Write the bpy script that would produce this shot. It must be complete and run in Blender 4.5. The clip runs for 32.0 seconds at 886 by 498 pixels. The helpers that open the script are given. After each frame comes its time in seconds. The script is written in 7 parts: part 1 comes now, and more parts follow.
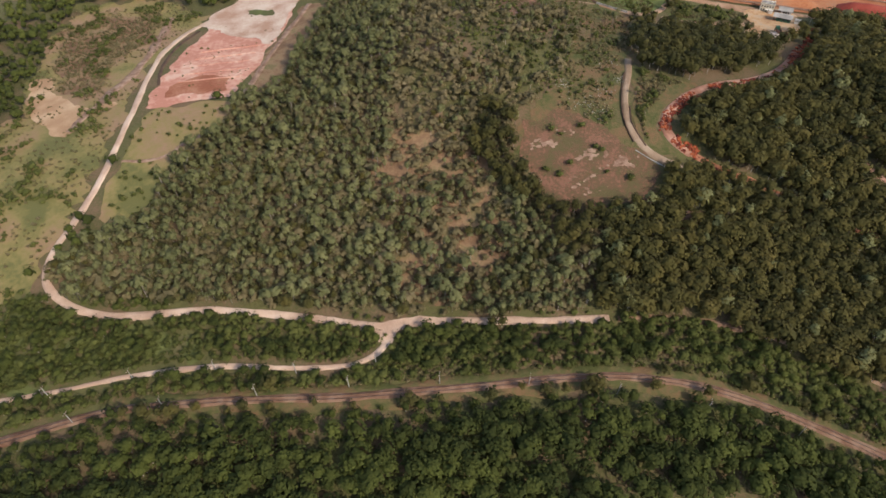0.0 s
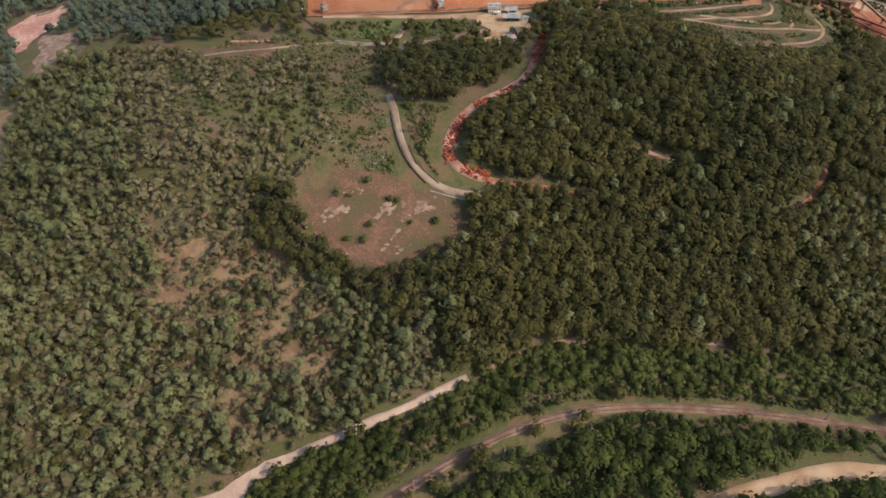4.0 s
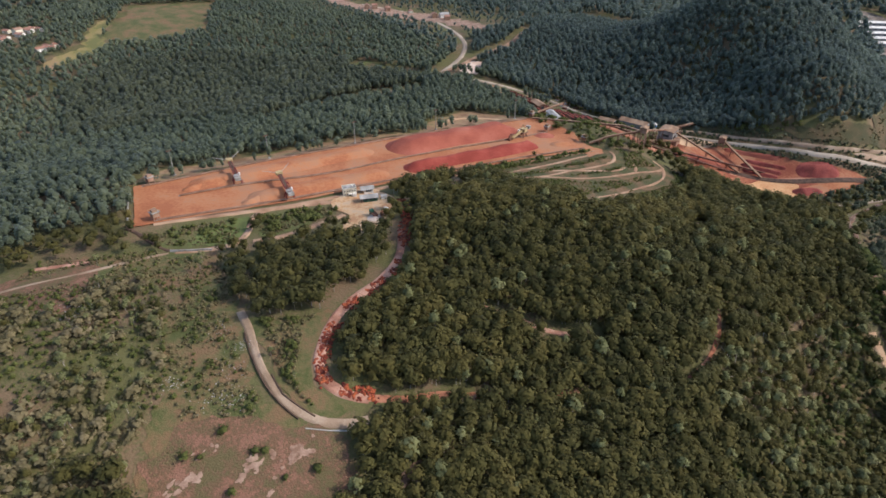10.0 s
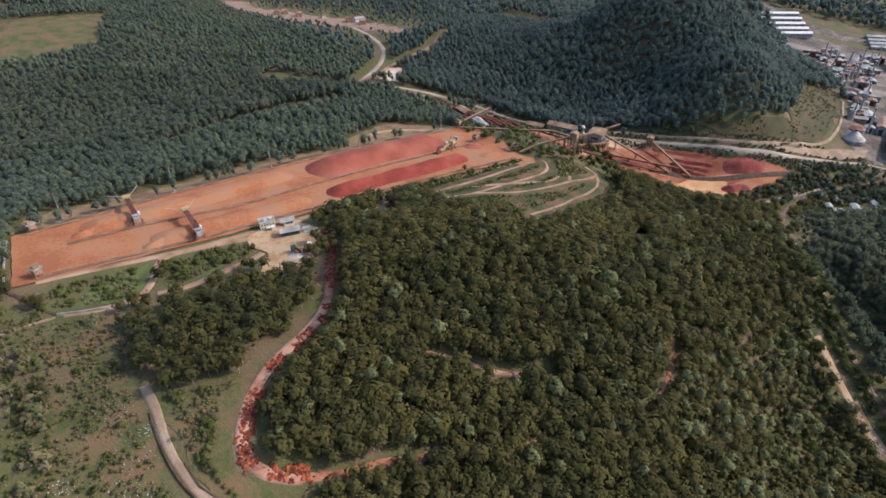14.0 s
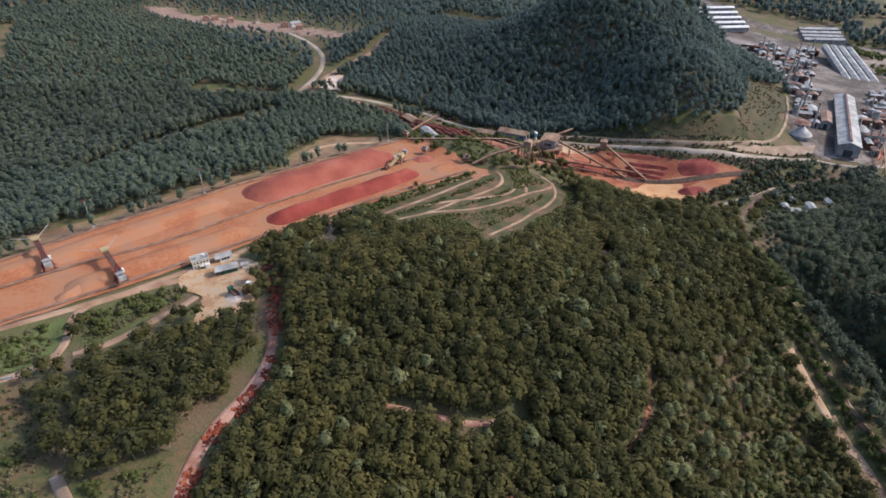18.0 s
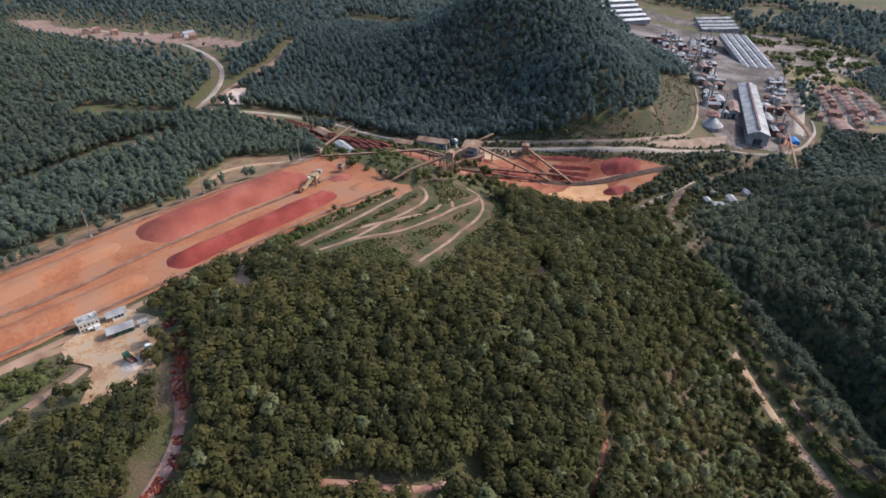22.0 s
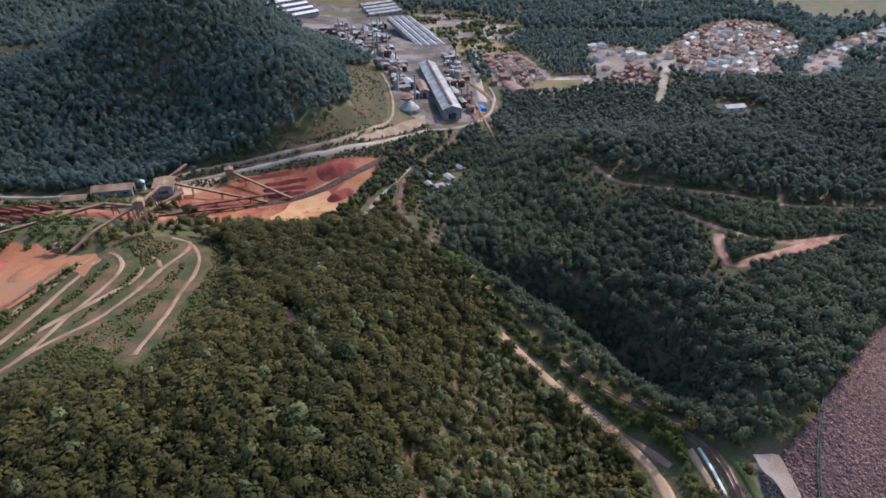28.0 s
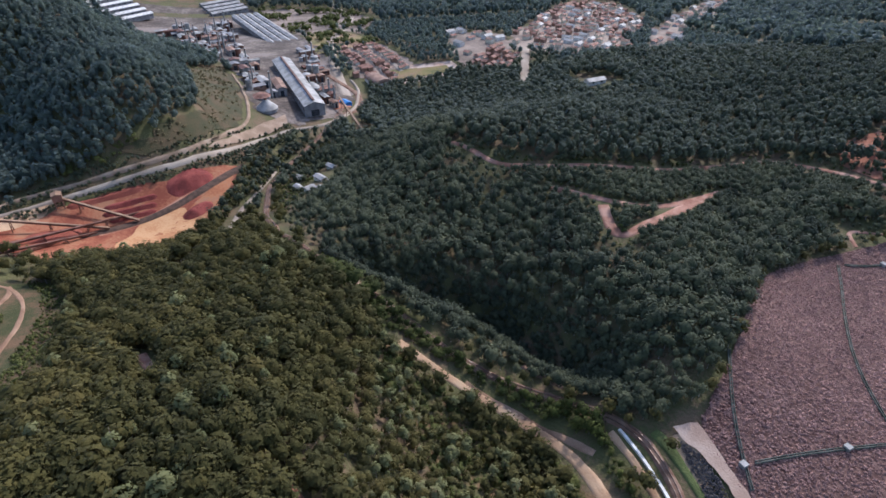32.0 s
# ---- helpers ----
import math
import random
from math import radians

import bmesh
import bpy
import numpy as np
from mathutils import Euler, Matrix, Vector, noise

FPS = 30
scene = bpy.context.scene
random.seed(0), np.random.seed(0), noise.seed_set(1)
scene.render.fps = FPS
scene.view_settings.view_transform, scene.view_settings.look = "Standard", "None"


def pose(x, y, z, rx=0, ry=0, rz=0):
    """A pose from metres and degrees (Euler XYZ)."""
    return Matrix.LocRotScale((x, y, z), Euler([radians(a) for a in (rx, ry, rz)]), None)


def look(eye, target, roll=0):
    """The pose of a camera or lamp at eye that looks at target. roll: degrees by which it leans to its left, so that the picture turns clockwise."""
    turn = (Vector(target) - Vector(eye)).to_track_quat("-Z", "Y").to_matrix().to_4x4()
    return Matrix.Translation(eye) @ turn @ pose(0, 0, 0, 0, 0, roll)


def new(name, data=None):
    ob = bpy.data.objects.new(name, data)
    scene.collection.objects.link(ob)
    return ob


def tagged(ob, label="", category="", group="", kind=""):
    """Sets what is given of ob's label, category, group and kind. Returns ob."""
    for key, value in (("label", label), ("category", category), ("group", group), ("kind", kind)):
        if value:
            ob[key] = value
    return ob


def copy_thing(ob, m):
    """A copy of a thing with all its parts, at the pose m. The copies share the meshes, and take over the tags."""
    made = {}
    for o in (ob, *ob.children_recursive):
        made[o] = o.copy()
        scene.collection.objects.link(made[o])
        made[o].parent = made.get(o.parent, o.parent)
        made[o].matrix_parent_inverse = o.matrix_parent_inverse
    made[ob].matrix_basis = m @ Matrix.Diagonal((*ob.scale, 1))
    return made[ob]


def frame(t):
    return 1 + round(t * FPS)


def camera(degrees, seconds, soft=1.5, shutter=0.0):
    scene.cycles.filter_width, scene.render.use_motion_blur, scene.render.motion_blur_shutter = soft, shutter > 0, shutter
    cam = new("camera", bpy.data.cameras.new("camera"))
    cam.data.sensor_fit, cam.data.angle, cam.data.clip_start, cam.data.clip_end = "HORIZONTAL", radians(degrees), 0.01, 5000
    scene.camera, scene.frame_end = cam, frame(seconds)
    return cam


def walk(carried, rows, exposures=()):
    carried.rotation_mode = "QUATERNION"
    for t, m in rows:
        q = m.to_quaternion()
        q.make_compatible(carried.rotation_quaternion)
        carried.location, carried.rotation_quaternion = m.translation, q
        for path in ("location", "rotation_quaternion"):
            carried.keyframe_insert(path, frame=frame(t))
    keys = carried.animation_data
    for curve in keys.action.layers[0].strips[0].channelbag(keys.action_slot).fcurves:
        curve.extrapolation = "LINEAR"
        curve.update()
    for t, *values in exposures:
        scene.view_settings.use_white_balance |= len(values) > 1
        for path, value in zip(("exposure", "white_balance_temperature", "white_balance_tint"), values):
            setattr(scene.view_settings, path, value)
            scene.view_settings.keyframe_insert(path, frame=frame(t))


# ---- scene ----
EXPOSURES = [(0.0, 0.54, 6700, 13), (5.0, 0.60, 6400, 13), (11.0, 0.67, 6050, 14), (20.0, 0.69, 5800, 15), (26.0, 0.68, 5600, 16), (32.0, 0.67, 5550, 17)]
cam = camera(72.06, 32.0, soft=1.6)
PATH = [
    (0.0, pose(0.04, -0.00, 260.00, 43.16, 0, -0.03)),
    (0.5, pose(-0.65, 5.09, 259.31, 42.97, 0, -2.86)),
    (1.0, pose(-0.84, 10.06, 259.24, 42.71, 0, -5.49)),
    (1.5, pose(-1.01, 15.00, 258.64, 42.54, 0, -8.08)),
    (2.0, pose(-0.65, 20.30, 258.83, 42.29, 0, -10.73)),
    (2.5, pose(0.57, 26.02, 259.84, 42.34, 0, -14.04)),
    (3.0, pose(1.25, 31.31, 259.95, 42.73, 0, -18.69)),
    (3.5, pose(2.28, 36.09, 259.70, 43.24, 0, -23.36)),
    (5.5, pose(9.59, 53.35, 258.82, 48.65, 0, -28.69)),
    (6.0, pose(11.52, 56.84, 258.48, 50.46, 0, -28.78)),
    (6.5, pose(13.44, 60.15, 258.21, 52.18, 0, -28.86)),
    (7.0, pose(15.64, 63.87, 257.92, 53.84, 0, -28.90)),
    (7.5, pose(17.74, 67.27, 257.36, 55.40, 0, -29.35)),
    (8.0, pose(20.24, 70.55, 256.95, 56.45, 0, -32.34)),
    (8.5, pose(22.57, 73.98, 256.47, 56.96, 0, -36.56)),
    (9.0, pose(24.80, 77.29, 256.06, 57.17, 0, -38.89)),
    (9.5, pose(27.03, 80.56, 255.56, 57.22, 0, -40.14)),
    (10.0, pose(29.67, 83.74, 255.27, 57.24, 0, -40.99)),
    (10.5, pose(32.35, 86.60, 255.48, 57.17, 0, -41.42)),
    (11.0, pose(34.85, 89.55, 255.46, 57.13, 0, -41.65)),
    (11.5, pose(37.34, 92.47, 255.69, 57.09, 0, -41.78)),
    (12.0, pose(39.77, 95.29, 256.07, 57.04, 0, -42.21)),
    (12.5, pose(42.45, 97.80, 256.23, 57.02, 0, -43.20)),
    (13.0, pose(45.37, 100.38, 256.15, 57.01, 0, -45.76)),
    (13.5, pose(47.84, 103.30, 255.95, 57.02, 0, -47.53)),
    (14.0, pose(50.49, 106.13, 255.59, 57.03, 0, -48.53)),
    (14.5, pose(52.84, 108.78, 255.38, 57.02, 0, -48.87)),
    (16.5, pose(63.50, 118.57, 255.53, 56.90, 0, -52.24)),
    (17.0, pose(66.09, 121.00, 255.18, 56.90, 0, -53.17)),
    (17.5, pose(68.61, 123.54, 254.85, 56.88, 0, -53.72)),
    (18.0, pose(71.48, 125.62, 254.75, 56.83, 0, -53.93)),
    (18.5, pose(74.24, 127.97, 254.24, 56.83, 0, -54.43)),
    (19.0, pose(76.81, 130.16, 254.24, 56.79, 0, -55.13)),
    (19.5, pose(79.70, 132.26, 254.15, 56.75, 0, -56.10)),
    (20.0, pose(82.58, 134.67, 254.46, 56.66, 0, -57.27)),
    (20.5, pose(85.45, 136.74, 253.99, 56.68, 0, -58.45)),
    (21.0, pose(88.68, 138.75, 253.66, 56.67, 0, -59.64)),
    (21.5, pose(91.53, 140.78, 253.99, 56.62, 0, -60.87)),
    (22.0, pose(94.50, 142.46, 253.70, 56.62, 0, -62.41)),
    (22.5, pose(97.78, 143.93, 253.03, 56.65, 0, -64.35)),
    (23.0, pose(100.73, 145.79, 253.86, 56.52, 0, -66.47)),
    (23.5, pose(103.57, 147.28, 254.18, 56.45, 0, -68.94)),
    (24.0, pose(106.80, 148.40, 253.78, 56.42, 0, -71.75)),
    (24.5, pose(109.97, 149.65, 253.63, 56.38, 0, -74.90)),
    (25.0, pose(113.22, 150.71, 252.47, 56.42, 0, -78.26)),
    (25.5, pose(116.00, 151.21, 252.01, 56.38, 0, -81.49)),
    (26.0, pose(119.42, 151.92, 251.69, 56.27, 0, -84.46)),
    (26.5, pose(122.37, 152.79, 250.85, 56.26, 0, -87.02)),
    (28.5, pose(134.61, 154.07, 246.01, 56.18, 0, -92.99)),
    (29.0, pose(137.36, 154.20, 243.98, 56.19, 0, -94.23)),
    (29.5, pose(140.38, 154.02, 241.89, 56.19, 0, -95.44)),
    (30.0, pose(143.39, 153.68, 239.74, 56.18, 0, -96.54)),
    (30.5, pose(146.16, 153.23, 238.30, 56.11, 0, -97.52)),
    (31.0, pose(149.10, 152.66, 236.43, 56.09, 0, -98.96)),
    (31.5, pose(151.96, 152.11, 234.68, 56.04, 0, -101.61)),
    (32.0, pose(155.00, 151.32, 232.60, 56.02, 0, -104.91)),
]
walk(cam, PATH, exposures=EXPOSURES)

# ---- light ----
SUN_TO = Vector((0.54, -0.56, 0.64)).normalized()
world = bpy.data.worlds.new("world")
scene.world = world
world.use_nodes = True
sky = world.node_tree.nodes.new("ShaderNodeTexSky")
sky.sky_type, sky.sun_disc = "NISHITA", False
sky.sun_elevation, sky.sun_rotation = math.asin(SUN_TO.z), math.atan2(SUN_TO.x, SUN_TO.y)
sky.air_density, sky.dust_density = 1.2, 2.0
world.node_tree.links.new(sky.outputs[0], world.node_tree.nodes["Background"].inputs[0])
world.node_tree.nodes["Background"].inputs[1].default_value = 0.15
sun = new("sun", bpy.data.lights.new("sun", "SUN"))
sun.data.energy, sun.data.angle, sun.data.color = 2.5, radians(0.6), (1.0, 0.92, 0.79)
sun.matrix_world = look(SUN_TO * 900, (0, 0, 0))


# ---- materials ----
def material(name, colours, scale=0.2, fine=2.0, rough=0.9, bump=0.3, bump_scale=1.5, metal=0.0, spread=0.25, tint=None, leafy=0.0, haze_sheen=0.0):
    """A material whose colour wanders between the given ones at two scales, with a fine relief. tint: a mesh attribute that shifts it."""
    m = bpy.data.materials.new(name)
    m.use_nodes = True
    nt = m.node_tree
    node, link = nt.nodes.new, nt.links.new
    bsdf = nt.nodes["Principled BSDF"]
    bsdf.inputs["Roughness"].default_value = rough
    bsdf.inputs["Metallic"].default_value = metal
    bsdf.inputs["Specular IOR Level"].default_value = 0.25
    # Sky-blue sheen that imitates haze over leaves, strongest on the far woods.
    if haze_sheen:
        bsdf.inputs["Sheen Weight"].default_value = haze_sheen
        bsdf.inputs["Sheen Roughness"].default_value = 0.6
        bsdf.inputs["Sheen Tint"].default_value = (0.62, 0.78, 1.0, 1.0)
    co = node("ShaderNodeNewGeometry")
    big, small = node("ShaderNodeTexNoise"), node("ShaderNodeTexNoise")
    for n, s, dt in ((big, scale, 5.0), (small, fine, 3.0)):
        n.inputs["Scale"].default_value, n.inputs["Detail"].default_value = s, dt
        link(co.outputs["Position"], n.inputs["Vector"])
    mix = node("ShaderNodeMath")
    mix.operation = "MULTIPLY_ADD"
    link(small.outputs["Fac"], mix.inputs[0])
    mix.inputs[1].default_value = spread
    link(big.outputs["Fac"], mix.inputs[2])
    last = mix
    if tint:
        at = node("ShaderNodeAttribute")
        at.attribute_name = tint
        info = node("ShaderNodeObjectInfo")
        add = node("ShaderNodeMath")
        add.operation = "MULTIPLY_ADD"
        link(at.outputs["Fac"], add.inputs[0])
        add.inputs[1].default_value = 0.55
        link(mix.outputs[0], add.inputs[2])
        more = node("ShaderNodeMath")
        more.operation = "MULTIPLY_ADD"
        link(info.outputs["Random"], more.inputs[0])
        more.inputs[1].default_value = 0.12
        link(add.outputs[0], more.inputs[2])
        last = more
    ramp = node("ShaderNodeValToRGB")
    low, high = (0.365 + 0.5 * spread, 0.635 + 0.5 * spread) if not tint else (0.7, 1.6)
    n = len(colours)
    span = node("ShaderNodeMapRange")
    span.inputs["From Min"].default_value, span.inputs["From Max"].default_value = low, high
    link(last.outputs[0], span.inputs["Value"])
    link(span.outputs[0], ramp.inputs["Fac"])
    while len(ramp.color_ramp.elements) < n:
        ramp.color_ramp.elements.new(0.5)
    for k, c in enumerate(colours):
        ramp.color_ramp.elements[k].position = k / max(1, n - 1)
        ramp.color_ramp.elements[k].color = (*c, 1)
    link(ramp.outputs["Color"], bsdf.inputs["Base Color"])
    if bump:
        b, bn = node("ShaderNodeBump"), node("ShaderNodeTexNoise")
        bn.inputs["Scale"].default_value, bn.inputs["Detail"].default_value = bump_scale, 4.0
        link(co.outputs["Position"], bn.inputs["Vector"])
        link(bn.outputs["Fac"], b.inputs["Height"])
        b.inputs["Strength"].default_value, b.inputs["Distance"].default_value = bump, 0.6
        link(b.outputs["Normal"], bsdf.inputs["Normal"])
    if leafy:
        thin, both = node("ShaderNodeBsdfTranslucent"), node("ShaderNodeMixShader")
        link(ramp.outputs["Color"], thin.inputs["Color"])
        both.inputs["Fac"].default_value = leafy
        link(bsdf.outputs[0], both.inputs[1])
        link(thin.outputs[0], both.inputs[2])
        link(both.outputs[0], nt.nodes["Material Output"].inputs["Surface"])
    return m


M_GROUND = material("forest_floor", [(0.140, 0.094, 0.053), (0.118, 0.088, 0.044), (0.098, 0.084, 0.036), (0.078, 0.076, 0.026), (0.095, 0.090, 0.033)], 0.045, 0.9, bump=0.8, bump_scale=0.9, spread=0.5)
M_DIRT = material("pale_dirt", [(0.330, 0.200, 0.112), (0.400, 0.258, 0.150), (0.460, 0.318, 0.195)], 0.08, 1.5)
M_REDSOIL = material("red_soil", [(0.24, 0.085, 0.045), (0.31, 0.13, 0.075), (0.37, 0.19, 0.12)], 0.05, 0.8)
M_ORANGE = material("orange_ore_floor", [(0.250, 0.088, 0.038), (0.295, 0.112, 0.049), (0.322, 0.138, 0.064), (0.285, 0.140, 0.076)], 0.045, 0.6, spread=0.4)
M_REDORE = material("red_ore", [(0.205, 0.052, 0.032), (0.245, 0.068, 0.041), (0.282, 0.090, 0.057)], 0.05, 1.0, bump=0.5)
M_ROADDUST = material("whitish_road_dust", [(0.36, 0.24, 0.17), (0.45, 0.315, 0.23), (0.53, 0.395, 0.30)], 0.08, 1.5)
M_LANE = material("pinkish_tan_dirt", [(0.202, 0.113, 0.067), (0.269, 0.164, 0.101), (0.328, 0.214, 0.139)], 0.08, 1.5)
M_CLEARING = material("reddish_brown_clearing", [(0.185, 0.094, 0.060), (0.145, 0.078, 0.045), (0.118, 0.070, 0.038), (0.108, 0.072, 0.036), (0.094, 0.075, 0.032)], 0.11, 0.8, bump=0.8, spread=0.6)
M_PATCH = material("brown_dry_grass", [(0.150, 0.088, 0.048), (0.188, 0.112, 0.062), (0.237, 0.156, 0.084), (0.150, 0.119, 0.054)], 0.1, 0.9, bump=0.5, spread=0.35)
M_GREY = material("grey_gravel", [(0.2, 0.135, 0.085), (0.26, 0.18, 0.12), (0.31, 0.23, 0.16)], 0.1, 1.5)
M_BALLAST = material("rusty_ballast", [(0.13, 0.068, 0.042), (0.18, 0.102, 0.066), (0.225, 0.142, 0.096)], 0.2, 3.0)
# Pink rock, darkened to paint in the shade between the stones on top.
M_ROCK = material("pink_rockfill_gap_shade", [(0.074, 0.035, 0.027), (0.127, 0.068, 0.053), (0.174, 0.100, 0.079)], 0.5, 1.2, bump=1.0, bump_scale=0.8)
M_ASPHALT = material("pale_asphalt", [(0.246, 0.192, 0.145), (0.308, 0.248, 0.185), (0.369, 0.302, 0.233)], 0.05, 1.0)
M_EUCA = material("eucalyptus_leaves", [(0.114, 0.122, 0.052), (0.152, 0.160, 0.067), (0.197, 0.200, 0.086), (0.250, 0.236, 0.112)], 0.06, 2.2, tint="tint", bump=0.6, bump_scale=3.2, spread=0.5, leafy=0.4)
M_PINE = material("dark_olive_leaves", [(0.042, 0.045, 0.014), (0.066, 0.063, 0.018), (0.097, 0.086, 0.023), (0.140, 0.113, 0.033)], 0.06, 2.2, tint="tint", bump=0.6, bump_scale=3.2, spread=0.5, leafy=0.4, haze_sheen=0.02)
M_BROAD = material("broadleaf_leaves", [(0.027, 0.037, 0.009), (0.046, 0.057, 0.012), (0.076, 0.090, 0.019), (0.119, 0.131, 0.029)], 0.06, 2.2, tint="tint", bump=0.6, bump_scale=3.2, spread=0.5, leafy=0.3)
M_DARKBROAD = material("deep_green_leaves", [(0.029, 0.037, 0.020), (0.053, 0.063, 0.031), (0.088, 0.097, 0.046), (0.140, 0.143, 0.068)], 0.06, 2.2, tint="tint", bump=0.6, bump_scale=3.2, spread=0.5, leafy=0.3, haze_sheen=0.07)
# Paler and bluer than real leaves: distance haze put into the base colour.
M_HAZYLEAF = material("haze_tinted_hill_leaves", [(0.060, 0.080, 0.062), (0.090, 0.116, 0.086), (0.125, 0.156, 0.112), (0.165, 0.198, 0.138)], 0.06, 2.2, tint="tint", bump=0.6, bump_scale=3.2, spread=0.5, leafy=0.55, haze_sheen=0.3)
M_CONE = material("plantation_leaves", [(0.052, 0.062, 0.034), (0.072, 0.084, 0.044), (0.094, 0.105, 0.055), (0.122, 0.130, 0.068)], 0.06, 2.2, tint="tint", bump=0.6, bump_scale=3.2, spread=0.5, leafy=0.42, haze_sheen=0.16)
M_FARLEAF = material("far_olive_leaves", [(0.06, 0.075, 0.045), (0.085, 0.105, 0.06), (0.12, 0.14, 0.075), (0.16, 0.175, 0.095)], 0.03, 2.2, tint="tint", bump=0.6, bump_scale=3.2, spread=0.5, leafy=0.42, haze_sheen=0.18)
M_SCRUB = material("dry_undergrowth_leaves", [(0.100, 0.086, 0.040), (0.140, 0.118, 0.056), (0.180, 0.148, 0.075), (0.225, 0.178, 0.104)], 0.06, 2.2, tint="tint", bump=0.6, bump_scale=3.2, spread=0.5, leafy=0.3)
M_BUSH = material("bush_leaves", [(0.056, 0.064, 0.017), (0.090, 0.101, 0.026), (0.138, 0.144, 0.040)], 0.06, 2.2, tint="tint", bump=0.6, bump_scale=3.2, spread=0.5, leafy=0.3)
M_BARK = material("grey_bark", [(0.14, 0.12, 0.1), (0.24, 0.21, 0.18), (0.34, 0.31, 0.27)], 0.8, 5.0, bump=0.4)

# ---- lie of the land: rises and hollows, each with its middle, its width and its height ----
BASE = 63.5
RISES = [
    (-300, 1000, 180, 17.7), (-150, 250, 70, 12.8), (0, 300, 45, 21.1), (0, 450, 70, 13.8),
    (100, 250, 45, 13.4), (100, 350, 110, 22.7), (100, 450, 45, 8.9), (200, 1050, 300, 35.5),
    (250, 250, 70, 29.2), (250, 500, 70, 8.7), (300, 0, 45, 13.4), (300, 150, 45, 19.2),
    (400, 0, 45, 17.7), (400, 150, 45, 13.0), (400, 350, 45, 15.3), (450, -400, 180, 36.1),
    (500, -50, 45, 18.7), (500, 50, 45, 22.9), (600, 250, 45, 51.2), (600, 600, 70, 10.9),
    (650, 450, 70, 18.6), (700, 350, 70, 67.4), (800, 400, 70, 42.7), (900, 800, 180, 16.4),
    (950, -300, 180, 6.1), (1300, 650, 180, 7.5),
]
HOLLOWS = [
    (-250, -50, 180, -22.0), (150, 0, 110, -25.4), (250, 650, 110, -14.9), (300, 100, 45, -34.8),
    (350, -100, 70, -8.5), (400, 50, 45, -16.2), (500, -150, 110, -4.1), (500, 250, 45, -18.9),
    (550, 150, 70, -13.5), (550, 450, 70, -26.1), (600, 200, 45, -16.8), (600, 350, 45, -16.7),
    (700, 50, 70, -22.7), (1000, 350, 180, -10.2), (1100, -750, 180, -22.6), (1200, 250, 180, -24.3),
    (1400, -450, 500, -70.2), (1450, 0, 180, -11.5),
]

SWELLS = np.array(RISES + HOLLOWS, float)


def inside(poly, x, y):
    """Which of the places lie within a closed outline."""
    p = np.asarray(poly, float)
    hit = np.zeros(np.shape(x), bool)
    for (ax, ay), (bx, by) in zip(p, np.roll(p, -1, 0)):
        if ay == by:
            continue
        cross = ((ay > y) != (by > y)) & (x < (bx - ax) * (y - ay) / (by - ay) + ax)
        hit ^= cross
    return hit


def away(line, x, y):
    """How far the places lie from a line of points."""
    best = np.full(np.shape(x), 1e9)
    p = np.asarray(line, float)
    for (ax, ay), (bx, by) in zip(p[:-1], p[1:]):
        dx, dy = bx - ax, by - ay
        s = np.clip(((x - ax) * dx + (y - ay) * dy) / (dx * dx + dy * dy + 1e-9), 0, 1)
        best = np.minimum(best, np.hypot(x - ax - s * dx, y - ay - s * dy))
    return best


YARD = [(86, 387), (101, 436), (185, 433), (260, 427), (330, 418), (404, 403), (391, 326), (330, 341), (272, 351), (230, 359), (160, 370)]


RAVINE = [(296, 32), (320, 41), (343, 52), (364, 65), (383, 85), (396, 114), (412, 138)]


def land(x, y):
    x, y = np.asarray(x, float), np.asarray(y, float)
    z = np.full(np.shape(x), BASE)
    for cx, cy, r, h in SWELLS:
        z = z + h * np.exp(-((x - cx) ** 2 + (y - cy) ** 2) / (2 * r * r))
    near = (x > 270) & (x < 450) & (y > 0) & (y < 180)
    if near.any():
        deep = np.interp(x, [296, 335, 392, 412], [0.0, 19.0, 19.0, 3.0])
        z = z - np.where(near, deep * np.exp(-(away(RAVINE, x, y) / 11.0) ** 2), 0)
    near = (x > 40) & (x < 450) & (y > 280) & (y < 480)
    if near.any():
        d = np.where(inside(YARD, x, y), 0, away(YARD + YARD[:1], x, y))
        s = np.clip(1 - d / 22, 0, 1)
        s = s * s * (3 - 2 * s)
        z = z * (1 - s) + (97 - 0.08 * (x - 90)) * s
    return z


def ground_at(x, y):
    return float(land(np.array([x]), np.array([y]))[0])


def mesh_object(name, verts, faces, mats, smooth=True, face_mats=None):
    me = bpy.data.meshes.new(name)
    me.from_pydata([tuple(v) for v in verts], [], [tuple(f) for f in faces])
    for m in mats:
        me.materials.append(m)
    if smooth:
        me.polygons.foreach_set("use_smooth", [True] * len(me.polygons))
    if face_mats is not None:
        me.polygons.foreach_set("material_index", face_mats)
    return new(name, me)


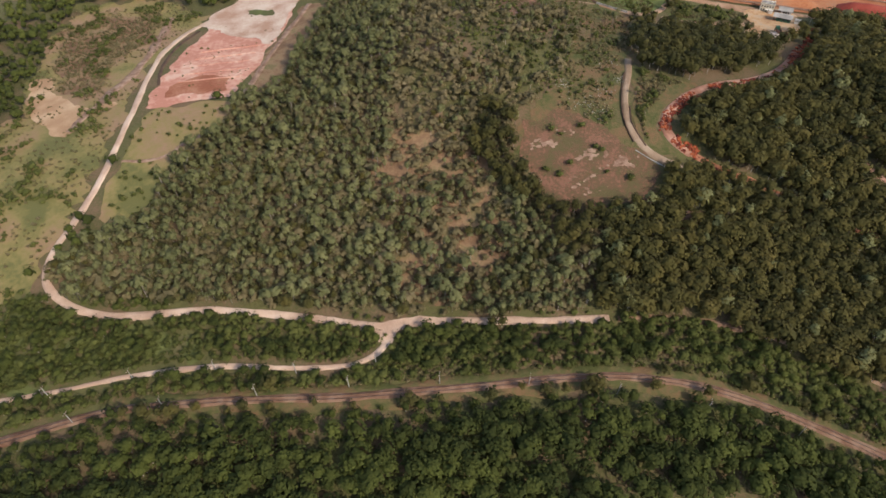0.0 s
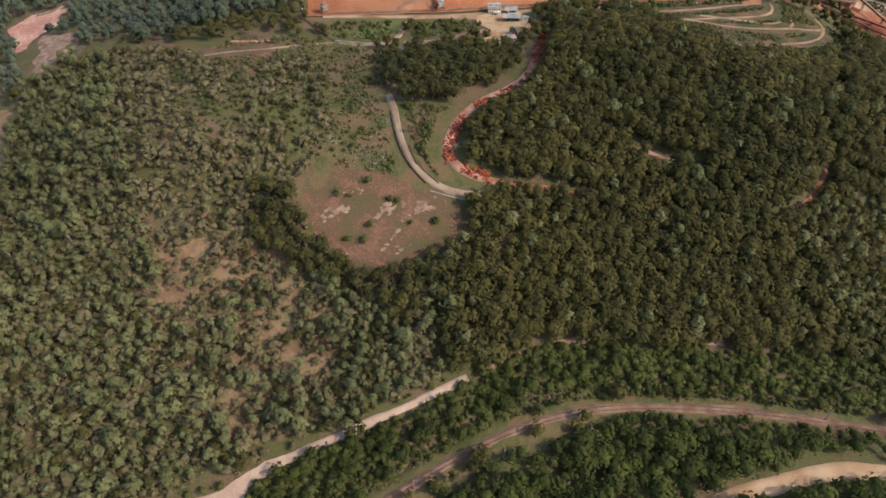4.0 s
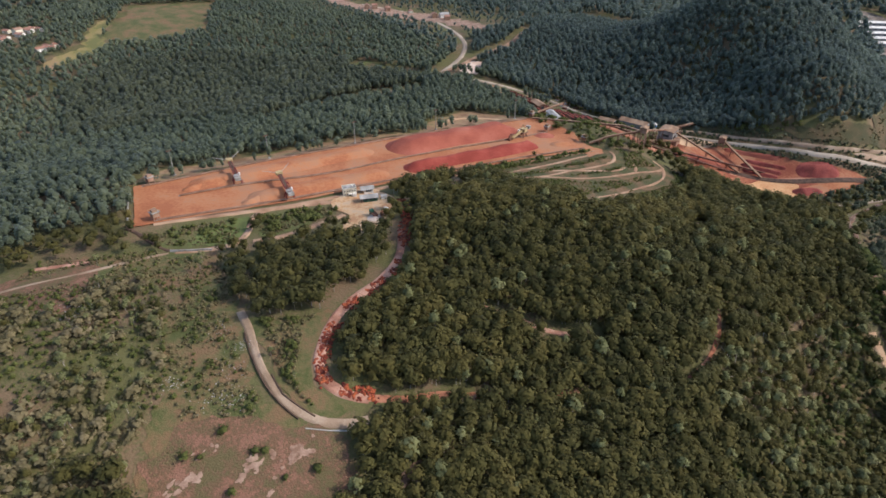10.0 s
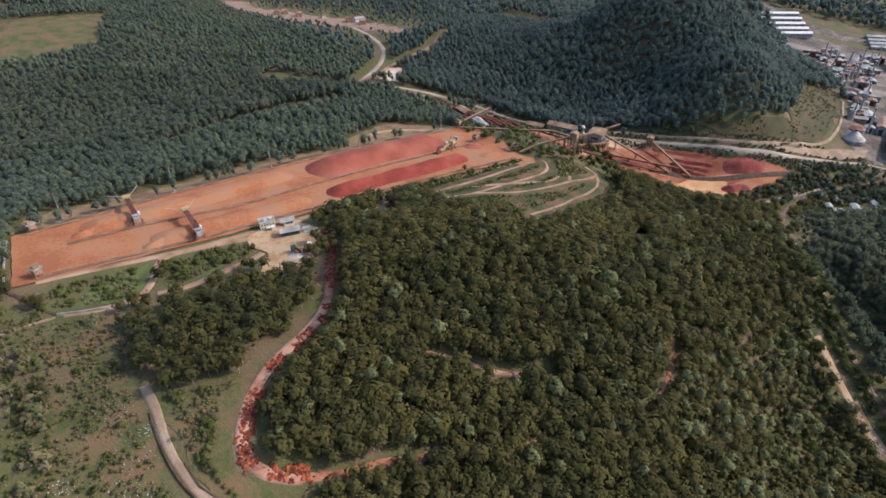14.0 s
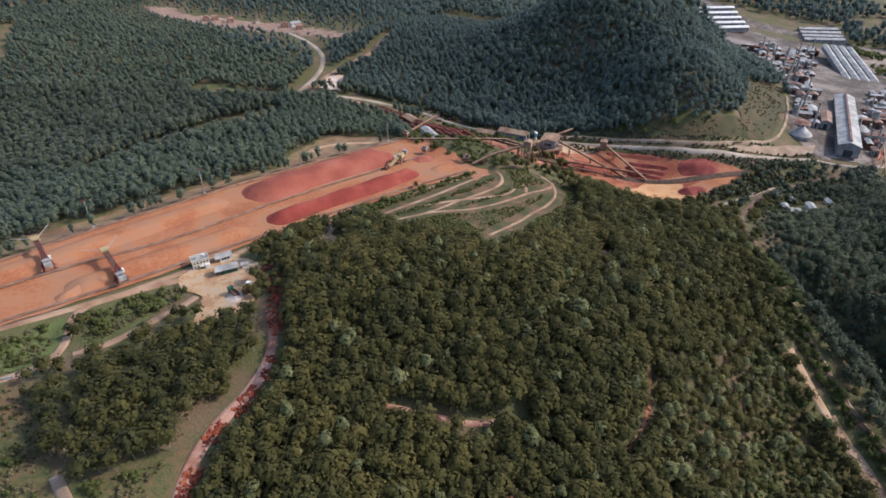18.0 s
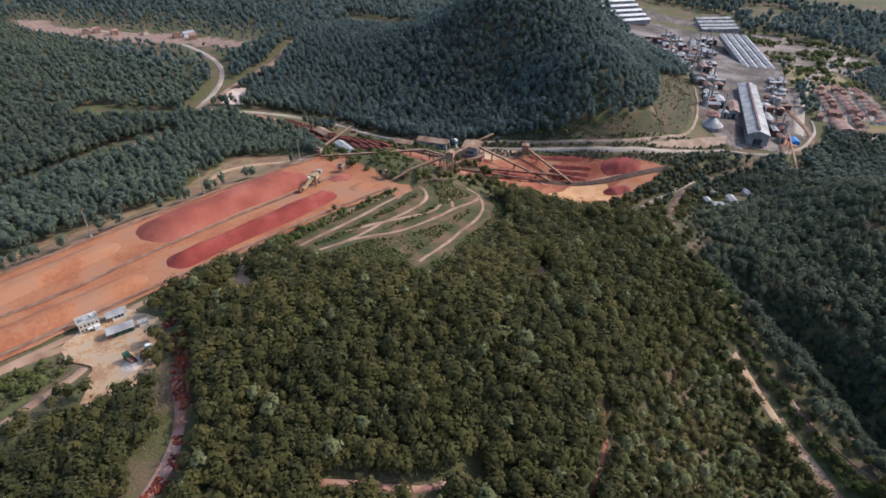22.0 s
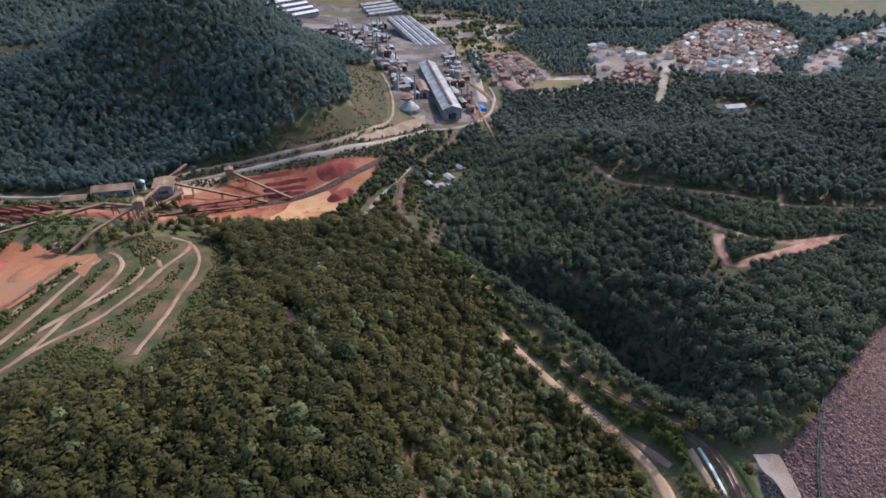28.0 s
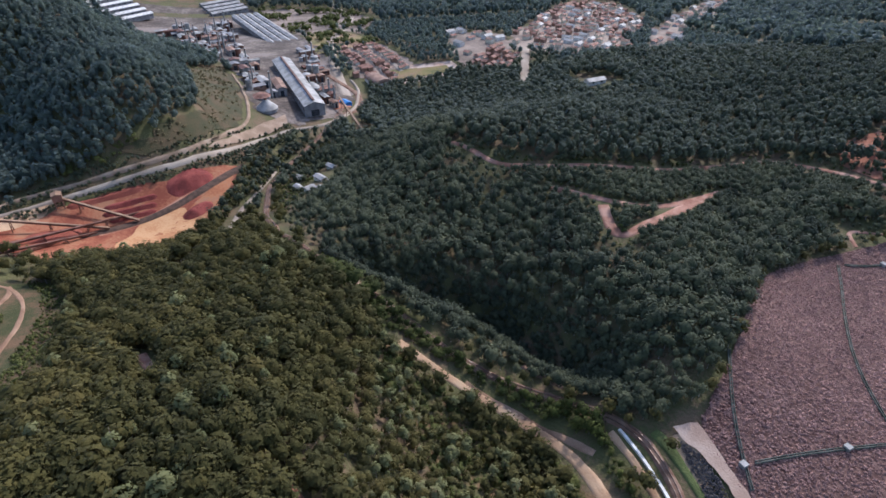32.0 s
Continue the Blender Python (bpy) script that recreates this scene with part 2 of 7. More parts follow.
def ground_sheet():
    def axis(lo, hi, step):
        mid = list(np.arange(lo, hi + 1, step))
        out, d, a, b = [], step, lo, hi
        left, right = [], []
        while a > -9000:
            d *= 1.35
            a -= d
            left.append(a)
        d = step
        while b < 9000:
            d *= 1.35
            b += d
            right.append(b)
        return np.array(left[::-1] + mid + right)
    xs, ys = axis(-360, 960, 6.5), axis(-360, 960, 6.5)
    gx, gy = np.meshgrid(xs, ys, indexing="ij")
    z = land(gx, gy)
    n, m = len(xs), len(ys)
    verts = np.stack([gx.ravel(), gy.ravel(), z.ravel()], 1)
    i, j = np.meshgrid(np.arange(n - 1), np.arange(m - 1), indexing="ij")
    a = (i * m + j).ravel()
    faces = np.stack([a, a + m, a + m + 1, a + 1], 1)
    return tagged(mesh_object("ground", verts, faces.tolist(), [M_GROUND]), "rolling brown and green earth under woods and meadows", "ground", kind="structure")


ground_sheet()


def spaced(line, step):
    """Points at even steps along a smooth curve through the line's points."""
    p = np.asarray(line, float)
    t = np.r_[0, np.cumsum(np.hypot(*np.diff(p, axis=0).T))]
    n = max(2, int(t[-1] / step) + 1)
    s = np.linspace(0, t[-1], n)
    q = np.stack([np.interp(s, t, p[:, k]) for k in range(p.shape[1])], 1)
    if n > 8:
        k = min(5, n // 3)
        pad = np.concatenate([np.repeat(q[:1], k, 0), q, np.repeat(q[-1:], k, 0)])
        w = np.hanning(2 * k + 3)[1:-1]
        w /= w.sum()
        q = np.stack([np.convolve(pad[:, c], w, "valid") for c in range(p.shape[1])], 1)
    return q


def strip(name, line, width, mat, label, category="road", lift=0.35, ragged=0.5, kind="structure", step=3.0, crown=0.0):
    """A way that lies on the land, with uneven edges and turned-down sides."""
    rng = np.random.default_rng(len(line) * 7 + int(abs(line[0][0])))
    q = spaced(line, step)
    d = np.gradient(q, axis=0)
    d /= np.linalg.norm(d, axis=1)[:, None] + 1e-9
    nrm = np.stack([-d[:, 1], d[:, 0]], 1)
    n = len(q)
    wob = np.convolve(rng.normal(0, ragged, n + 4), np.ones(5) / 5, "valid")[:n]
    wob2 = np.convolve(rng.normal(0, ragged, n + 4), np.ones(5) / 5, "valid")[:n]
    cols = []
    for k, (off, dz) in enumerate(((-0.5, -1.2), (-0.5, 0), (-0.17, crown), (0.17, crown), (0.5, 0), (0.5, -1.2))):
        o = off * width + (np.sign(off) * (wob if off < 0 else wob2) if abs(off) > 0.3 else 0) + (np.sign(off) * 0.8 if dz < 0 else 0)
        xy = q + nrm * np.reshape(o, (-1, 1))
        cols.append(np.c_[xy, land(xy[:, 0], xy[:, 1]) + lift + dz])
    verts = np.concatenate(cols)
    faces = [(c * n + i, (c + 1) * n + i, (c + 1) * n + i + 1, c * n + i + 1) for c in range(5) for i in range(n - 1)]
    return tagged(mesh_object(name, verts, faces, [mat]), label, category, kind=kind)


def area(name, poly, mat, label, category="ground", lift=0.3, rough=1.5, kind="structure", cell=6.0, z=None, seed=0):
    """A patch of ground with an uneven outline that lies on the land."""
    from mathutils.geometry import delaunay_2d_cdt
    rng = np.random.default_rng(seed + len(poly))
    p = np.asarray(poly + [poly[0]], float)
    t = np.r_[0, np.cumsum(np.hypot(*np.diff(p, axis=0).T))]
    n = max(6, int(t[-1] / 3.0))
    s = np.linspace(0, t[-1], n, endpoint=False)
    edge = np.stack([np.interp(s, t, p[:, 0]), np.interp(s, t, p[:, 1])], 1)
    nz = np.convolve(np.tile(rng.normal(0, 1, n), 3), np.ones(3) / 3, "same")[n:2 * n] * rough * 1.3
    ang = np.gradient(edge, axis=0)
    ang /= np.linalg.norm(ang, axis=1)[:, None] + 1e-9
    edge = edge + np.stack([-ang[:, 1], ang[:, 0]], 1) * nz[:, None]
    lo, hi = edge.min(0), edge.max(0)
    gx, gy = np.meshgrid(np.arange(lo[0], hi[0], cell), np.arange(lo[1], hi[1], cell))
    gx, gy = gx.ravel(), gy.ravel()
    keep = inside(edge, gx, gy)
    pts = [Vector(v) for v in edge] + [Vector(v) for v in np.c_[gx, gy][keep]]
    v2, _, f2, *_ = delaunay_2d_cdt(pts, [(i, (i + 1) % n) for i in range(n)], [], 1, 0.01)
    xy = np.array([tuple(v) for v in v2])
    zz = land(xy[:, 0], xy[:, 1]) + lift if z is None else np.full(len(xy), z)
    return tagged(mesh_object(name, np.c_[xy, zz], f2, [mat]), label, category, kind=kind)


# ---- ways and bare ground ----
ROAD_UPPER = [(-134, 412), (-152, 392), (-166, 371), (-173, 344), (-170, 311), (-165, 275), (-164, 246), (-163, 227), (-166, 206), (-170, 191), (-174, 178), (-170, 166), (-161, 158), (-148, 153), (-130, 150), (-115, 152), (-99, 154), (-80, 153), (-49, 150), (-33, 147), (-21, 145), (-10, 149), (18, 149), (50, 149), (71, 150)]
ROAD_TAIL = [(69, 150), (100, 150), (136, 142), (151, 133), (175, 120)]
ROAD_EAST = [(349, 122), (344, 113), (335, 102), (325, 89), (312, 77), (300, 70), (290, 65), (277, 62), (262, 62), (240, 66)]
ROAD_LOWER = [(-20, 145), (-21, 140), (-26, 132), (-36, 129), (-53, 128), (-69, 129), (-89, 129), (-106, 127), (-123, 125), (-137, 121), (-155, 118), (-187, 112), (-240, 100)]
RAIL = [(-330, 60), (-240, 80), (-160, 100), (-123, 112), (-81, 115), (-39, 116), (4, 120), (47, 125), (70, 126), (92, 124), (112, 119), (132, 111), (150, 102), (172, 90), (200, 72), (228, 52), (255, 39), (281, 39), (300, 48), (320, 66), (350, 100), (385, 140), (430, 165), (481, 173), (529, 171), (568, 157), (590, 144), (640, 118), (700, 100)]
ROAD_SOUTH = [(60, 74), (115, 76), (147, 72), (182, 63), (220, 40), (260, 30), (279, 27)]
PATH_GREY = [(97, 292), (95, 278), (90, 263), (88, 250), (87, 241), (89, 234), (92, 227), (98, 221), (105, 218), (112, 216)]
GULLY = [(192, 303), (186, 296), (178, 284), (163, 274), (148, 269), (138, 268), (127, 263), (116, 256), (109, 248), (103, 242), (103, 235), (107, 228), (116, 221)]
FORK = [(200, 352), (187, 356), (172, 362), (157, 367), (145, 370), (138, 366), (131, 354), (123, 346), (112, 347), (92, 358)]
PAD_LANE = [(182, 340), (174, 337), (157, 338.5), (141, 338), (132, 342), (126, 345)]
LOOPS = [
    [(287, 331), (316, 329), (333, 325), (353, 322), (369, 320), (381, 317), (388, 319), (393, 327)],
    [(290, 318), (305, 312), (318, 310), (339, 309), (359, 304), (374, 302), (385, 304), (391, 310), (393, 318)],
    [(300, 314), (321, 306), (329, 297), (345, 292), (361, 288), (381, 286), (398, 282), (410, 280), (418, 286)],
    [(300, 264), (319, 266), (339, 267), (362, 269), (383, 269), (402, 274), (413, 282), (419, 288), (416, 296)],
]
LOOP_LANES = [
    [(316, 322), (336, 311), (348, 304), (361, 296), (374, 292), (383, 295)],
    [(383, 287), (389, 290), (393, 296), (395, 303)],
    [(312, 350), (344, 345), (367, 341), (386, 338)],
]
MAIN_ROAD = [(440, 562), (459, 537), (486, 507), (509, 466), (503, 425), (494, 387), (490, 356), (502, 333), (512, 315), (522, 294), (534, 257), (547, 225), (569, 199), (607, 174), (628, 156), (633, 142), (639, 124), (656, 107), (697, 89), (740, 81), (763, 86)]
BANK_ROAD = [(510, 334), (524, 318), (528, 302), (533, 280), (539, 259), (548, 235), (565, 213), (586, 200), (617, 187), (639, 182), (671, 183), (707, 188), (749, 197)]
FAR_ROAD = [(440, 562), (469, 574), (498, 589), (522, 610), (535, 635), (555, 688), (570, 761), (540, 850)]
TRACK_HIGH = [(520, 75), (489, 50), (469, 40), (464, 36), (460, 25), (452, 2), (446, -20), (441, -45), (440, -66), (444, -98), (446, -122), (445, -138), (436, -151), (421, -163), (406, -173), (390, -180), (370, -196)]
TRACK_LOW = [(438, 16), (431, 8), (423, 0), (414, -8), (407, -16), (401, -33), (407, -55), (415, -77), (419, -90)]
TRACK_SPUR = [(412, -7), (405, -4), (397, -2), (387, 0), (380, -2), (384, -11), (388, -22), (394, -36), (403, -54), (412, -72)]
RIDGE_HAIRPIN = [(446, -236), (444, -222), (441, -211), (434, -206), (431, -196), (424, -193), (414, -199), (404, -206)]
DAM_LANE = [(353, -124), (357, -128), (371, -130), (364, -137), (357, -144), (354, -152)]
WOOD_SCAR = [(338, 215), (331, 212), (322, 208)]
RED_SITE = [(-134, 440), (-92, 430), (-103, 353), (-107, 325), (-115, 287), (-139, 284), (-158, 277), (-162, 292), (-160, 318), (-160, 343), (-150, 378)]
GREY_LOT = [(-237, 301), (-242, 320), (-232, 321), (-220, 301), (-207, 288), (-189, 282), (-181, 289), (-178, 285), (-189, 274), (-195, 257), (-204, 261), (-210, 270), (-226, 280)]
BROWN_PATCH = [(39, 248), (54, 252), (64, 248), (78, 237), (94, 223), (99, 215), (93, 202), (83, 200), (70, 201), (60, 199), (49, 203), (44, 213), (37, 225), (37, 236)]
PAD = [(180, 341), (183, 348), (184, 360), (190, 363), (205, 364), (216, 363), (213, 336), (210, 330), (200, 326), (195, 319), (190, 315), (183, 313), (174, 311), (166, 316), (170, 322), (175, 334)]
YARD_TWO = [(470, 312), (484, 318), (518, 291), (534, 236), (566, 183), (520, 198), (471, 216), (452, 236), (462, 260), (455, 285)]
DAM = [(278, 19), (288, 5), (308, -18), (340, -53), (349, -72), (353, -98), (352, -150), (300, -190), (200, -200), (180, -40), (196, 6), (236, 19), (264, 21)]

M_SITE = material("pinkish_red_earth", [(0.409, 0.182, 0.127), (0.463, 0.224, 0.160), (0.505, 0.278, 0.202), (0.553, 0.356, 0.268)], 0.05, 0.35, spread=0.6)
M_SCARTRACK = material("pinkish_cut_earth", [(0.24, 0.11, 0.07), (0.33, 0.17, 0.115), (0.42, 0.25, 0.18)], 0.12, 1.2)
M_PADSOIL = material("yellowish_tan_dirt", [(0.30, 0.165, 0.085), (0.37, 0.225, 0.115), (0.43, 0.285, 0.16), (0.36, 0.27, 0.18)], 0.12, 0.8, spread=0.5)
strip("road_east", ROAD_EAST, 4.0, M_DIRT, "pale dirt road curving down to the railway")
strip("road_upper", ROAD_UPPER, 3.0, M_ROADDUST, "pale dry dirt road winding along the wood")
area("road_fork_ground", [(-34, 146.5), (-26, 141), (-21, 138), (-18, 144), (-8, 148), (4, 150.5), (-10, 151), (-24, 148)], M_ROADDUST, "widened pale dirt where two roads meet", "road", lift=0.42, rough=0.8, cell=3.0)
strip("road_tail", ROAD_TAIL, 2.2, M_LANE, "faint dirt road vanishing under trees")
strip("road_lower", ROAD_LOWER, 1.7, M_ROADDUST, "narrow pale dirt road beside the railway")
strip("railway", RAIL, 3.0, M_BALLAST, "single railway line on rusty brown ballast", "railway", lift=0.6)
strip("road_south", ROAD_SOUTH, 6, M_DIRT, "pale dirt road on the forest's edge")
strip("footpath", PATH_GREY, 3.0, M_GREY, "grey-brown gravel path curving down the meadow", "path")
strip("gully", GULLY, 3.8, M_SCARTRACK, "eroded gully of bare red soil", "gully")
strip("road_fork", FORK, 3.2, M_LANE, "pale dirt road along the ore yard")
strip("meadow_trail", [(94, 357), (78, 361), (60, 362), (40, 367), (20, 372)], 1.5, M_GREY, "faint worn trail over the meadow", "trail")
strip("pad_lane", PAD_LANE, 3.0, M_LANE, "narrow pale lane from the pad", lift=0.45)
for k, q in enumerate(LOOPS):
    strip("loop_road_%d" % (k + 1), q, 1.8, M_LANE, "tan dirt haul road terraced into the slope")
strip("main_road", MAIN_ROAD, 1.9, M_ASPHALT, "pale dusty main road through the valley", lift=1.3)
strip("far_road", FAR_ROAD, 4.5, M_ASPHALT, "pale road leading off between woods")
strip("track_high", TRACK_HIGH, 2.8, M_SCARTRACK, "reddish dirt track along the wooded ridge")
strip("track_low", TRACK_LOW, 3.6, M_SCARTRACK, "reddish dirt track on the wooded slope")
strip("track_spur", TRACK_SPUR, 5, M_SCARTRACK, "reddish dirt spur with a cut bank")
strip("ridge_hairpin", RIDGE_HAIRPIN, 3.6, M_SCARTRACK, "reddish dirt track doubling back on the ridge")
strip("wood_scar", WOOD_SCAR, 3.0, M_SCARTRACK, "short reddish bare scar inside the wood", "bank")
strip("dam_lane", DAM_LANE, 1.5, M_SCARTRACK, "narrow reddish track above the rockfill")
area("red_site", RED_SITE, M_SITE, "cleared building site of bare red earth")
area("grey_lot", GREY_LOT, M_DIRT, "pale gravel clearing with a spoon shape")
area("brown_patch", BROWN_PATCH, M_CLEARING, "dry brown clearing with sparse grass")
area("ore_yard", YARD, M_ORANGE, "long level stockyard floor of orange ore dust", lift=0.6, rough=0.4)
area("dirt_pad", PAD, M_PADSOIL, "yellowish tan dirt pad round the yard buildings", lift=0.5, rough=2.4)
M_REDYARD = material("trampled_red_ore", [(0.190, 0.052, 0.027), (0.240, 0.076, 0.038), (0.285, 0.108, 0.054), (0.300, 0.138, 0.072)], 0.07, 0.7, spread=0.4)
area("ore_yard_low", YARD_TWO, M_REDYARD, "lower red ore yard beside the main road", lift=0.6)
area("ore_apron", [(556, 189), (520, 199.5), (473, 218), (455, 236), (464, 258), (478, 254), (494, 234), (526, 210)], M_ORANGE, "smooth orange apron at the lower yard's edge", lift=0.72, rough=0.8)
area("rockfill_slope", DAM, M_ROCK, "broad slope of pinkish crushed rock", "dam", lift=0.6, rough=0.6)

# ---- more bare ground ----
M_PALE = material("pale_sandy_soil", [(0.36, 0.22, 0.15), (0.46, 0.33, 0.25), (0.54, 0.43, 0.34)], 0.06, 0.8)
M_INDUSTRY = material("oily_works_ground", [(0.065, 0.05, 0.04), (0.1, 0.077, 0.06), (0.145, 0.115, 0.092), (0.21, 0.17, 0.14)], 0.03, 0.3, spread=0.5)
M_STREET = material("dusty_street", [(0.13, 0.1, 0.075), (0.2, 0.15, 0.115), (0.28, 0.22, 0.17)], 0.03, 0.4, spread=0.5)
M_YELLOWGRASS = material("yellowish_grass", [(0.26, 0.165, 0.098), (0.235, 0.165, 0.08), (0.215, 0.168, 0.066), (0.165, 0.145, 0.05), (0.115, 0.112, 0.038)], 0.035, 0.45, bump=0.6)
M_GREENGRASS = material("green_grass", [(0.11, 0.085, 0.042), (0.092, 0.085, 0.033), (0.08, 0.09, 0.028), (0.105, 0.118, 0.036)], 0.09, 0.6, bump=0.6)
M_MEADOW = material("dry_meadow", [(0.148, 0.090, 0.045), (0.126, 0.089, 0.040), (0.104, 0.088, 0.035), (0.080, 0.078, 0.027), (0.063, 0.070, 0.021)], 0.07, 0.5, bump=0.6, spread=0.45)
M_DARKSOIL = material("dark_wet_soil", [(0.05, 0.032, 0.022), (0.075, 0.045, 0.03), (0.1, 0.06, 0.04)], 0.3, 2.0)
M_DARKORE = material("dark_red_ore", [(0.13, 0.028, 0.022), (0.19, 0.04, 0.03), (0.25, 0.06, 0.045)], 0.12, 1.2, bump=0.7)
M_MIDORE = material("deep_red_ore", [(0.165, 0.028, 0.018), (0.210, 0.039, 0.026), (0.250, 0.060, 0.040)], 0.06, 1.0, bump=0.5)
M_STEEL = material("rusty_steel", [(0.10, 0.045, 0.03), (0.16, 0.075, 0.05), (0.2, 0.11, 0.08)], 0.3, 3.0, rough=0.6, metal=0.3, bump=0.1)
M_BROWNPAINT = material("dusty_brown_cladding", [(0.17, 0.095, 0.06), (0.23, 0.135, 0.09), (0.3, 0.19, 0.135)], 0.15, 2.0, rough=0.7, bump=0.1)
M_GREYPAINT = material("grey_cladding", [(0.16, 0.15, 0.15), (0.22, 0.21, 0.2), (0.28, 0.26, 0.25)], 0.2, 2.0, rough=0.6, bump=0.1)
M_WHITE = material("weathered_white_paint", [(0.5, 0.46, 0.4), (0.62, 0.59, 0.53), (0.7, 0.68, 0.63)], 0.3, 3.0, rough=0.6, bump=0.1)
M_CREAM = material("cream_render", [(0.48, 0.42, 0.31), (0.57, 0.51, 0.39), (0.63, 0.58, 0.47)], 0.3, 3.0, rough=0.8, bump=0.1)
M_CONCRETE = material("weathered_concrete", [(0.2, 0.19, 0.17), (0.28, 0.27, 0.24), (0.36, 0.34, 0.31)], 0.3, 3.0, rough=0.85, bump=0.2)
M_TILE = material("red_clay_roof_tiles", [(0.19, 0.09, 0.06), (0.26, 0.13, 0.09), (0.33, 0.2, 0.15)], 0.25, 2.5, rough=0.85, bump=0.2)
M_TIN = material("grey_tin_roof", [(0.2, 0.19, 0.175), (0.28, 0.265, 0.24), (0.37, 0.35, 0.32)], 0.15, 2.0, rough=0.6, bump=0.1)
M_GLASS = material("dark_window_glass", [(0.02, 0.025, 0.03), (0.04, 0.05, 0.06)], 0.5, 2.0, rough=0.15, bump=0)
M_BLUE = material("blue_tarpaulin_paint", [(0.03, 0.16, 0.42), (0.05, 0.24, 0.55)], 0.5, 2.0, rough=0.5, bump=0.1)
M_GREENPAINT = material("dark_green_paint", [(0.02, 0.06, 0.04), (0.03, 0.09, 0.06)], 0.5, 2.0, rough=0.6, bump=0.1)
M_MACHRED = material("oxide_red_paint", [(0.11, 0.02, 0.018), (0.17, 0.035, 0.028)], 0.5, 2.0, rough=0.6, bump=0.1)
M_MACHYEL = material("faded_ochre_paint", [(0.3, 0.22, 0.1), (0.4, 0.31, 0.17)], 0.5, 2.0, rough=0.6, bump=0.1)
M_RAILSTEEL = material("worn_rail_steel", [(0.12, 0.08, 0.06), (0.25, 0.2, 0.17)], 0.5, 4.0, rough=0.4, metal=0.8, bump=0)
M_REDROCK = material("red_rubble", [(0.09, 0.02, 0.014), (0.2, 0.042, 0.02), (0.33, 0.085, 0.032)], 0.4, 2.0, bump=0.6)
M_PALEROCK = material("pale_bleached_wood", [(0.3, 0.27, 0.24), (0.42, 0.39, 0.36)], 0.4, 2.0)

M_TERRACE = material("weedy_terrace", [(0.130, 0.078, 0.040), (0.088, 0.064, 0.029), (0.062, 0.056, 0.021), (0.044, 0.048, 0.015)], 0.09, 0.7, bump=0.6, spread=0.45)
M_SCAR = material("pinkish_bare_soil", [(0.17, 0.1, 0.065), (0.24, 0.15, 0.105), (0.31, 0.21, 0.15)], 0.3, 1.5)

MEADOW = [(20, 366), (42, 388), (66, 374), (86, 364), (108, 347), (106, 320), (97, 294), (92, 282), (88, 262), (85, 246), (90, 228), (101, 214), (95, 201), (83, 199), (70, 200), (60, 198), (48, 202), (43, 213), (35, 225), (36, 238), (37, 250), (46, 256), (58, 272), (70, 299), (78, 335), (66, 352), (46, 346)]
MEADOW_UPPER = [(20, 366), (42, 388), (66, 374), (86, 364), (108, 347), (106, 320), (97, 294), (92, 282), (88, 262), (85, 246), (76, 240), (64, 250), (54, 254), (58, 272), (70, 299), (78, 335), (66, 352), (46, 346)]
BETWEEN = [(96, 282), (112, 271), (127, 266), (114, 256), (105, 246), (102, 236), (107, 224), (100, 222), (92, 230), (90, 244), (92, 258)]
GREEN_A = [(88, 376), (104, 375), (138, 367), (133, 356), (122, 347), (108, 352), (92, 362)]
GREEN_B = [(138, 356), (146, 364), (168, 359), (182, 352), (178, 343), (158, 341.5), (141, 341), (135, 346)]
SLOPE = [(282, 338), (300, 345), (390, 324), (418, 300), (424, 282), (414, 262), (380, 250), (330, 245), (286, 248), (276, 300)]
WEST_MEADOW = [(-330, 110), (-230, 115), (-178, 150), (-176, 180), (-169, 200), (-168, 240), (-168, 280), (-176, 345), (-155, 395), (-200, 425), (-253, 418), (-255, 380), (-243, 330), (-243, 312), (-226, 278), (-262, 270), (-330, 262)]
WEDGE = [(-159, 200), (-158, 228), (-159, 248), (-158, 276), (-131, 282), (-112, 284), (-112, 262), (-130, 236), (-134, 205), (-146, 192)]
EAST_EDGE = [(-110, 288), (-106, 324), (-101, 360), (-90, 400), (-74, 395), (-82, 350), (-86, 319), (-90, 292)]
BROW = [(100, 438), (185, 435), (260, 429), (330, 420), (400, 405), (414, 428), (386, 464), (338, 457), (318, 443), (257, 454), (180, 462), (114, 458)]
HILL_FIELD = [(543, 264), (553, 260), (560, 242), (579, 223), (609, 213), (640, 216), (675, 224), (722, 231), (775, 206), (747, 200), (707, 192), (671, 187), (639, 186), (617, 191), (588, 204), (567, 217), (551, 238)]
area("meadow", MEADOW, M_MEADOW, "dry brown and green meadow with scattered bushes", lift=0.18, rough=4)
area("rough_grass", BETWEEN, M_MEADOW, "rough grass between the path and the gully", lift=0.18, rough=1.5)
area("green_verge", GREEN_A, M_GREENGRASS, "bright green grass below the ore yard", lift=0.2)
area("green_bank", GREEN_B, M_GREENGRASS, "green bank of low shrubs beside the pad", lift=0.2)
area("terraced_slope", SLOPE, M_TERRACE, "terraced grassy slope between haul roads", lift=0.15, rough=3)
area("west_meadow", WEST_MEADOW, M_YELLOWGRASS, "yellowish grass meadow beside the dirt road", lift=0.15, rough=4)
area("grass_wedge", WEDGE, M_YELLOWGRASS, "yellowish grass between road and wood", lift=0.15, rough=2)
area("wood_margin", EAST_EDGE, M_PATCH, "brown bare margin along the wood", lift=0.17, rough=3)
area("yard_brow", BROW, M_PATCH, "brown bare bank behind the ore yard", lift=0.17, rough=2)
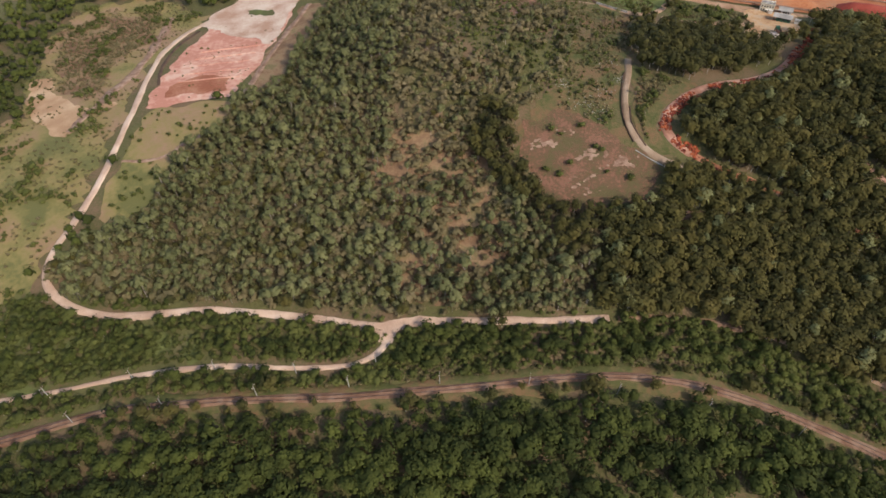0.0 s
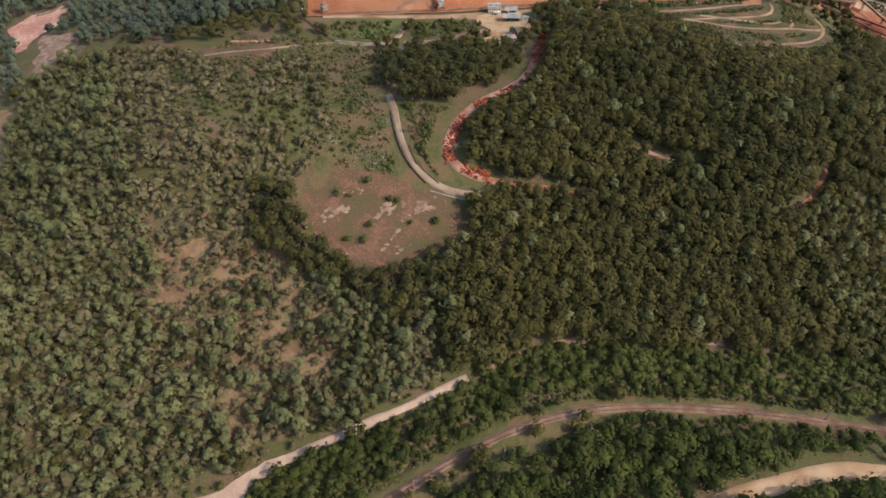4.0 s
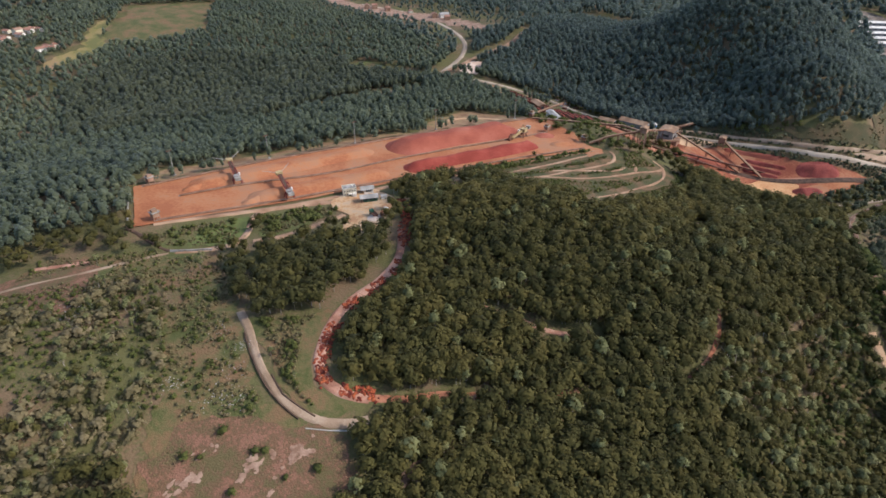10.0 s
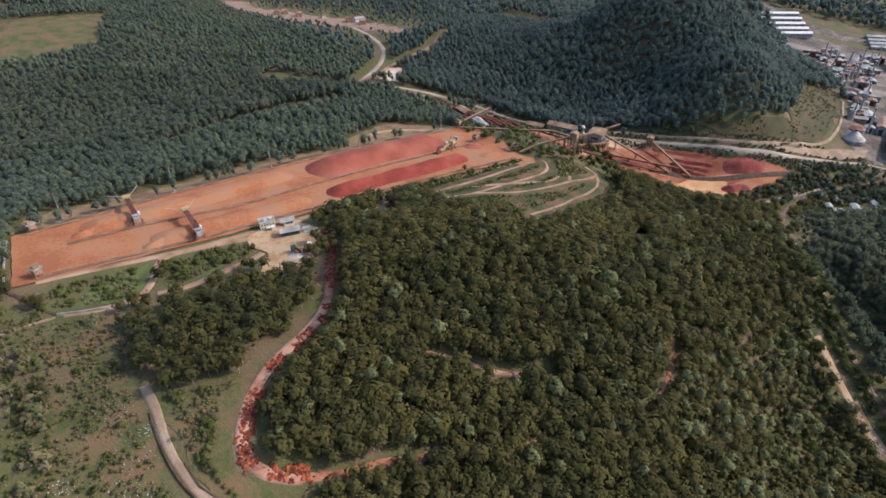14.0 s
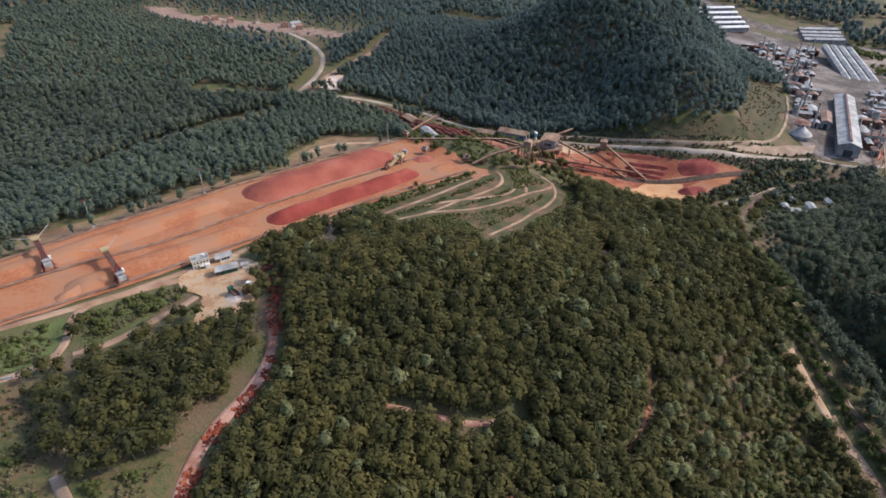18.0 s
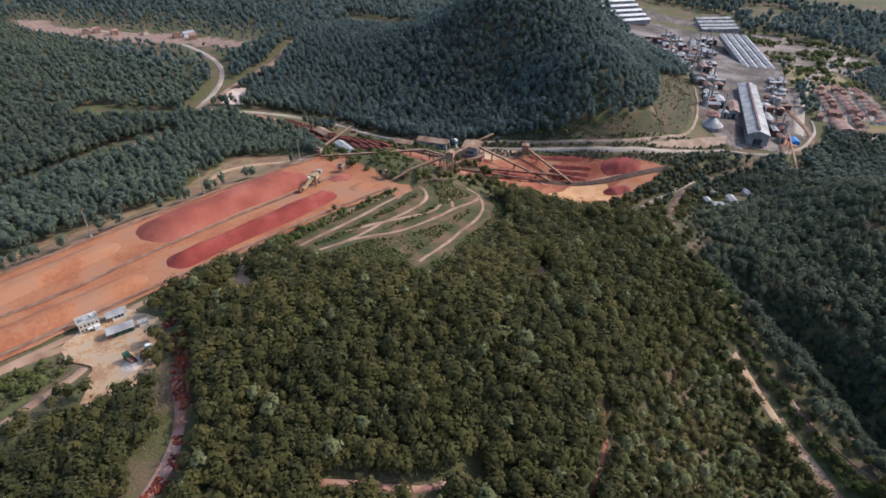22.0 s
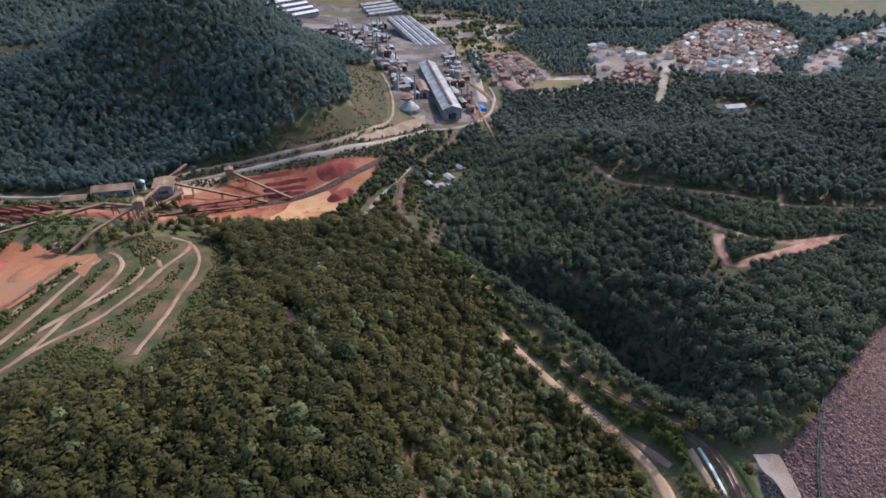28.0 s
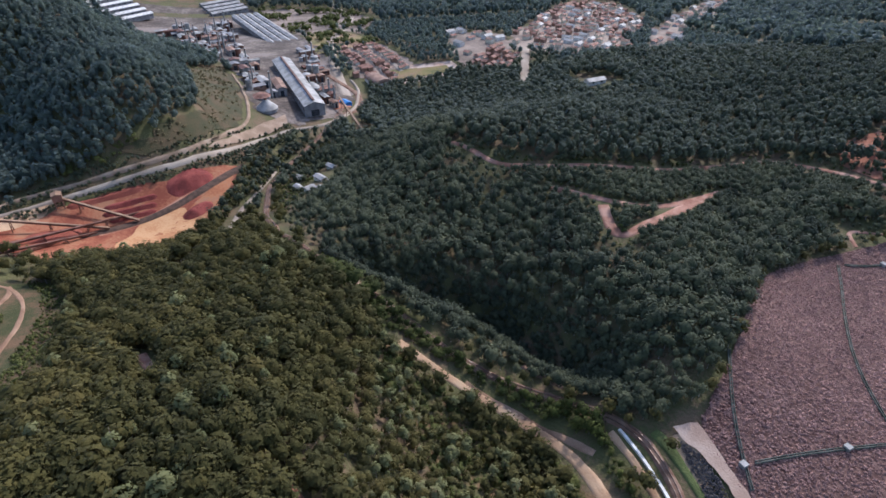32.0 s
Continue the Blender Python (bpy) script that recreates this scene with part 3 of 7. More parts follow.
M_FIELD = material("brown_scrub_field", [(0.085, 0.058, 0.028), (0.064, 0.050, 0.022), (0.048, 0.044, 0.017), (0.036, 0.038, 0.014)], 0.07, 0.9, bump=0.6, spread=0.5)
area("hillside_field", HILL_FIELD, M_FIELD, "brown scrubby field on the hill's shoulder", lift=0.9, rough=2, cell=4.0)
area("pale_site", [(-160, 380), (-142, 418), (-98, 410), (-101, 384), (-105, 346), (-125, 359)], M_PALE, "pale sandy part of the cleared site", lift=0.5, rough=2)
area("grass_in_site", [(-132, 398), (-112, 396), (-110, 388), (-128, 391)], M_GREENGRASS, "green weeds growing on the cleared site", lift=0.6, rough=1.5)
area("red_floor", [(-152, 290), (-120, 292), (-122, 306), (-138, 312), (-150, 304)], M_REDSOIL, "dark red levelled earth", lift=0.5, rough=2)
strip("red_streak", [(-160, 236), (-150, 235), (-139, 235), (-132, 241), (-130, 249), (-116, 258)], 1.6, M_SCAR, "pale washed-out rut", "rut", lift=0.3)


def blotches(name, middle, spread, count, size, mat, label, lift, seed):
    """Uneven spots of bare soil strewn round a middle, in one mesh."""
    rng = np.random.default_rng(seed)
    verts, faces = [], []
    for _ in range(count):
        cx, cy = np.array(middle) + rng.normal(0, 1, 2) * spread
        r, stretch, turn = size * rng.uniform(0.4, 1.3), rng.uniform(1.0, 2.4), rng.uniform(-0.5, 0.5)
        ring = []
        for k in range(11):
            a = k * 2 * math.pi / 11
            q = r * rng.uniform(0.55, 1.2)
            u, v = q * stretch * math.cos(a), q * math.sin(a)
            ring.append((cx + u * math.cos(turn) - v * math.sin(turn), cy + u * math.sin(turn) + v * math.cos(turn)))
        at = len(verts)
        verts += [(x, y, ground_at(x, y) + lift) for x, y in [(cx, cy)] + ring]
        faces += [(at, at + 1 + k, at + 1 + (k + 1) % 11) for k in range(11)]
    return tagged(mesh_object(name, verts, faces, [mat]), label, "ground", kind="stuff")


for k, (mid, spread, count, size) in enumerate((((47, 234), (3.5, 1.8), 16, 1.1), ((66, 225), (4.5, 1.4), 16, 0.9), ((82, 220), (4.0, 1.6), 18, 1.0), ((58, 238), (2.5, 1.0), 7, 0.6), ((112, 192), (5.0, 2.5), 20, 1.2), ((156, 203), (4.0, 2.0), 14, 1.1), ((172, 189), (4.0, 2.0), 12, 1.0), ((62, 212), (5.0, 3.0), 12, 0.7))):
    blotches("bare_scars", mid, spread, count, size, M_SCAR, "pale bare soil scars in thin grass", 0.47, 90 + k)
strip("red_ride", [(275, 170), (266, 162), (250, 157), (240, 156), (228, 157)], 1.4, M_REDSOIL, "narrow red ride cut through the wood", "track", lift=0.3)
strip("red_cutting", [(178, 236), (182, 228), (189, 219), (197, 202), (212, 193)], 2.2, M_SCARTRACK, "pinkish bare cutting among the trees", "track", lift=0.3)
strip("wood_track", [(112, 225), (120, 218), (136, 212), (150, 203), (172, 190), (192, 178)], 2.6, M_REDSOIL, "red earth track under the trees", "track", lift=0.3)
strip("valley_road", [(405, 212), (415, 208), (453, 196), (499, 189), (519, 180), (560, 165)], 3.0, M_ASPHALT, "narrow pale road under the trees")
strip("bank_road", lift=1.4, line=BANK_ROAD, width=1.2, mat=M_GREY, label="grey pipeline track above the main road")
STONE_BANK = [(565, 210), (590, 195.5), (613, 184), (638, 171), (659, 154), (642, 153), (622, 166), (598, 184), (575, 199)]
area("stone_bank", STONE_BANK, M_GREY, "grey stone embankment between two roads", lift=0.9, rough=0.5)
area("plant_apron", [(500, 300), (521, 296), (512, 318), (496, 330), (486, 336), (470, 320), (478, 300)], M_DIRT, "pale dusty apron round the crushing plant", lift=0.4)
strip("rail_yard", [(462, 520), (470, 497), (475, 464), (466, 420), (448, 372), (440, 335), (448, 300)], 15, M_REDSOIL, "red dusty rail yard with sidings", "railway", lift=0.45)
strip("yard_track", [(92, 386), (160, 366), (230, 355), (272, 347), (330, 337), (392, 322)], 2.6, M_LANE, "dirt track along the yard's edge", "track", lift=0.5)
strip("brow_track", [(336, 442), (350, 452), (366, 452), (383, 440), (396, 416)], 4, M_DIRT, "dirt track turning behind the yard", "track", lift=0.4)
strip("site_lane", [(-108, 288), (-104, 324), (-98, 360), (-88, 400)], 3.0, M_SCAR, "red lane between site and wood", "track", lift=0.4)
strip("road_ditch", [(-157, 376), (-167, 352), (-166, 322), (-160, 300)], 1.6, M_DARKSOIL, "dark ditch beside the dirt road", "ditch", lift=0.35)
strip("yard_ditch", [(81, 392), (88, 372), (93, 357)], 1.5, M_DARKSOIL, "dark drain running down from the yard", "ditch", lift=0.4)
area("quarry_floor", [(520, 945), (545, 910), (535, 850), (562, 790), (588, 735), (590, 640), (572, 622), (560, 690), (545, 740), (520, 800), (505, 880)], M_SCAR, "bare pinkish ground of a distant works", lift=0.4, rough=5)
area("car_park", [(464, 559), (491, 573), (510, 560), (476, 541)], M_PALE, "pale gravel lot at the road fork", lift=0.4)
area("valley_floor", [(640, 145), (662, 108), (720, 88), (780, 96), (900, 112), (1150, 165), (1300, 210), (1270, 440), (1100, 360), (900, 262), (790, 205), (715, 186), (660, 178)], M_INDUSTRY, "grey-brown factory ground along the valley", lift=0.4, rough=3, cell=14)
area("sports_field", [(784, 51), (774, -17), (754, -19), (759, 41)], M_YELLOWGRASS, "mown green sports field", lift=0.6, rough=0.5)
area("field_border", [(794, 60), (784, -26), (746, -28), (750, 50)], M_PALE, "pale sandy border round the sports field", lift=0.4, rough=1)
TOWN = [(869, -125), (988, -216), (1137, -331), (1098, -393), (905, -328), (823, -274), (798, -234), (721, -210), (739, -155), (764, -121), (803, -97)]
TOWN_B = [(729, -225), (740, -272), (846, -352), (992, -509), (1156, -679), (1169, -617), (954, -412), (820, -284)]
BLOCK_A = [(854, 88), (872, 36), (790, 12), (744, 58), (770, 80)]
BLOCK_B = [(774, -39), (810, -79), (762, -98), (722, -70), (745, -39)]
TOWN_C = [(915, -53), (877, -117), (806, -102), (780, -92), (751, -30), (818, -36)]
for k, q in enumerate((TOWN, TOWN_B, BLOCK_A, BLOCK_B, TOWN_C)):
    area("town_ground_%d" % (k + 1), q, M_STREET, "dusty streets and yards of the town", lift=0.4, rough=3, cell=14)
strip("town_road", [(810, -100), (796, -114), (723, -85), (666, -61)], 8, M_ASPHALT, "pale town road", lift=0.5)
strip("valley_highway", [(720, 95), (800, 98), (900, 92), (1000, 60), (1100, 40), (1250, 60)], 9, M_ASPHALT, "pale highway through the far valley", lift=0.6)
area("ridge_cut", [(447, -205), (442, -226), (393, -182), (414, -172), (432, -180)], M_REDSOIL, "bare reddish cut on the wooded ridge", lift=0.4, rough=2)
area("dam_apron", [(280, 29), (278, 21), (266, 20), (258, 19), (240, 20), (240, 23), (259, 24), (268, 26), (274, 29)], M_ROADDUST, "pale pinkish ramp at the rockfill's foot", lift=1.0, rough=0.5, cell=3.0)
area("site_rows", [(-150, 330), (-112, 335), (-108, 316), (-146, 312)], M_SITE, "rows of scraped pinkish red earth", lift=0.55, rough=2)
for k in range(5):
    y = 304 + 9.5 * k
    strip("site_row_%d" % (k + 1), [(-152 + 0.5 * k, y), (-132, y + 3), (-112 + 0.6 * k, y + 5)], 0.8, M_SITE, "pale ridge of loose earth on the site", "ridge", lift=0.75, ragged=0.5)
area("sand_gap", [(238, 312), (248, 318), (258, 333), (250, 336), (240, 322)], M_DIRT, "bare sandy gap beside the wood", lift=0.35, rough=1.2)
strip("gap_lane", [(205, 334), (222, 330), (240, 322), (252, 332), (268, 342)], 2.6, M_DIRT, "dirt lane through the trees", "track", lift=0.35)
for k, q in enumerate(LOOP_LANES):
    strip("slope_rut_%d" % (k + 1), q, 1.7, M_LANE, "narrow dirt lane between haul roads", "track", lift=0.3)
area("red_bank", [(380, 329), (368, 317), (383, 315), (393, 322), (390, 331)], M_ORANGE, "orange spilled ore on the slope's top", lift=0.4, rough=1)
area("orange_apron", [(406, 403), (422, 408), (408, 371), (399, 345), (392, 346), (396, 369), (400, 394)], M_ORANGE, "orange ground under the conveyors", lift=0.45, rough=1.2)
THICKET = [(-250, 385), (-229, 402), (-193, 407), (-188, 387), (-186, 360), (-201, 340), (-191, 302), (-197, 291), (-216, 302), (-235, 331)]
area("brown_thicket_ground", THICKET, M_PATCH, "brown rough ground under low thicket", lift=0.25, rough=5)
strip("washed_strip", [(-183, 398), (-181, 363), (-180, 326), (-185, 301), (-191, 277), (-196, 259)], 5.0, M_SCAR, "pale washed strip of bare earth", "track", lift=0.42, ragged=1.6)
strip("lower_lane", [(334, 96), (316, 78), (295, 63), (282, 56)], 2.0, M_LANE, "overgrown dirt lane below the road", "track", lift=0.35)
strip("bank_scar", [(336, 66), (328, 60), (318, 53)], 3.0, M_SCAR, "pale bare bank among shrubs", "bank", lift=0.4)
PASTURE = [(120, 777), (139, 809), (172, 825), (191, 870), (215, 910), (230, 904), (205, 864), (190, 801), (151, 785), (129, 762)]
RISE = [(194, 818), (207, 864), (233, 905), (260, 960), (370, 933), (329, 871), (308, 819), (252, 810)]
CUT_GRASS = [(-12, 871), (27, 850), (60, 805), (78, 772), (77, 756), (70, 744), (72, 690), (60, 655), (44, 650), (34, 690), (1, 735), (-14, 806)]
VILLAGE_A = [(37, 961), (67, 989), (94, 941), (84, 895), (59, 885), (38, 920)]
VILLAGE_B = [(83, 880), (89, 910), (120, 914), (150, 911), (152, 892), (127, 866), (97, 858)]
VILLAGE_C = [(130, 824), (136, 848), (153, 848), (149, 822)]
PLANT_GAP = [(381, 641), (402, 648), (420, 592), (434, 573), (417, 560), (400, 588), (376, 622)]
PLANTED = [(100, 600), (208, 578), (219, 548), (289, 556), (349, 556), (392, 545), (405, 556), (380, 622), (384, 644), (284, 745), (190, 760), (120, 700)]
area("far_pasture", PASTURE, M_YELLOWGRASS, "yellow-green pasture on the far rise", lift=0.4, rough=3, cell=12)
area("far_rise", RISE, M_MEADOW, "brown-green bare rise behind the plantation", lift=0.4, rough=5, cell=12)
area("cut_grass", CUT_GRASS, M_MEADOW, "rough grass round the red cut", lift=0.3, rough=3, cell=10)
area("bare_cut", [(7, 765), (21, 790), (45, 804), (61, 779), (57, 749), (43, 740), (51, 714), (59, 664), (47, 656), (36, 685), (36, 717), (11, 736)], M_SCARTRACK, "bare terraced cut of pinkish red earth", lift=0.6, rough=3)
area("plantation_gap", PLANT_GAP, M_GREENGRASS, "green clearing beside the plantation", lift=0.4, rough=2)
area("old_clearing", [(23, 384), (36, 382), (62, 372), (59, 355), (50, 338), (37, 331), (28, 345), (21, 364)], M_CLEARING, "second dry brown clearing beside the meadow", lift=0.3, rough=2.5)
area("tan_glade", [(-45, 412), (-37, 430), (-20, 422), (5, 399), (22, 390), (20, 376), (-6, 399), (-32, 414)], M_MEADOW, "tan grassy glade along the wood", lift=0.3, rough=2)
strip("glade_scar", [(37, 382), (50, 375), (62, 371)], 2.4, M_SCARTRACK, "pinkish bare strip on the clearing's edge", "bank", lift=0.5)
strip("earth_lane", [(-74, 412), (-65, 419), (-53, 428), (-44, 437), (-37, 446)], 4.0, M_SCARTRACK, "pinkish earth lane climbing past the wood", "track", lift=0.4)
area("upper_site", [(-78, 455), (-66, 463), (-50, 482), (-43, 504), (-67, 516), (-82, 500)], M_SITE, "pinkish red cleared ground above the lane", lift=0.45, rough=2)
strip("upper_lane", [(-67, 512), (-53, 506), (-44, 526), (-37, 538), (-36, 556), (-18, 564)], 4.5, M_SCAR, "pale earth track winding through low wood", "track", lift=0.5)
area("bare_bit", [(-70, 410), (-45, 425), (-42, 455), (-60, 470)], M_SCAR, "bare earth among low woods", lift=0.4, rough=2)
strip("cut_road", [(60, 805), (78, 772), (76, 752), (70, 742), (72, 713), (68, 680)], 4.0, M_GREY, "pale road winding past the red cut", "road", lift=0.6)
strip("plantation_lane", [(392, 541), (349, 553), (310, 553), (280, 551), (230, 542)], 5.5, M_SCAR, "brown lane between two woods", "track", lift=0.5)
strip("rail_verge", RAIL[3:15], 11, M_MEADOW, "rough brown-green grass along the railway", "verge", lift=0.28, ragged=2.0)
for k, q in enumerate(([(762, 46), (810, 58), (862, 72)], [(774, 30), (824, 42), (868, 53)])):
    strip("block_street_%d" % (k + 1), q, 4.5, M_ASPHALT, "pale street between terraces of red roofs", "street", lift=0.8, ragged=0.1)
M_OCHRE = material("ochre_dusty_tin", [(0.18, 0.105, 0.062), (0.24, 0.148, 0.088), (0.30, 0.198, 0.123)], 0.15, 2.0, rough=0.7, bump=0.1)
FLATS_A = [(956, 117), (993, 80), (890, 37), (866, 28), (876, 36), (856, 90), (835, 115)]
FLATS_B = [(1143, 191), (1215, 169), (1207, 92), (1074, 9), (925, 41), (993, 80), (956, 117)]
area("open_flats", FLATS_A, M_YELLOWGRASS, "open grassy flats beside the factory", lift=0.4, rough=3, cell=14)
area("far_flats", FLATS_B, M_STREET, "dusty built-up flats beyond the factory", lift=0.4, rough=3, cell=14)
strip("works_railway", [(890, 116), (795, 118), (759, 101), (729, 83), (688, 87), (666, 107)], 5, M_BALLAST, "rusty railway curving round the works", "railway", lift=0.9)
M_SAND = material("yellow_orange_sand", [(0.36, 0.16, 0.07), (0.43, 0.215, 0.095), (0.5, 0.29, 0.14)], 0.06, 0.8, spread=0.4)
area("sand_floor", [(481, 256), (503, 246), (517, 222), (500, 208), (474, 219), (457, 238), (466, 256)], M_SAND, "yellow-orange sandy floor of the lower yard", lift=0.75, rough=1.2)
M_LUSH = material("lush_grass", [(0.075, 0.088, 0.028), (0.09, 0.11, 0.033), (0.11, 0.128, 0.04)], 0.12, 0.8, bump=0.6)
area("lush_grass", [(118, 369), (137, 365.5), (132, 356), (122, 349), (110, 354), (98, 362)], M_LUSH, "bright green grass beside the lane", lift=0.34, rough=1.5)
FORK_TWO = [(440, 561), (458, 566), (507, 576), (561, 578), (620, 600)]
strip("fork_road", FORK_TWO, 4.5, M_LANE, "tan dirt road leading up beside the hill", lift=0.7)
strip("toe_grass", [(284, 36), (271, 33), (262, 33), (250, 33), (238, 34)], 2.6, M_LUSH, "green grass strip between railway and stones", "verge", lift=0.5)
BEND = [(-186, 158), (-176, 160), (-167, 154), (-156, 148), (-139, 143), (-118, 142), (-103, 143), (-92, 134), (-101, 131), (-126, 128), (-155, 122), (-169, 116), (-200, 112)]
area("bend_grass", BEND, M_GREENGRASS, "bright green tall grass inside the road's bend", lift=0.3, rough=3)
GLADE = [(200, 112), (236, 82), (262, 68), (296, 78), (325, 103), (348, 128), (330, 132), (290, 120), (262, 118), (236, 126), (210, 130)]
area("glade", GLADE, M_MEADOW, "open grassy glade above the road", lift=0.25, rough=4)
# ---- trees ----
ICO = bmesh.new()
bmesh.ops.create_icosphere(ICO, subdivisions=1, radius=1.0)
ICO_V = np.array([v.co[:] for v in ICO.verts])
ICO_F = np.array([[v.index for v in f.verts] for f in ICO.faces])
ICO.free()


def crown_shape(rng, core_v, core_f, leaves, wide, low, style, leaf, body=1.0, loose=1.0):
    """One crown as corners and triangles, 1 m being the tree's height: a dark uneven body inside a coat of small leaf sprays."""
    knobs = rng.normal(size=(9 if style != "cone" else 5, 3))
    knobs[:, 2] = np.abs(knobs[:, 2]) * 0.7
    knobs /= np.linalg.norm(knobs, axis=1)[:, None]
    push = rng.uniform(0.15, 0.15 + 0.4 * loose, len(knobs))
    half = (1 - low) * 0.5

    def skin(d):
        near = np.clip(d @ knobs.T, 0, 1) ** 10
        r = 0.8 + (near * push).max(1) - 0.1 * (1 - near.max(1))
        out = d * r[:, None]
        if style == "cone":
            flat = 1.05 - 0.62 * np.clip(out[:, 2] * 0.5 + 0.5, 0, 1)
        elif style == "oval":
            flat = 1.08 - 0.42 * np.clip(out[:, 2] * 0.5 + 0.5, 0, 1)
        else:
            flat = np.ones(len(d))
        return out * np.stack([wide * flat, wide * flat, np.full(len(d), half)], 1) + (0, 0, low + half * 0.95)

    core = core_v / np.linalg.norm(core_v, axis=1)[:, None]
    v = (skin(core) - (0, 0, low + half)) * rng.uniform(0.55, 0.95, (len(core), 1)) * body + (0, 0, low + half)
    d = rng.normal(size=(leaves, 3))
    d[:, 2] = np.where(rng.random(leaves) < 0.75, np.abs(d[:, 2]), d[:, 2]) * 0.9
    d /= np.linalg.norm(d, axis=1)[:, None]
    tip = (skin(d) - (0, 0, low + half)) * rng.uniform(1 - 0.28 * loose, 1 + 0.22 * loose, (leaves, 1)) + (0, 0, low + half)
    n = d + rng.normal(0, 0.4 * loose, d.shape) + (0, 0, 0.45)
    n /= np.linalg.norm(n, axis=1)[:, None]
    u = np.cross(n, rng.normal(size=n.shape))
    u /= np.linalg.norm(u, axis=1)[:, None]
    w = np.cross(n, u)
    size = leaf * rng.uniform(0.6, 1.4, (leaves, 1))
    tri = np.stack([tip + u * size, tip + (w * 0.8 - u * 0.6) * size, tip - (w * 0.8 + u * 0.5) * size], 1).reshape(-1, 3)
    round_n = d * 0.8 + n * 0.45
    face = np.concatenate([core, np.repeat(round_n / np.linalg.norm(round_n, axis=1)[:, None], 3, 0)])
    return np.concatenate([v, tri]), np.concatenate([core_f, len(v) + np.arange(leaves * 3).reshape(-1, 3)]), face


def stem_normals(v):
    n = np.c_[v[:, :2] - v[:, :2].mean(0), np.full(len(v), 0.02)]
    return n / np.linalg.norm(n, axis=1)[:, None]


def trunk_shape(top, thick, sides=5):
    a = np.arange(sides) * 2 * math.pi / sides
    ring = np.stack([np.cos(a), np.sin(a)], 1)
    v = np.concatenate([np.c_[ring * thick, np.full(sides, -0.06)], np.c_[ring * thick * 0.6 + 0.01, np.full(sides, top * 0.6)], np.c_[ring * thick * 0.25, np.full(sides, top)]])
    f = []
    for r in range(2):
        for i in range(sides):
            a0, a1 = r * sides + i, r * sides + (i + 1) % sides
            f += [(a0, a1, a1 + sides), (a0, a1 + sides, a0 + sides)]
    return v, np.array(f)


def forked_shape(rng, top, thick, limbs):
    """A slender stem that leans a little, with bare limbs that spread below the crown."""
    v, f = trunk_shape(top, thick, 3)
    lean = rng.normal(0, 0.04, 2)
    v = v + np.c_[v[:, 2:3] * lean, np.zeros(len(v))]
    for _ in range(limbs):
        lv, lf = trunk_shape(rng.uniform(0.3, 0.45), thick * 0.55, 3)
        out = rng.normal(0, 0.32, 2)
        base = rng.uniform(0.3, 0.55)
        lv = lv + np.c_[np.clip(lv[:, 2:3], 0, 1) * out + base * lean, np.full(len(lv), base)]
        f = np.concatenate([f, lf + len(v)])
        v = np.concatenate([v, lv])
    return v, f


RNG = np.random.default_rng(5)
KINDS = {
    "euca": dict(mat=M_EUCA, high=(6, 13), wide=0.25, low=0.42, style="oval", trunk=0.02, body=0.55, limbs=2, loose=1.0),
    "pine": dict(mat=M_PINE, high=(8, 12), wide=0.32, low=0.14, style="round", trunk=0.014, loose=0.58),
    "broad": dict(mat=M_BROAD, high=(7, 13), wide=0.36, low=0.06, style="round", trunk=0.016, loose=0.62),
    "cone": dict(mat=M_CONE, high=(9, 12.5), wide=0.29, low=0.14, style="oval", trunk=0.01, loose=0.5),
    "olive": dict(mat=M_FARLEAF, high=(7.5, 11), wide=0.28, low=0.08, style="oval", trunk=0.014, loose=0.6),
    "dark": dict(mat=M_DARKBROAD, high=(7, 13), wide=0.34, low=0.06, style="round", trunk=0.016, loose=0.62),
    "hill": dict(mat=M_HAZYLEAF, high=(8, 13), wide=0.3, low=0.08, style="oval", trunk=0.016, loose=0.6),
    "scrub": dict(mat=M_SCRUB, high=(1.6, 4.2), wide=0.6, low=0.0, style="round", trunk=0.02),
    "bush": dict(mat=M_BUSH, high=(1.3, 3.6), wide=0.6, low=0.0, style="round", trunk=0.02),
}
SHAPES = {}
for kname, kd in KINDS.items():
    small = kname in ("scrub", "bush")
    for lod, (cv, cf, leaves, leaf) in {"near": (ICO_V, ICO_F, 76, 0.064), "mid": (ICO_V, ICO_F, 46, 0.085), "far": (ICO_V, ICO_F, 16, 0.12)}.items():
        if small:
            cv, cf, leaves, leaf = ICO_V, ICO_F, leaves // 2, leaf * 2.2
        SHAPES[kname, lod] = [(crown_shape(RNG, cv, cf, leaves, kd["wide"] * (1.0 if lod != "far" else 1.12), kd["low"], kd["style"], leaf, kd.get("body", 1.0), kd.get("loose", 1.0)), forked_shape(RNG, 0.86, kd["trunk"], kd["limbs"]) if kd.get("limbs") and lod == "near" else trunk_shape(0.7, kd["trunk"], 4 if lod == "near" else 3)) for _ in range(7)]


def patchy(xy, size, seed):
    """A slow unevenness over the land, between 0 and 1."""
    return np.array([noise.noise((x / size + seed, y / size, seed * 1.7)) * 0.5 + 0.5 for x, y in xy])


def beside(xy, line, near, far, least):
    """How much lower trees stay near a way: least at the near distance, full height at the far one."""
    d = np.clip((away(line, xy[:, 0], xy[:, 1]) - near) / (far - near), 0, 1)
    return least + (1 - least) * d


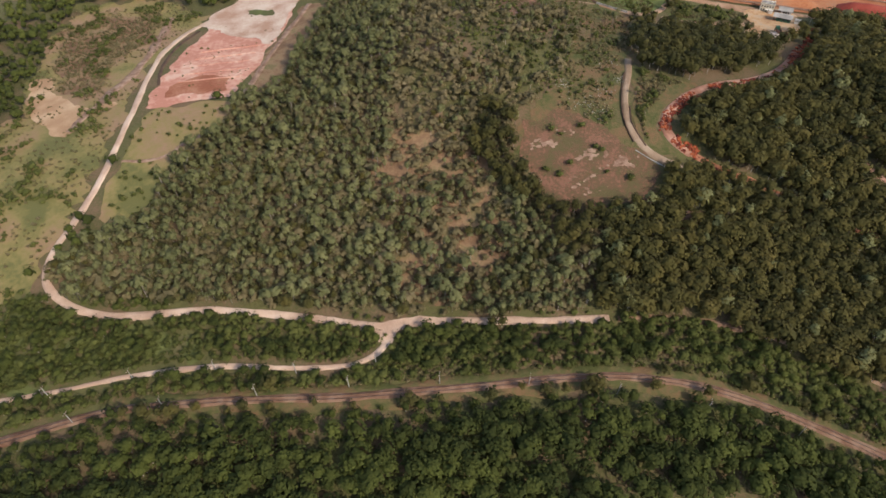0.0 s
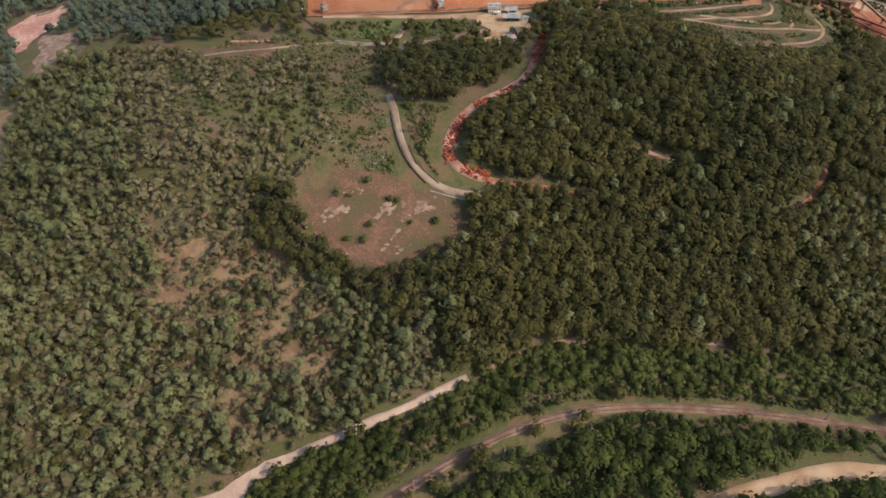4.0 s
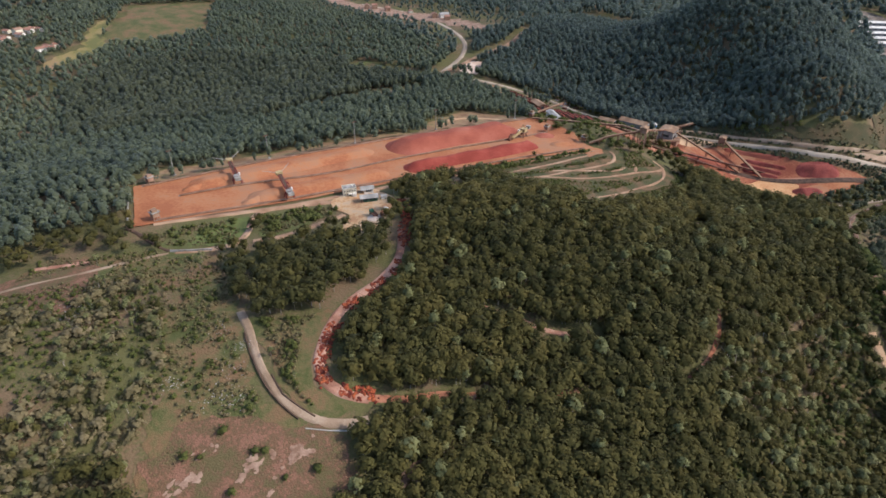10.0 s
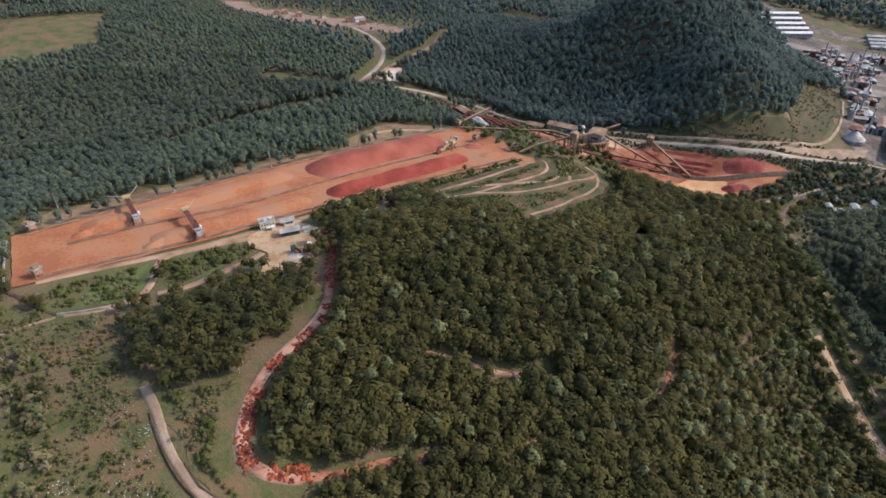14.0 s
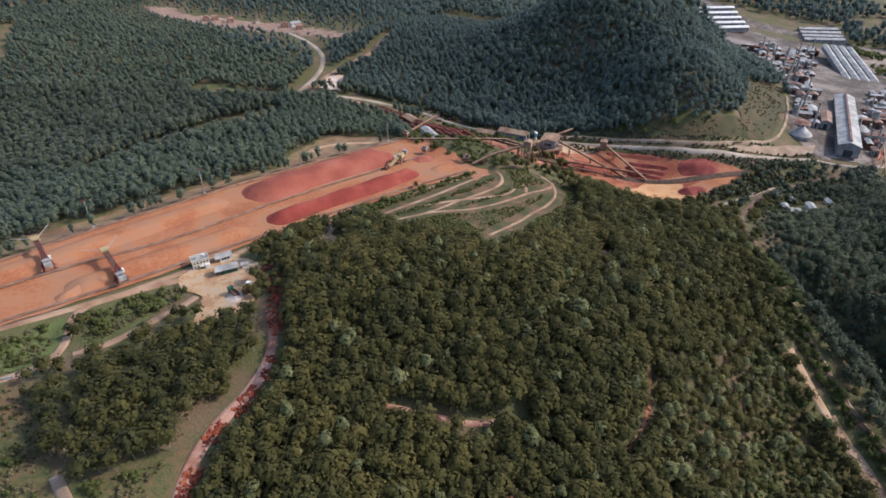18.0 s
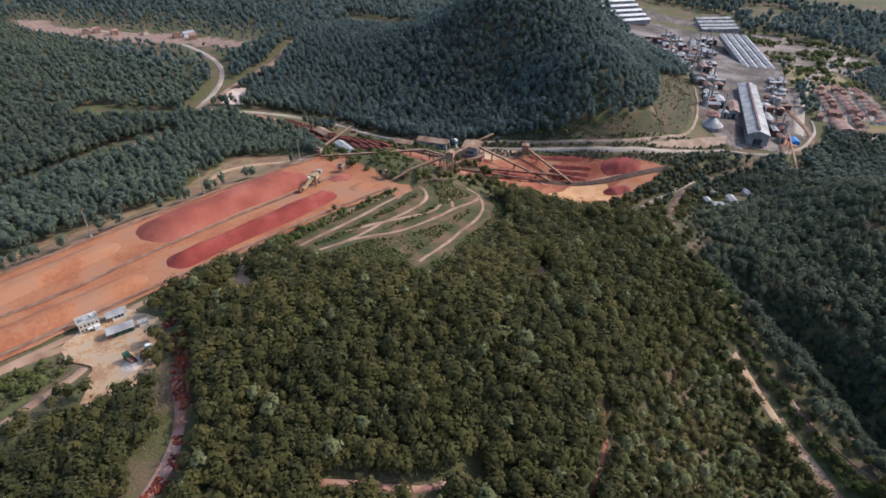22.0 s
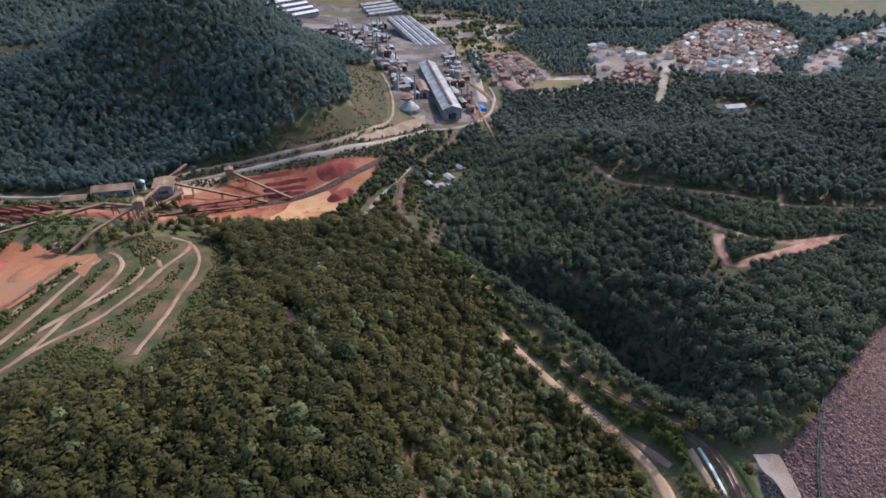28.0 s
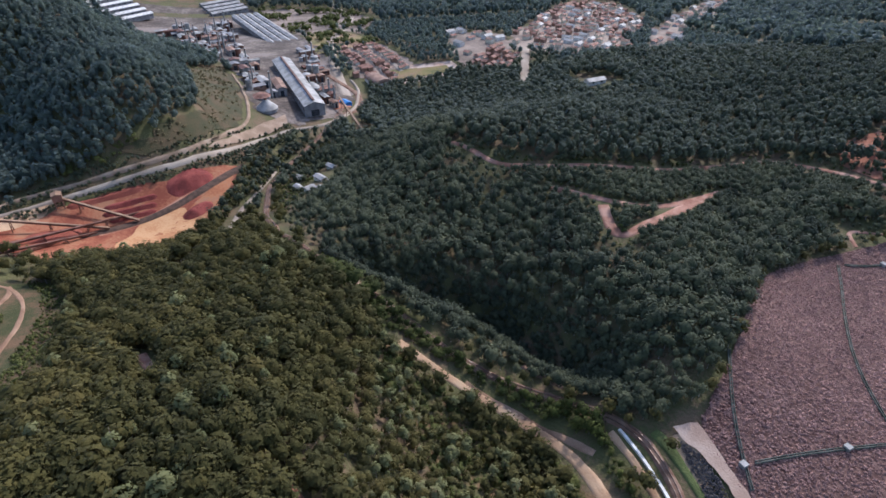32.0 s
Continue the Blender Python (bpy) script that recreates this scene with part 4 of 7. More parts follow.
def wood(name, kind, xy, lod, label, scale=1.0, seed=1, trunks=True, size=None):
    """A stand of trees in one mesh. size: how much of its full height each tree has reached."""
    rng = np.random.default_rng(seed)
    kd = KINDS[kind]
    n = len(xy)
    if not n:
        return None
    z = land(xy[:, 0], xy[:, 1])
    high = rng.uniform(*kd["high"], n) * scale
    turn = rng.uniform(0, 2 * math.pi, n)
    pick = rng.integers(0, 7, n)
    patch = patchy(xy, 22, 7.3)
    slow = np.clip((patchy(xy, 75, 3.1) - 0.5) * 2.2 + 0.5, 0, 1)
    high *= 0.82 + 0.36 * patch
    if size is not None:
        high *= size
    trunks = trunks and lod == "near"
    vs, ns, fs, ms, ts, at = [], [], [], [], [], 0
    for k in range(7):
        sel = np.nonzero(pick == k)[0]
        if not len(sel):
            continue
        crown, stem = SHAPES[kind, lod][k]
        for v, f, nv, mi in ((*crown, 0), (*stem, stem_normals(stem[0]), 1)):
            if mi and not trunks:
                continue
            c, s = np.cos(turn[sel])[:, None], np.sin(turn[sel])[:, None]
            fat = rng.uniform(0.75, 1.35, (len(sel), 1))
            h = high[sel][:, None]
            x = (v[None, :, 0] * c - v[None, :, 1] * s) * h * fat + xy[sel, 0][:, None]
            y = (v[None, :, 0] * s + v[None, :, 1] * c) * h * fat + xy[sel, 1][:, None]
            zz = v[None, :, 2] * h + z[sel][:, None]
            vs.append(np.stack([x, y, zz], -1).reshape(-1, 3))
            ns.append(np.stack([nv[None, :, 0] * c - nv[None, :, 1] * s, nv[None, :, 0] * s + nv[None, :, 1] * c, np.repeat(nv[None, :, 2], len(sel), 0)], -1).reshape(-1, 3))
            fs.append((f[None] + (np.arange(len(sel)) * len(v))[:, None, None] + at).reshape(-1, 3))
            ms.append(np.full(len(sel) * len(f), mi, np.int32))
            ts.append(np.repeat(rng.random(len(sel)) * 0.62 + patch[sel] * 0.16 + slow[sel] * 0.36, len(v)))
            at += len(sel) * len(v)
    v, f, m, tt = np.concatenate(vs), np.concatenate(fs), np.concatenate(ms), np.concatenate(ts)
    me = bpy.data.meshes.new(name)
    me.vertices.add(len(v))
    me.vertices.foreach_set("co", v.ravel())
    me.loops.add(len(f) * 3)
    me.loops.foreach_set("vertex_index", f.ravel().astype(np.int32))
    me.polygons.add(len(f))
    me.polygons.foreach_set("loop_start", np.arange(0, len(f) * 3, 3, dtype=np.int32))
    me.materials.append(kd["mat"])
    me.materials.append(M_BARK)
    me.polygons.foreach_set("material_index", m)
    me.attributes.new("tint", "FLOAT", "POINT").data.foreach_set("value", tt.astype(np.float32))
    me.attributes.new("custom_normal", "FLOAT_VECTOR", "POINT").data.foreach_set("vector", np.concatenate(ns).astype(np.float32).ravel())
    me.update()
    return tagged(new(name, me), label, "trees", kind="stuff")


def scatter(x0, x1, y0, y1, gap, seed):
    rng = np.random.default_rng(seed)
    gx, gy = np.meshgrid(np.arange(x0, x1, gap), np.arange(y0, y1, gap))
    gx = gx + (np.arange(gx.shape[0]) % 2)[:, None] * gap * 0.5
    xy = np.stack([gx.ravel(), gy.ravel()], 1)
    return xy + rng.uniform(-0.7, 0.7, xy.shape) * gap


# ---- woods ----
WAYS = [(ROAD_UPPER, 2.6), (ROAD_EAST, 5.5), (ROAD_LOWER, 2.4), (ROAD_TAIL, 0.6), (RAIL[:17], 3.0), (RAIL[15:18], 4.5), (RAIL[18:], 1.6), ([(334, 96), (316, 78), (295, 63), (282, 56)], 3.6), ([(292, 46), (277, 43.5), (250, 43)], 2.6), ([(336, 66), (328, 60), (318, 53)], 1.5), (ROAD_SOUTH, 4.5), (PATH_GREY, 4), (GULLY, 6.5), (FORK, 4.0), (PAD_LANE, 4.5), ([(205, 334), (222, 330), (240, 322), (252, 332), (268, 342)], 3.0), ([(238, 312), (248, 320), (254, 334)], 5), (MAIN_ROAD[:6], 9), (MAIN_ROAD, 5), (FAR_ROAD, 9), (TRACK_HIGH[:3], 1.6), (TRACK_HIGH[2:], 3.6), (TRACK_LOW, 3.6), (TRACK_SPUR, 4), (RIDGE_HAIRPIN, 4.5), (DAM_LANE, 2.0), (WOOD_SCAR, 4.5)] + [(q, 5) for q in LOOPS]
QUARRY = [(520, 920), (530, 850), (555, 790), (575, 730), (578, 640)]
WAYS += [([(392, 541), (349, 553), (310, 553), (280, 551), (230, 542)], 8), (FORK_TWO, 7), ([(691, 105), (609, 96)], 8), ([(275, 170), (266, 162), (250, 157), (240, 156), (228, 157)], 3.0), ([(405, 212), (415, 208), (453, 196), (499, 189), (519, 180)], 4.4), (BANK_ROAD, 5.5), (MAIN_ROAD[9:], 11), ([(462, 520), (470, 497), (475, 464), (466, 420), (448, 372), (440, 335), (448, 300)], 10), ([(666, -61), (723, -85), (796, -114)], 5), ([(60, 362), (20, 372)], 5), ([(112, 225), (120, 218), (136, 212), (150, 203)], 2.6), ([(182, 228), (189, 219), (197, 202), (212, 193)], 3.6), (RAIL[22:27], 3.4)]
OPEN = [RED_SITE, GREY_LOT, BROWN_PATCH, YARD, PAD, YARD_TWO, DAM, MEADOW, BETWEEN, GREEN_A, GREEN_B, SLOPE, WEST_MEADOW, WEDGE, EAST_EDGE, BROW, HILL_FIELD, TOWN, TOWN_B, BLOCK_A, BLOCK_B, TOWN_C, FLATS_A, FLATS_B, [(618, -138), (662, -138), (666, -98), (600, -96)]]
OPEN += [[(794, 60), (784, -26), (746, -28), (750, 50)], [(640, 145), (662, 108), (720, 88), (780, 96), (900, 112), (1150, 165), (1300, 210), (1270, 440), (1100, 360), (900, 262), (790, 205), (715, 186), (660, 178)], [(500, 300), (521, 296), (512, 318), (496, 330), (470, 352), (440, 345), (462, 312)], [(520, 945), (545, 910), (535, 850), (562, 790), (588, 735), (590, 640), (572, 622), (545, 740), (520, 800), (505, 880)], [(464, 559), (491, 573), (510, 560), (476, 541)], [(500, 146), (520, 156), (546, 130), (534, 122), (504, 134)], [(-70, 410), (-45, 425), (-42, 455), (-60, 470)], [(23, 384), (36, 382), (62, 372), (59, 355), (50, 338), (37, 331), (28, 345), (21, 364)], [(-45, 412), (-37, 430), (-20, 422), (5, 399), (22, 390), (20, 376), (-6, 399), (-32, 414)], [(-72, 415), (-78, 500), (-70, 520), (-40, 508), (-46, 484), (-60, 462), (-34, 448), (-50, 426)], CUT_GRASS, VILLAGE_A, VILLAGE_B, VILLAGE_C, PLANT_GAP, PASTURE, RISE, [(279, 32), (283, 20), (252, 14), (232, 22), (236, 36), (262, 36)], [(392, 322), (404, 403), (425, 415), (445, 400), (440, 340), (425, 300)]]


OPEN += [[(600, 191), (640, 184), (672, 185), (664, 172), (662, 150), (640, 143), (610, 170)], [(84, 388), (160, 371), (272, 352), (391, 328), (393, 316), (330, 334), (272, 343), (215, 352), (200, 350), (130, 362), (88, 376)], [(184, 374), (216, 366), (224, 352), (212, 340), (206, 326), (184, 350)], [(425, 415), (445, 445), (470, 470), (500, 455), (500, 400), (486, 345), (470, 340), (440, 330)]]

OPEN += [[(-180, 190), (-180, 350), (-158, 400), (-130, 430), (-88, 430), (-84, 395), (-108, 286), (-131, 282), (-158, 276), (-160, 200)]]


ROADSIDE = [(480, 100), (480, 345), (512, 325), (522, 294), (534, 257), (547, 225), (569, 199), (607, 174), (637, 152), (660, 100)]


def wooded(xy):
    """The places where trees stand: off the ways and the open ground."""
    x, y = xy[:, 0], xy[:, 1]
    ok = np.ones(len(x), bool)
    for line, gap in WAYS:
        ok[ok] = away(line, x[ok], y[ok]) > gap
    for poly in OPEN:
        ok[ok] = ~inside(poly, x[ok], y[ok])
    return ok


CLUMP = [(92, 290), (102, 308), (114, 319), (125, 320), (140, 319), (156, 317), (164, 311), (172, 307), (188, 306), (180, 290), (155, 279), (136, 273), (123, 268), (112, 271), (98, 279)]
WEST_WOOD = [(-165, 156), (-110, 158), (-20, 152), (62, 153), (75, 192), (60, 197), (47, 202), (42, 213), (34, 226), (35, 238), (36, 250), (46, 258), (58, 272), (70, 299), (78, 335), (66, 352), (46, 346), (20, 366), (-10, 420), (-70, 420), (-82, 350), (-90, 292), (-112, 284), (-112, 262), (-130, 236), (-134, 205), (-150, 190), (-172, 176)]
HILL_WOOD = [(62, 153), (112, 148), (150, 128), (200, 105), (240, 82), (268, 70), (296, 74), (312, 84), (328, 100), (340, 114), (352, 124), (385, 148), (415, 172), (440, 195), (452, 225), (448, 262), (425, 275), (380, 256), (330, 252), (288, 256), (278, 300), (280, 338), (262, 346), (240, 349), (222, 340), (205, 306), (170, 268), (125, 250), (112, 232), (118, 215), (102, 212), (96, 200), (84, 198), (75, 197), (75, 192)]
SHRUBS = [(-260, 85), (-165, 103), (-120, 116), (-20, 122), (60, 130), (100, 128), (150, 108), (200, 78), (240, 55), (300, 50), (322, 66), (352, 100), (385, 140), (385, 148), (352, 124), (340, 114), (328, 100), (312, 84), (296, 74), (268, 70), (240, 82), (200, 105), (150, 128), (112, 148), (62, 153), (-20, 150), (-110, 156), (-176, 160), (-200, 130)]
SOUTH_WOOD = [(-260, 36), (120, 26), (190, 14), (236, 26), (220, 50), (190, 74), (150, 100), (100, 118), (40, 118), (-60, 108), (-130, 107), (-200, 86), (-260, 68)]
EAST_WOOD = [(282, 24), (290, 44), (300, 44), (322, 62), (350, 94), (390, 138), (430, 160), (500, 166), (600, 130), (560, 60), (480, 40), (455, 0), (440, -60), (450, -150), (400, -200), (355, -150), (356, -100), (343, -55), (310, -18), (290, 6)]
EAST_RIDGE = [(600, 130), (690, 92), (745, 60), (745, -30), (700, -80), (720, -200), (600, -420), (400, -300), (350, -200), (400, -200), (450, -150), (440, -60), (455, 0), (480, 40), (560, 60)]


def stand(poly, gap, seed, thin=0.0, hole=0.0, hole_size=30.0):
    p = np.array(poly, float)
    xy = scatter(p[:, 0].min(), p[:, 0].max(), p[:, 1].min(), p[:, 1].max(), gap, seed)
    xy = xy[inside(poly, xy[:, 0], xy[:, 1])]
    xy = xy[wooded(xy)]
    if thin:
        xy = xy[np.random.default_rng(seed).random(len(xy)) > thin]
    if hole:
        xy = xy[patchy(xy, hole_size, seed) > hole]
    return xy


def split(xy, seed, share):
    pick = np.random.default_rng(seed).random(len(xy)) < share
    return xy[pick], xy[~pick]


area("dry_wood_floor", [(-34, 232), (-20, 252), (13, 242), (26, 218), (32, 194), (25, 167), (12, 154), (-10, 156), (-28, 190)], M_PATCH, "dry brown floor under thin trees", lift=0.2, rough=6)
THIN_WOOD = [(-34, 232), (-20, 252), (13, 242), (26, 218), (32, 194), (25, 167), (12, 154), (-10, 156), (-28, 190)]
BELT = [(10, 240), (22, 257), (35, 254), (34, 238), (34, 226), (42, 213), (48, 203), (60, 198), (76, 194), (88, 194), (82, 182), (64, 184), (58, 170), (48, 184), (38, 202), (23, 216), (14, 230)]
belt_xy = stand(BELT, 4.2, 65, 0.06)
belt_xy = belt_xy[~inside(HILL_WOOD, belt_xy[:, 0], belt_xy[:, 1])]
wood("belt_wood", "pine", belt_xy, "near", "dark dense belt of trees round the brown clearing", 0.95, seed=65)
west = stand(WEST_WOOD, 2.75, 1, 0.05)
thin_at = 0.16 + 0.2 * np.exp(-((west[:, 0] - 5) / 45) ** 2)
west = west[patchy(west, 17, 1) > thin_at]
open_part = (west[:, 1] > 215) & (west[:, 0] > -25)
west = west[~open_part | ((patchy(west, 16, 4) > 0.44) & (np.random.default_rng(4).random(len(west)) > 0.25))]
bare = inside(THIN_WOOD, west[:, 0], west[:, 1])
west = west[~bare | (patchy(west, 12, 70) + np.random.default_rng(70).uniform(-0.2, 0.2, len(west)) > 0.45)]
WOOD_EDGE = [(0, 296), (2, 384), (24, 366), (48, 348), (80, 336), (70, 299), (54, 260), (36, 262), (20, 280)]
by_meadow = inside(WOOD_EDGE, west[:, 0], west[:, 1])
west = west[~by_meadow | (patchy(west, 12, 86) + np.random.default_rng(86).uniform(-0.3, 0.3, len(west)) > 0.51)]
belt = inside(BELT, west[:, 0], west[:, 1])
west = west[~belt]
west_a, west_b = split(west, 1, 0.86)
wood("eucalyptus_wood", "euca", west_a, "near", "thin grey-green eucalyptus wood on brown earth", 0.62, seed=1, size=np.random.default_rng(79).choice([0.6, 0.85, 1.0, 1.25, 1.6], len(west_a), p=[0.25, 0.3, 0.25, 0.14, 0.06]) * np.where((west_a[:, 1] > 215) & (west_a[:, 0] > -25), 0.72, 1.0))
wood("mixed_wood", "pine", west_b, "near", "darker trees among the thin eucalyptus", 0.56, seed=12)
hill_all = stand(HILL_WOOD, 4.0, 2, 0.03, 0.05)
in_glade = inside(GLADE, hill_all[:, 0], hill_all[:, 1])
glade_xy = hill_all[in_glade]
hill_all = hill_all[~in_glade]
glade_xy = glade_xy[patchy(glade_xy, 13, 78) > 0.42]
glade_a, glade_b = split(glade_xy, 61, 0.5)
wood("glade_trees", "euca", glade_a, "near", "light grey-green trees in a grassy glade", 0.75, seed=61)
wood("glade_bushes", "bush", glade_b, "near", "yellow-green bushes in the glade", 1.5, seed=62, trunks=False)
SPARSE_SLOPE = [(330, 142), (340, 118), (324, 104), (308, 95), (275, 100), (240, 120), (235, 150), (268, 152), (295, 154)]
on_slope = inside(SPARSE_SLOPE, hill_all[:, 0], hill_all[:, 1])
slope_xy = hill_all[on_slope]
slope_a, slope_b = split(slope_xy[patchy(slope_xy, 10, 81) > 0.16], 81, 0.3)
wood("slope_eucalyptus", "euca", slope_a, "near", "thin grey-green trees on a dry slope", 0.8, seed=81)
wood("slope_dark_trees", "pine", slope_b, "near", "dark trees scattered on a dry slope", 0.82, seed=82)
hill_all = hill_all[~on_slope]
hill_a, hill_b = split(hill_all, 2, 0.93)
wood("pine_wood", "pine", hill_a, "near", "dark olive wood covering the low hill", seed=2)
wood("hill_eucalyptus", "euca", hill_b, "near", "grey-green trees mixed into the hill wood", 0.95, seed=13)
south = stand(SOUTH_WOOD, 4.0, 3)
wood("broadleaf_forest", "broad", south, "near", "dense broadleaf forest below the railway", 0.88, seed=3, size=beside(south, RAIL, 4, 16, 0.5))
east = stand(EAST_WOOD, 4.1, 4)
slope_young = stand([(395, 30), (455, 34), (460, -10), (440, -60), (444, -140), (400, -170), (372, -110), (370, -20)], 2.7, 66)
wood("slope_young_wood", "dark", slope_young, "mid", "low leafy trees between the ridge tracks", 0.5, seed=66, trunks=False)
tracks = beside(east, RAIL[21:27], 6, 34, 0.35) * beside(east, [(496, 150), (540, 122)], 8, 26, 0.6)
tracks = np.minimum(tracks, beside(east, RAVINE, 0, 26, 0.55))
for way, reach, least in ((TRACK_HIGH[2:], 34, 0.42), (TRACK_LOW, 26, 0.42), (TRACK_SPUR, 22, 0.36), (RIDGE_HAIRPIN, 30, 0.36), (DAM_LANE, 14, 0.4)):
    tracks = np.minimum(tracks, beside(east, way, 5, reach, least))
wood("east_forest", "dark", east, "near", "dense dark forest on the valley side", 0.92, seed=4, size=tracks)
ridge = stand(EAST_RIDGE, 4.5, 7)
ravine_xy = scatter(290, 412, 26, 145, 2.8, 74)
ravine_xy = ravine_xy[away(RAVINE, ravine_xy[:, 0], ravine_xy[:, 1]) < 15]
ravine_xy = ravine_xy[(away(RAIL, ravine_xy[:, 0], ravine_xy[:, 1]) > 4) & ~inside(DAM, ravine_xy[:, 0], ravine_xy[:, 1])]
wood("ravine_trees", "dark", ravine_xy, "near", "dark trees down in the shaded ravine", 0.6, seed=74)
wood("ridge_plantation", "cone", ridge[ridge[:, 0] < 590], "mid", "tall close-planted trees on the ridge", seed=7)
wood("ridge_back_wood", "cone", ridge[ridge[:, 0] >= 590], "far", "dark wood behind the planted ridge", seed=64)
under = scatter(-180, 460, 60, 420, 3.6, 19)
under = under[wooded(under)]
below = under[inside(HILL_WOOD, under[:, 0], under[:, 1])]
under = under[inside(WEST_WOOD, under[:, 0], under[:, 1])]
under = under[~inside(THIN_WOOD, under[:, 0], under[:, 1]) | (patchy(under, 9, 77) > 0.36)]
on_slope = inside(SPARSE_SLOPE, below[:, 0], below[:, 1])
wood("slope_scrub", "pine", below[on_slope][np.arange(on_slope.sum()) % 4 > 0], "mid", "low dark scrub on the slope", 0.55, seed=83, trunks=False)
wood("slope_dry_scrub", "scrub", below[on_slope][::4], "mid", "dry brown scrub on the slope", 0.6, seed=84, trunks=False)
below = below[~on_slope]
under = under[~inside(WOOD_EDGE, under[:, 0], under[:, 1]) | (patchy(under, 12, 86) > 0.49)]
wood("hill_underwood", "pine", below, "far", "young olive trees filling the hill wood", 0.7, seed=57, trunks=False)
wood("undergrowth", "scrub", under, "mid", "low olive and brown undergrowth beneath the trees", 1.25, seed=20, trunks=False)
shrub = stand(SHRUBS, 2.2, 8, 0.03, 0.1, 18.0)
shrub = shrub[~inside(BEND, shrub[:, 0], shrub[:, 1]) | (patchy(shrub, 14, 68) > 0.4)]
by_rail = away(RAIL, shrub[:, 0], shrub[:, 1]) < 10
shrub = shrub[~by_rail | (shrub[:, 0] > 262) | (np.random.default_rng(44).random(len(shrub)) < 0.55)]
valley_side = shrub[shrub[:, 0] > 255]
shrub = shrub[shrub[:, 0] <= 255]
off_road = away(ROAD_EAST, valley_side[:, 0], valley_side[:, 1]) > 7.5
off_road &= valley_side[:, 1] < np.interp(valley_side[:, 0], [277, 300, 325, 349, 385, 430], [62, 70, 89, 122, 150, 190])
wood("valley_side_trees", "broad", valley_side[off_road][::2], "near", "green trees between road and railway", 1.0, seed=29, size=beside(valley_side[off_road][::2], ROAD_EAST, 6, 24, 0.4))
valley_low = np.concatenate([valley_side[off_road][1::2], valley_side[~off_road]])
wood("valley_side_shrubs", "bush", valley_low, "near", "green shrubs between road and railway", 1.15, seed=30, trunks=False)
far_xy = scatter(-360, 1000, -330, 1000, 5.8, 9)
far_xy = far_xy[wooded(far_xy)]
for poly in (WEST_WOOD, HILL_WOOD, SHRUBS, SOUTH_WOOD, EAST_WOOD, EAST_RIDGE, CLUMP):
    far_xy = far_xy[~inside(poly, far_xy[:, 0], far_xy[:, 1])]
north = (far_xy[:, 1] > 400) & (far_xy[:, 0] < 500) & (far_xy[:, 0] > -120)
planted = north & inside(PLANTED, far_xy[:, 0], far_xy[:, 1])
fringe = north & ~planted & (far_xy[:, 1] < 585) & (far_xy[:, 0] > 60)
low_cut = north & ~planted & ~fringe & ((far_xy[:, 0] < 20) | ((far_xy[:, 0] < 170) & (far_xy[:, 1] > 640)))
north_xy = scatter(20, 500, 405, 770, 4.2, 75)
north_xy = north_xy[wooded(north_xy)]
in_rows = inside(PLANTED, north_xy[:, 0], north_xy[:, 1])
by_yard = ~in_rows & (north_xy[:, 1] < 585) & (north_xy[:, 0] < 500)
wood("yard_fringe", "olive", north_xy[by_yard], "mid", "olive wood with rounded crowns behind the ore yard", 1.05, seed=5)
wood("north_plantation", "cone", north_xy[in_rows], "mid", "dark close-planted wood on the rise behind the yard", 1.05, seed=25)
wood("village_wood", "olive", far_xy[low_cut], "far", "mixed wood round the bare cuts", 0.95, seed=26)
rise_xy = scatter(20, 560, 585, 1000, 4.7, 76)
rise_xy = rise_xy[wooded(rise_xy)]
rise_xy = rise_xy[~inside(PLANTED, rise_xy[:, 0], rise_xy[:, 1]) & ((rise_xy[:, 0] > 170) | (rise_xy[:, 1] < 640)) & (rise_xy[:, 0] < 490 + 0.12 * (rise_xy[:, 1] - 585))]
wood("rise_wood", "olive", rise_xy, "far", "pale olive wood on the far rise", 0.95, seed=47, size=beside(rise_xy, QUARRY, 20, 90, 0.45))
front = scatter(490, 780, 170, 620, 4.1, 28)
front = front[wooded(front)]
front = front[(front[:, 0] < 730) | (front[:, 1] < 390)]
front = front[~inside(ROADSIDE, front[:, 0], front[:, 1])]
hill = (far_xy[:, 0] > 490) & (far_xy[:, 1] > 170)
back = hill & ((far_xy[:, 0] > 780) | (far_xy[:, 1] > 620))
# This leaf colour carries painted haze, here and in the far woods below.
wood("hill_forest", "hill", front, "mid", "forest on the high hill, leaves coloured bluish for haze", 0.95, seed=6)
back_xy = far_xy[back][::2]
wood("back_forest", "hill", back_xy, "far", "forest behind the high hill, leaves coloured bluish for haze", 1.3, seed=23, size=beside(back_xy, QUARRY, 20, 110, 0.4))
rest = ~north & ~hill
near_rest = rest & ((far_xy[:, 1] > 30) | (far_xy[:, 0] > 200)) & (far_xy[:, 1] < 420) & (far_xy[:, 0] < 520) & (far_xy[:, 0] > -120)
west_rest = rest & (far_xy[:, 0] <= -120) & (far_xy[:, 0] > -300) & (far_xy[:, 1] > 60) & (far_xy[:, 1] < 620)
wood("valley_wood", "pine", far_xy[near_rest], "mid", "mixed green wood along the valley", 0.8, seed=10)
wood("west_outer_wood", "broad", far_xy[west_rest], "far", "mixed olive woods beyond the meadow", 0.7, seed=27)
outer = rest & ~near_rest & (far_xy[:, 0] > 200)
VALLEY_FILL = [(400, 172), (448, 196), (452, 225), (470, 214), (520, 196), (566, 181), (604, 140), (592, 122), (548, 166), (480, 180), (430, 174)]
fill = stand(VALLEY_FILL, 3.9, 80)
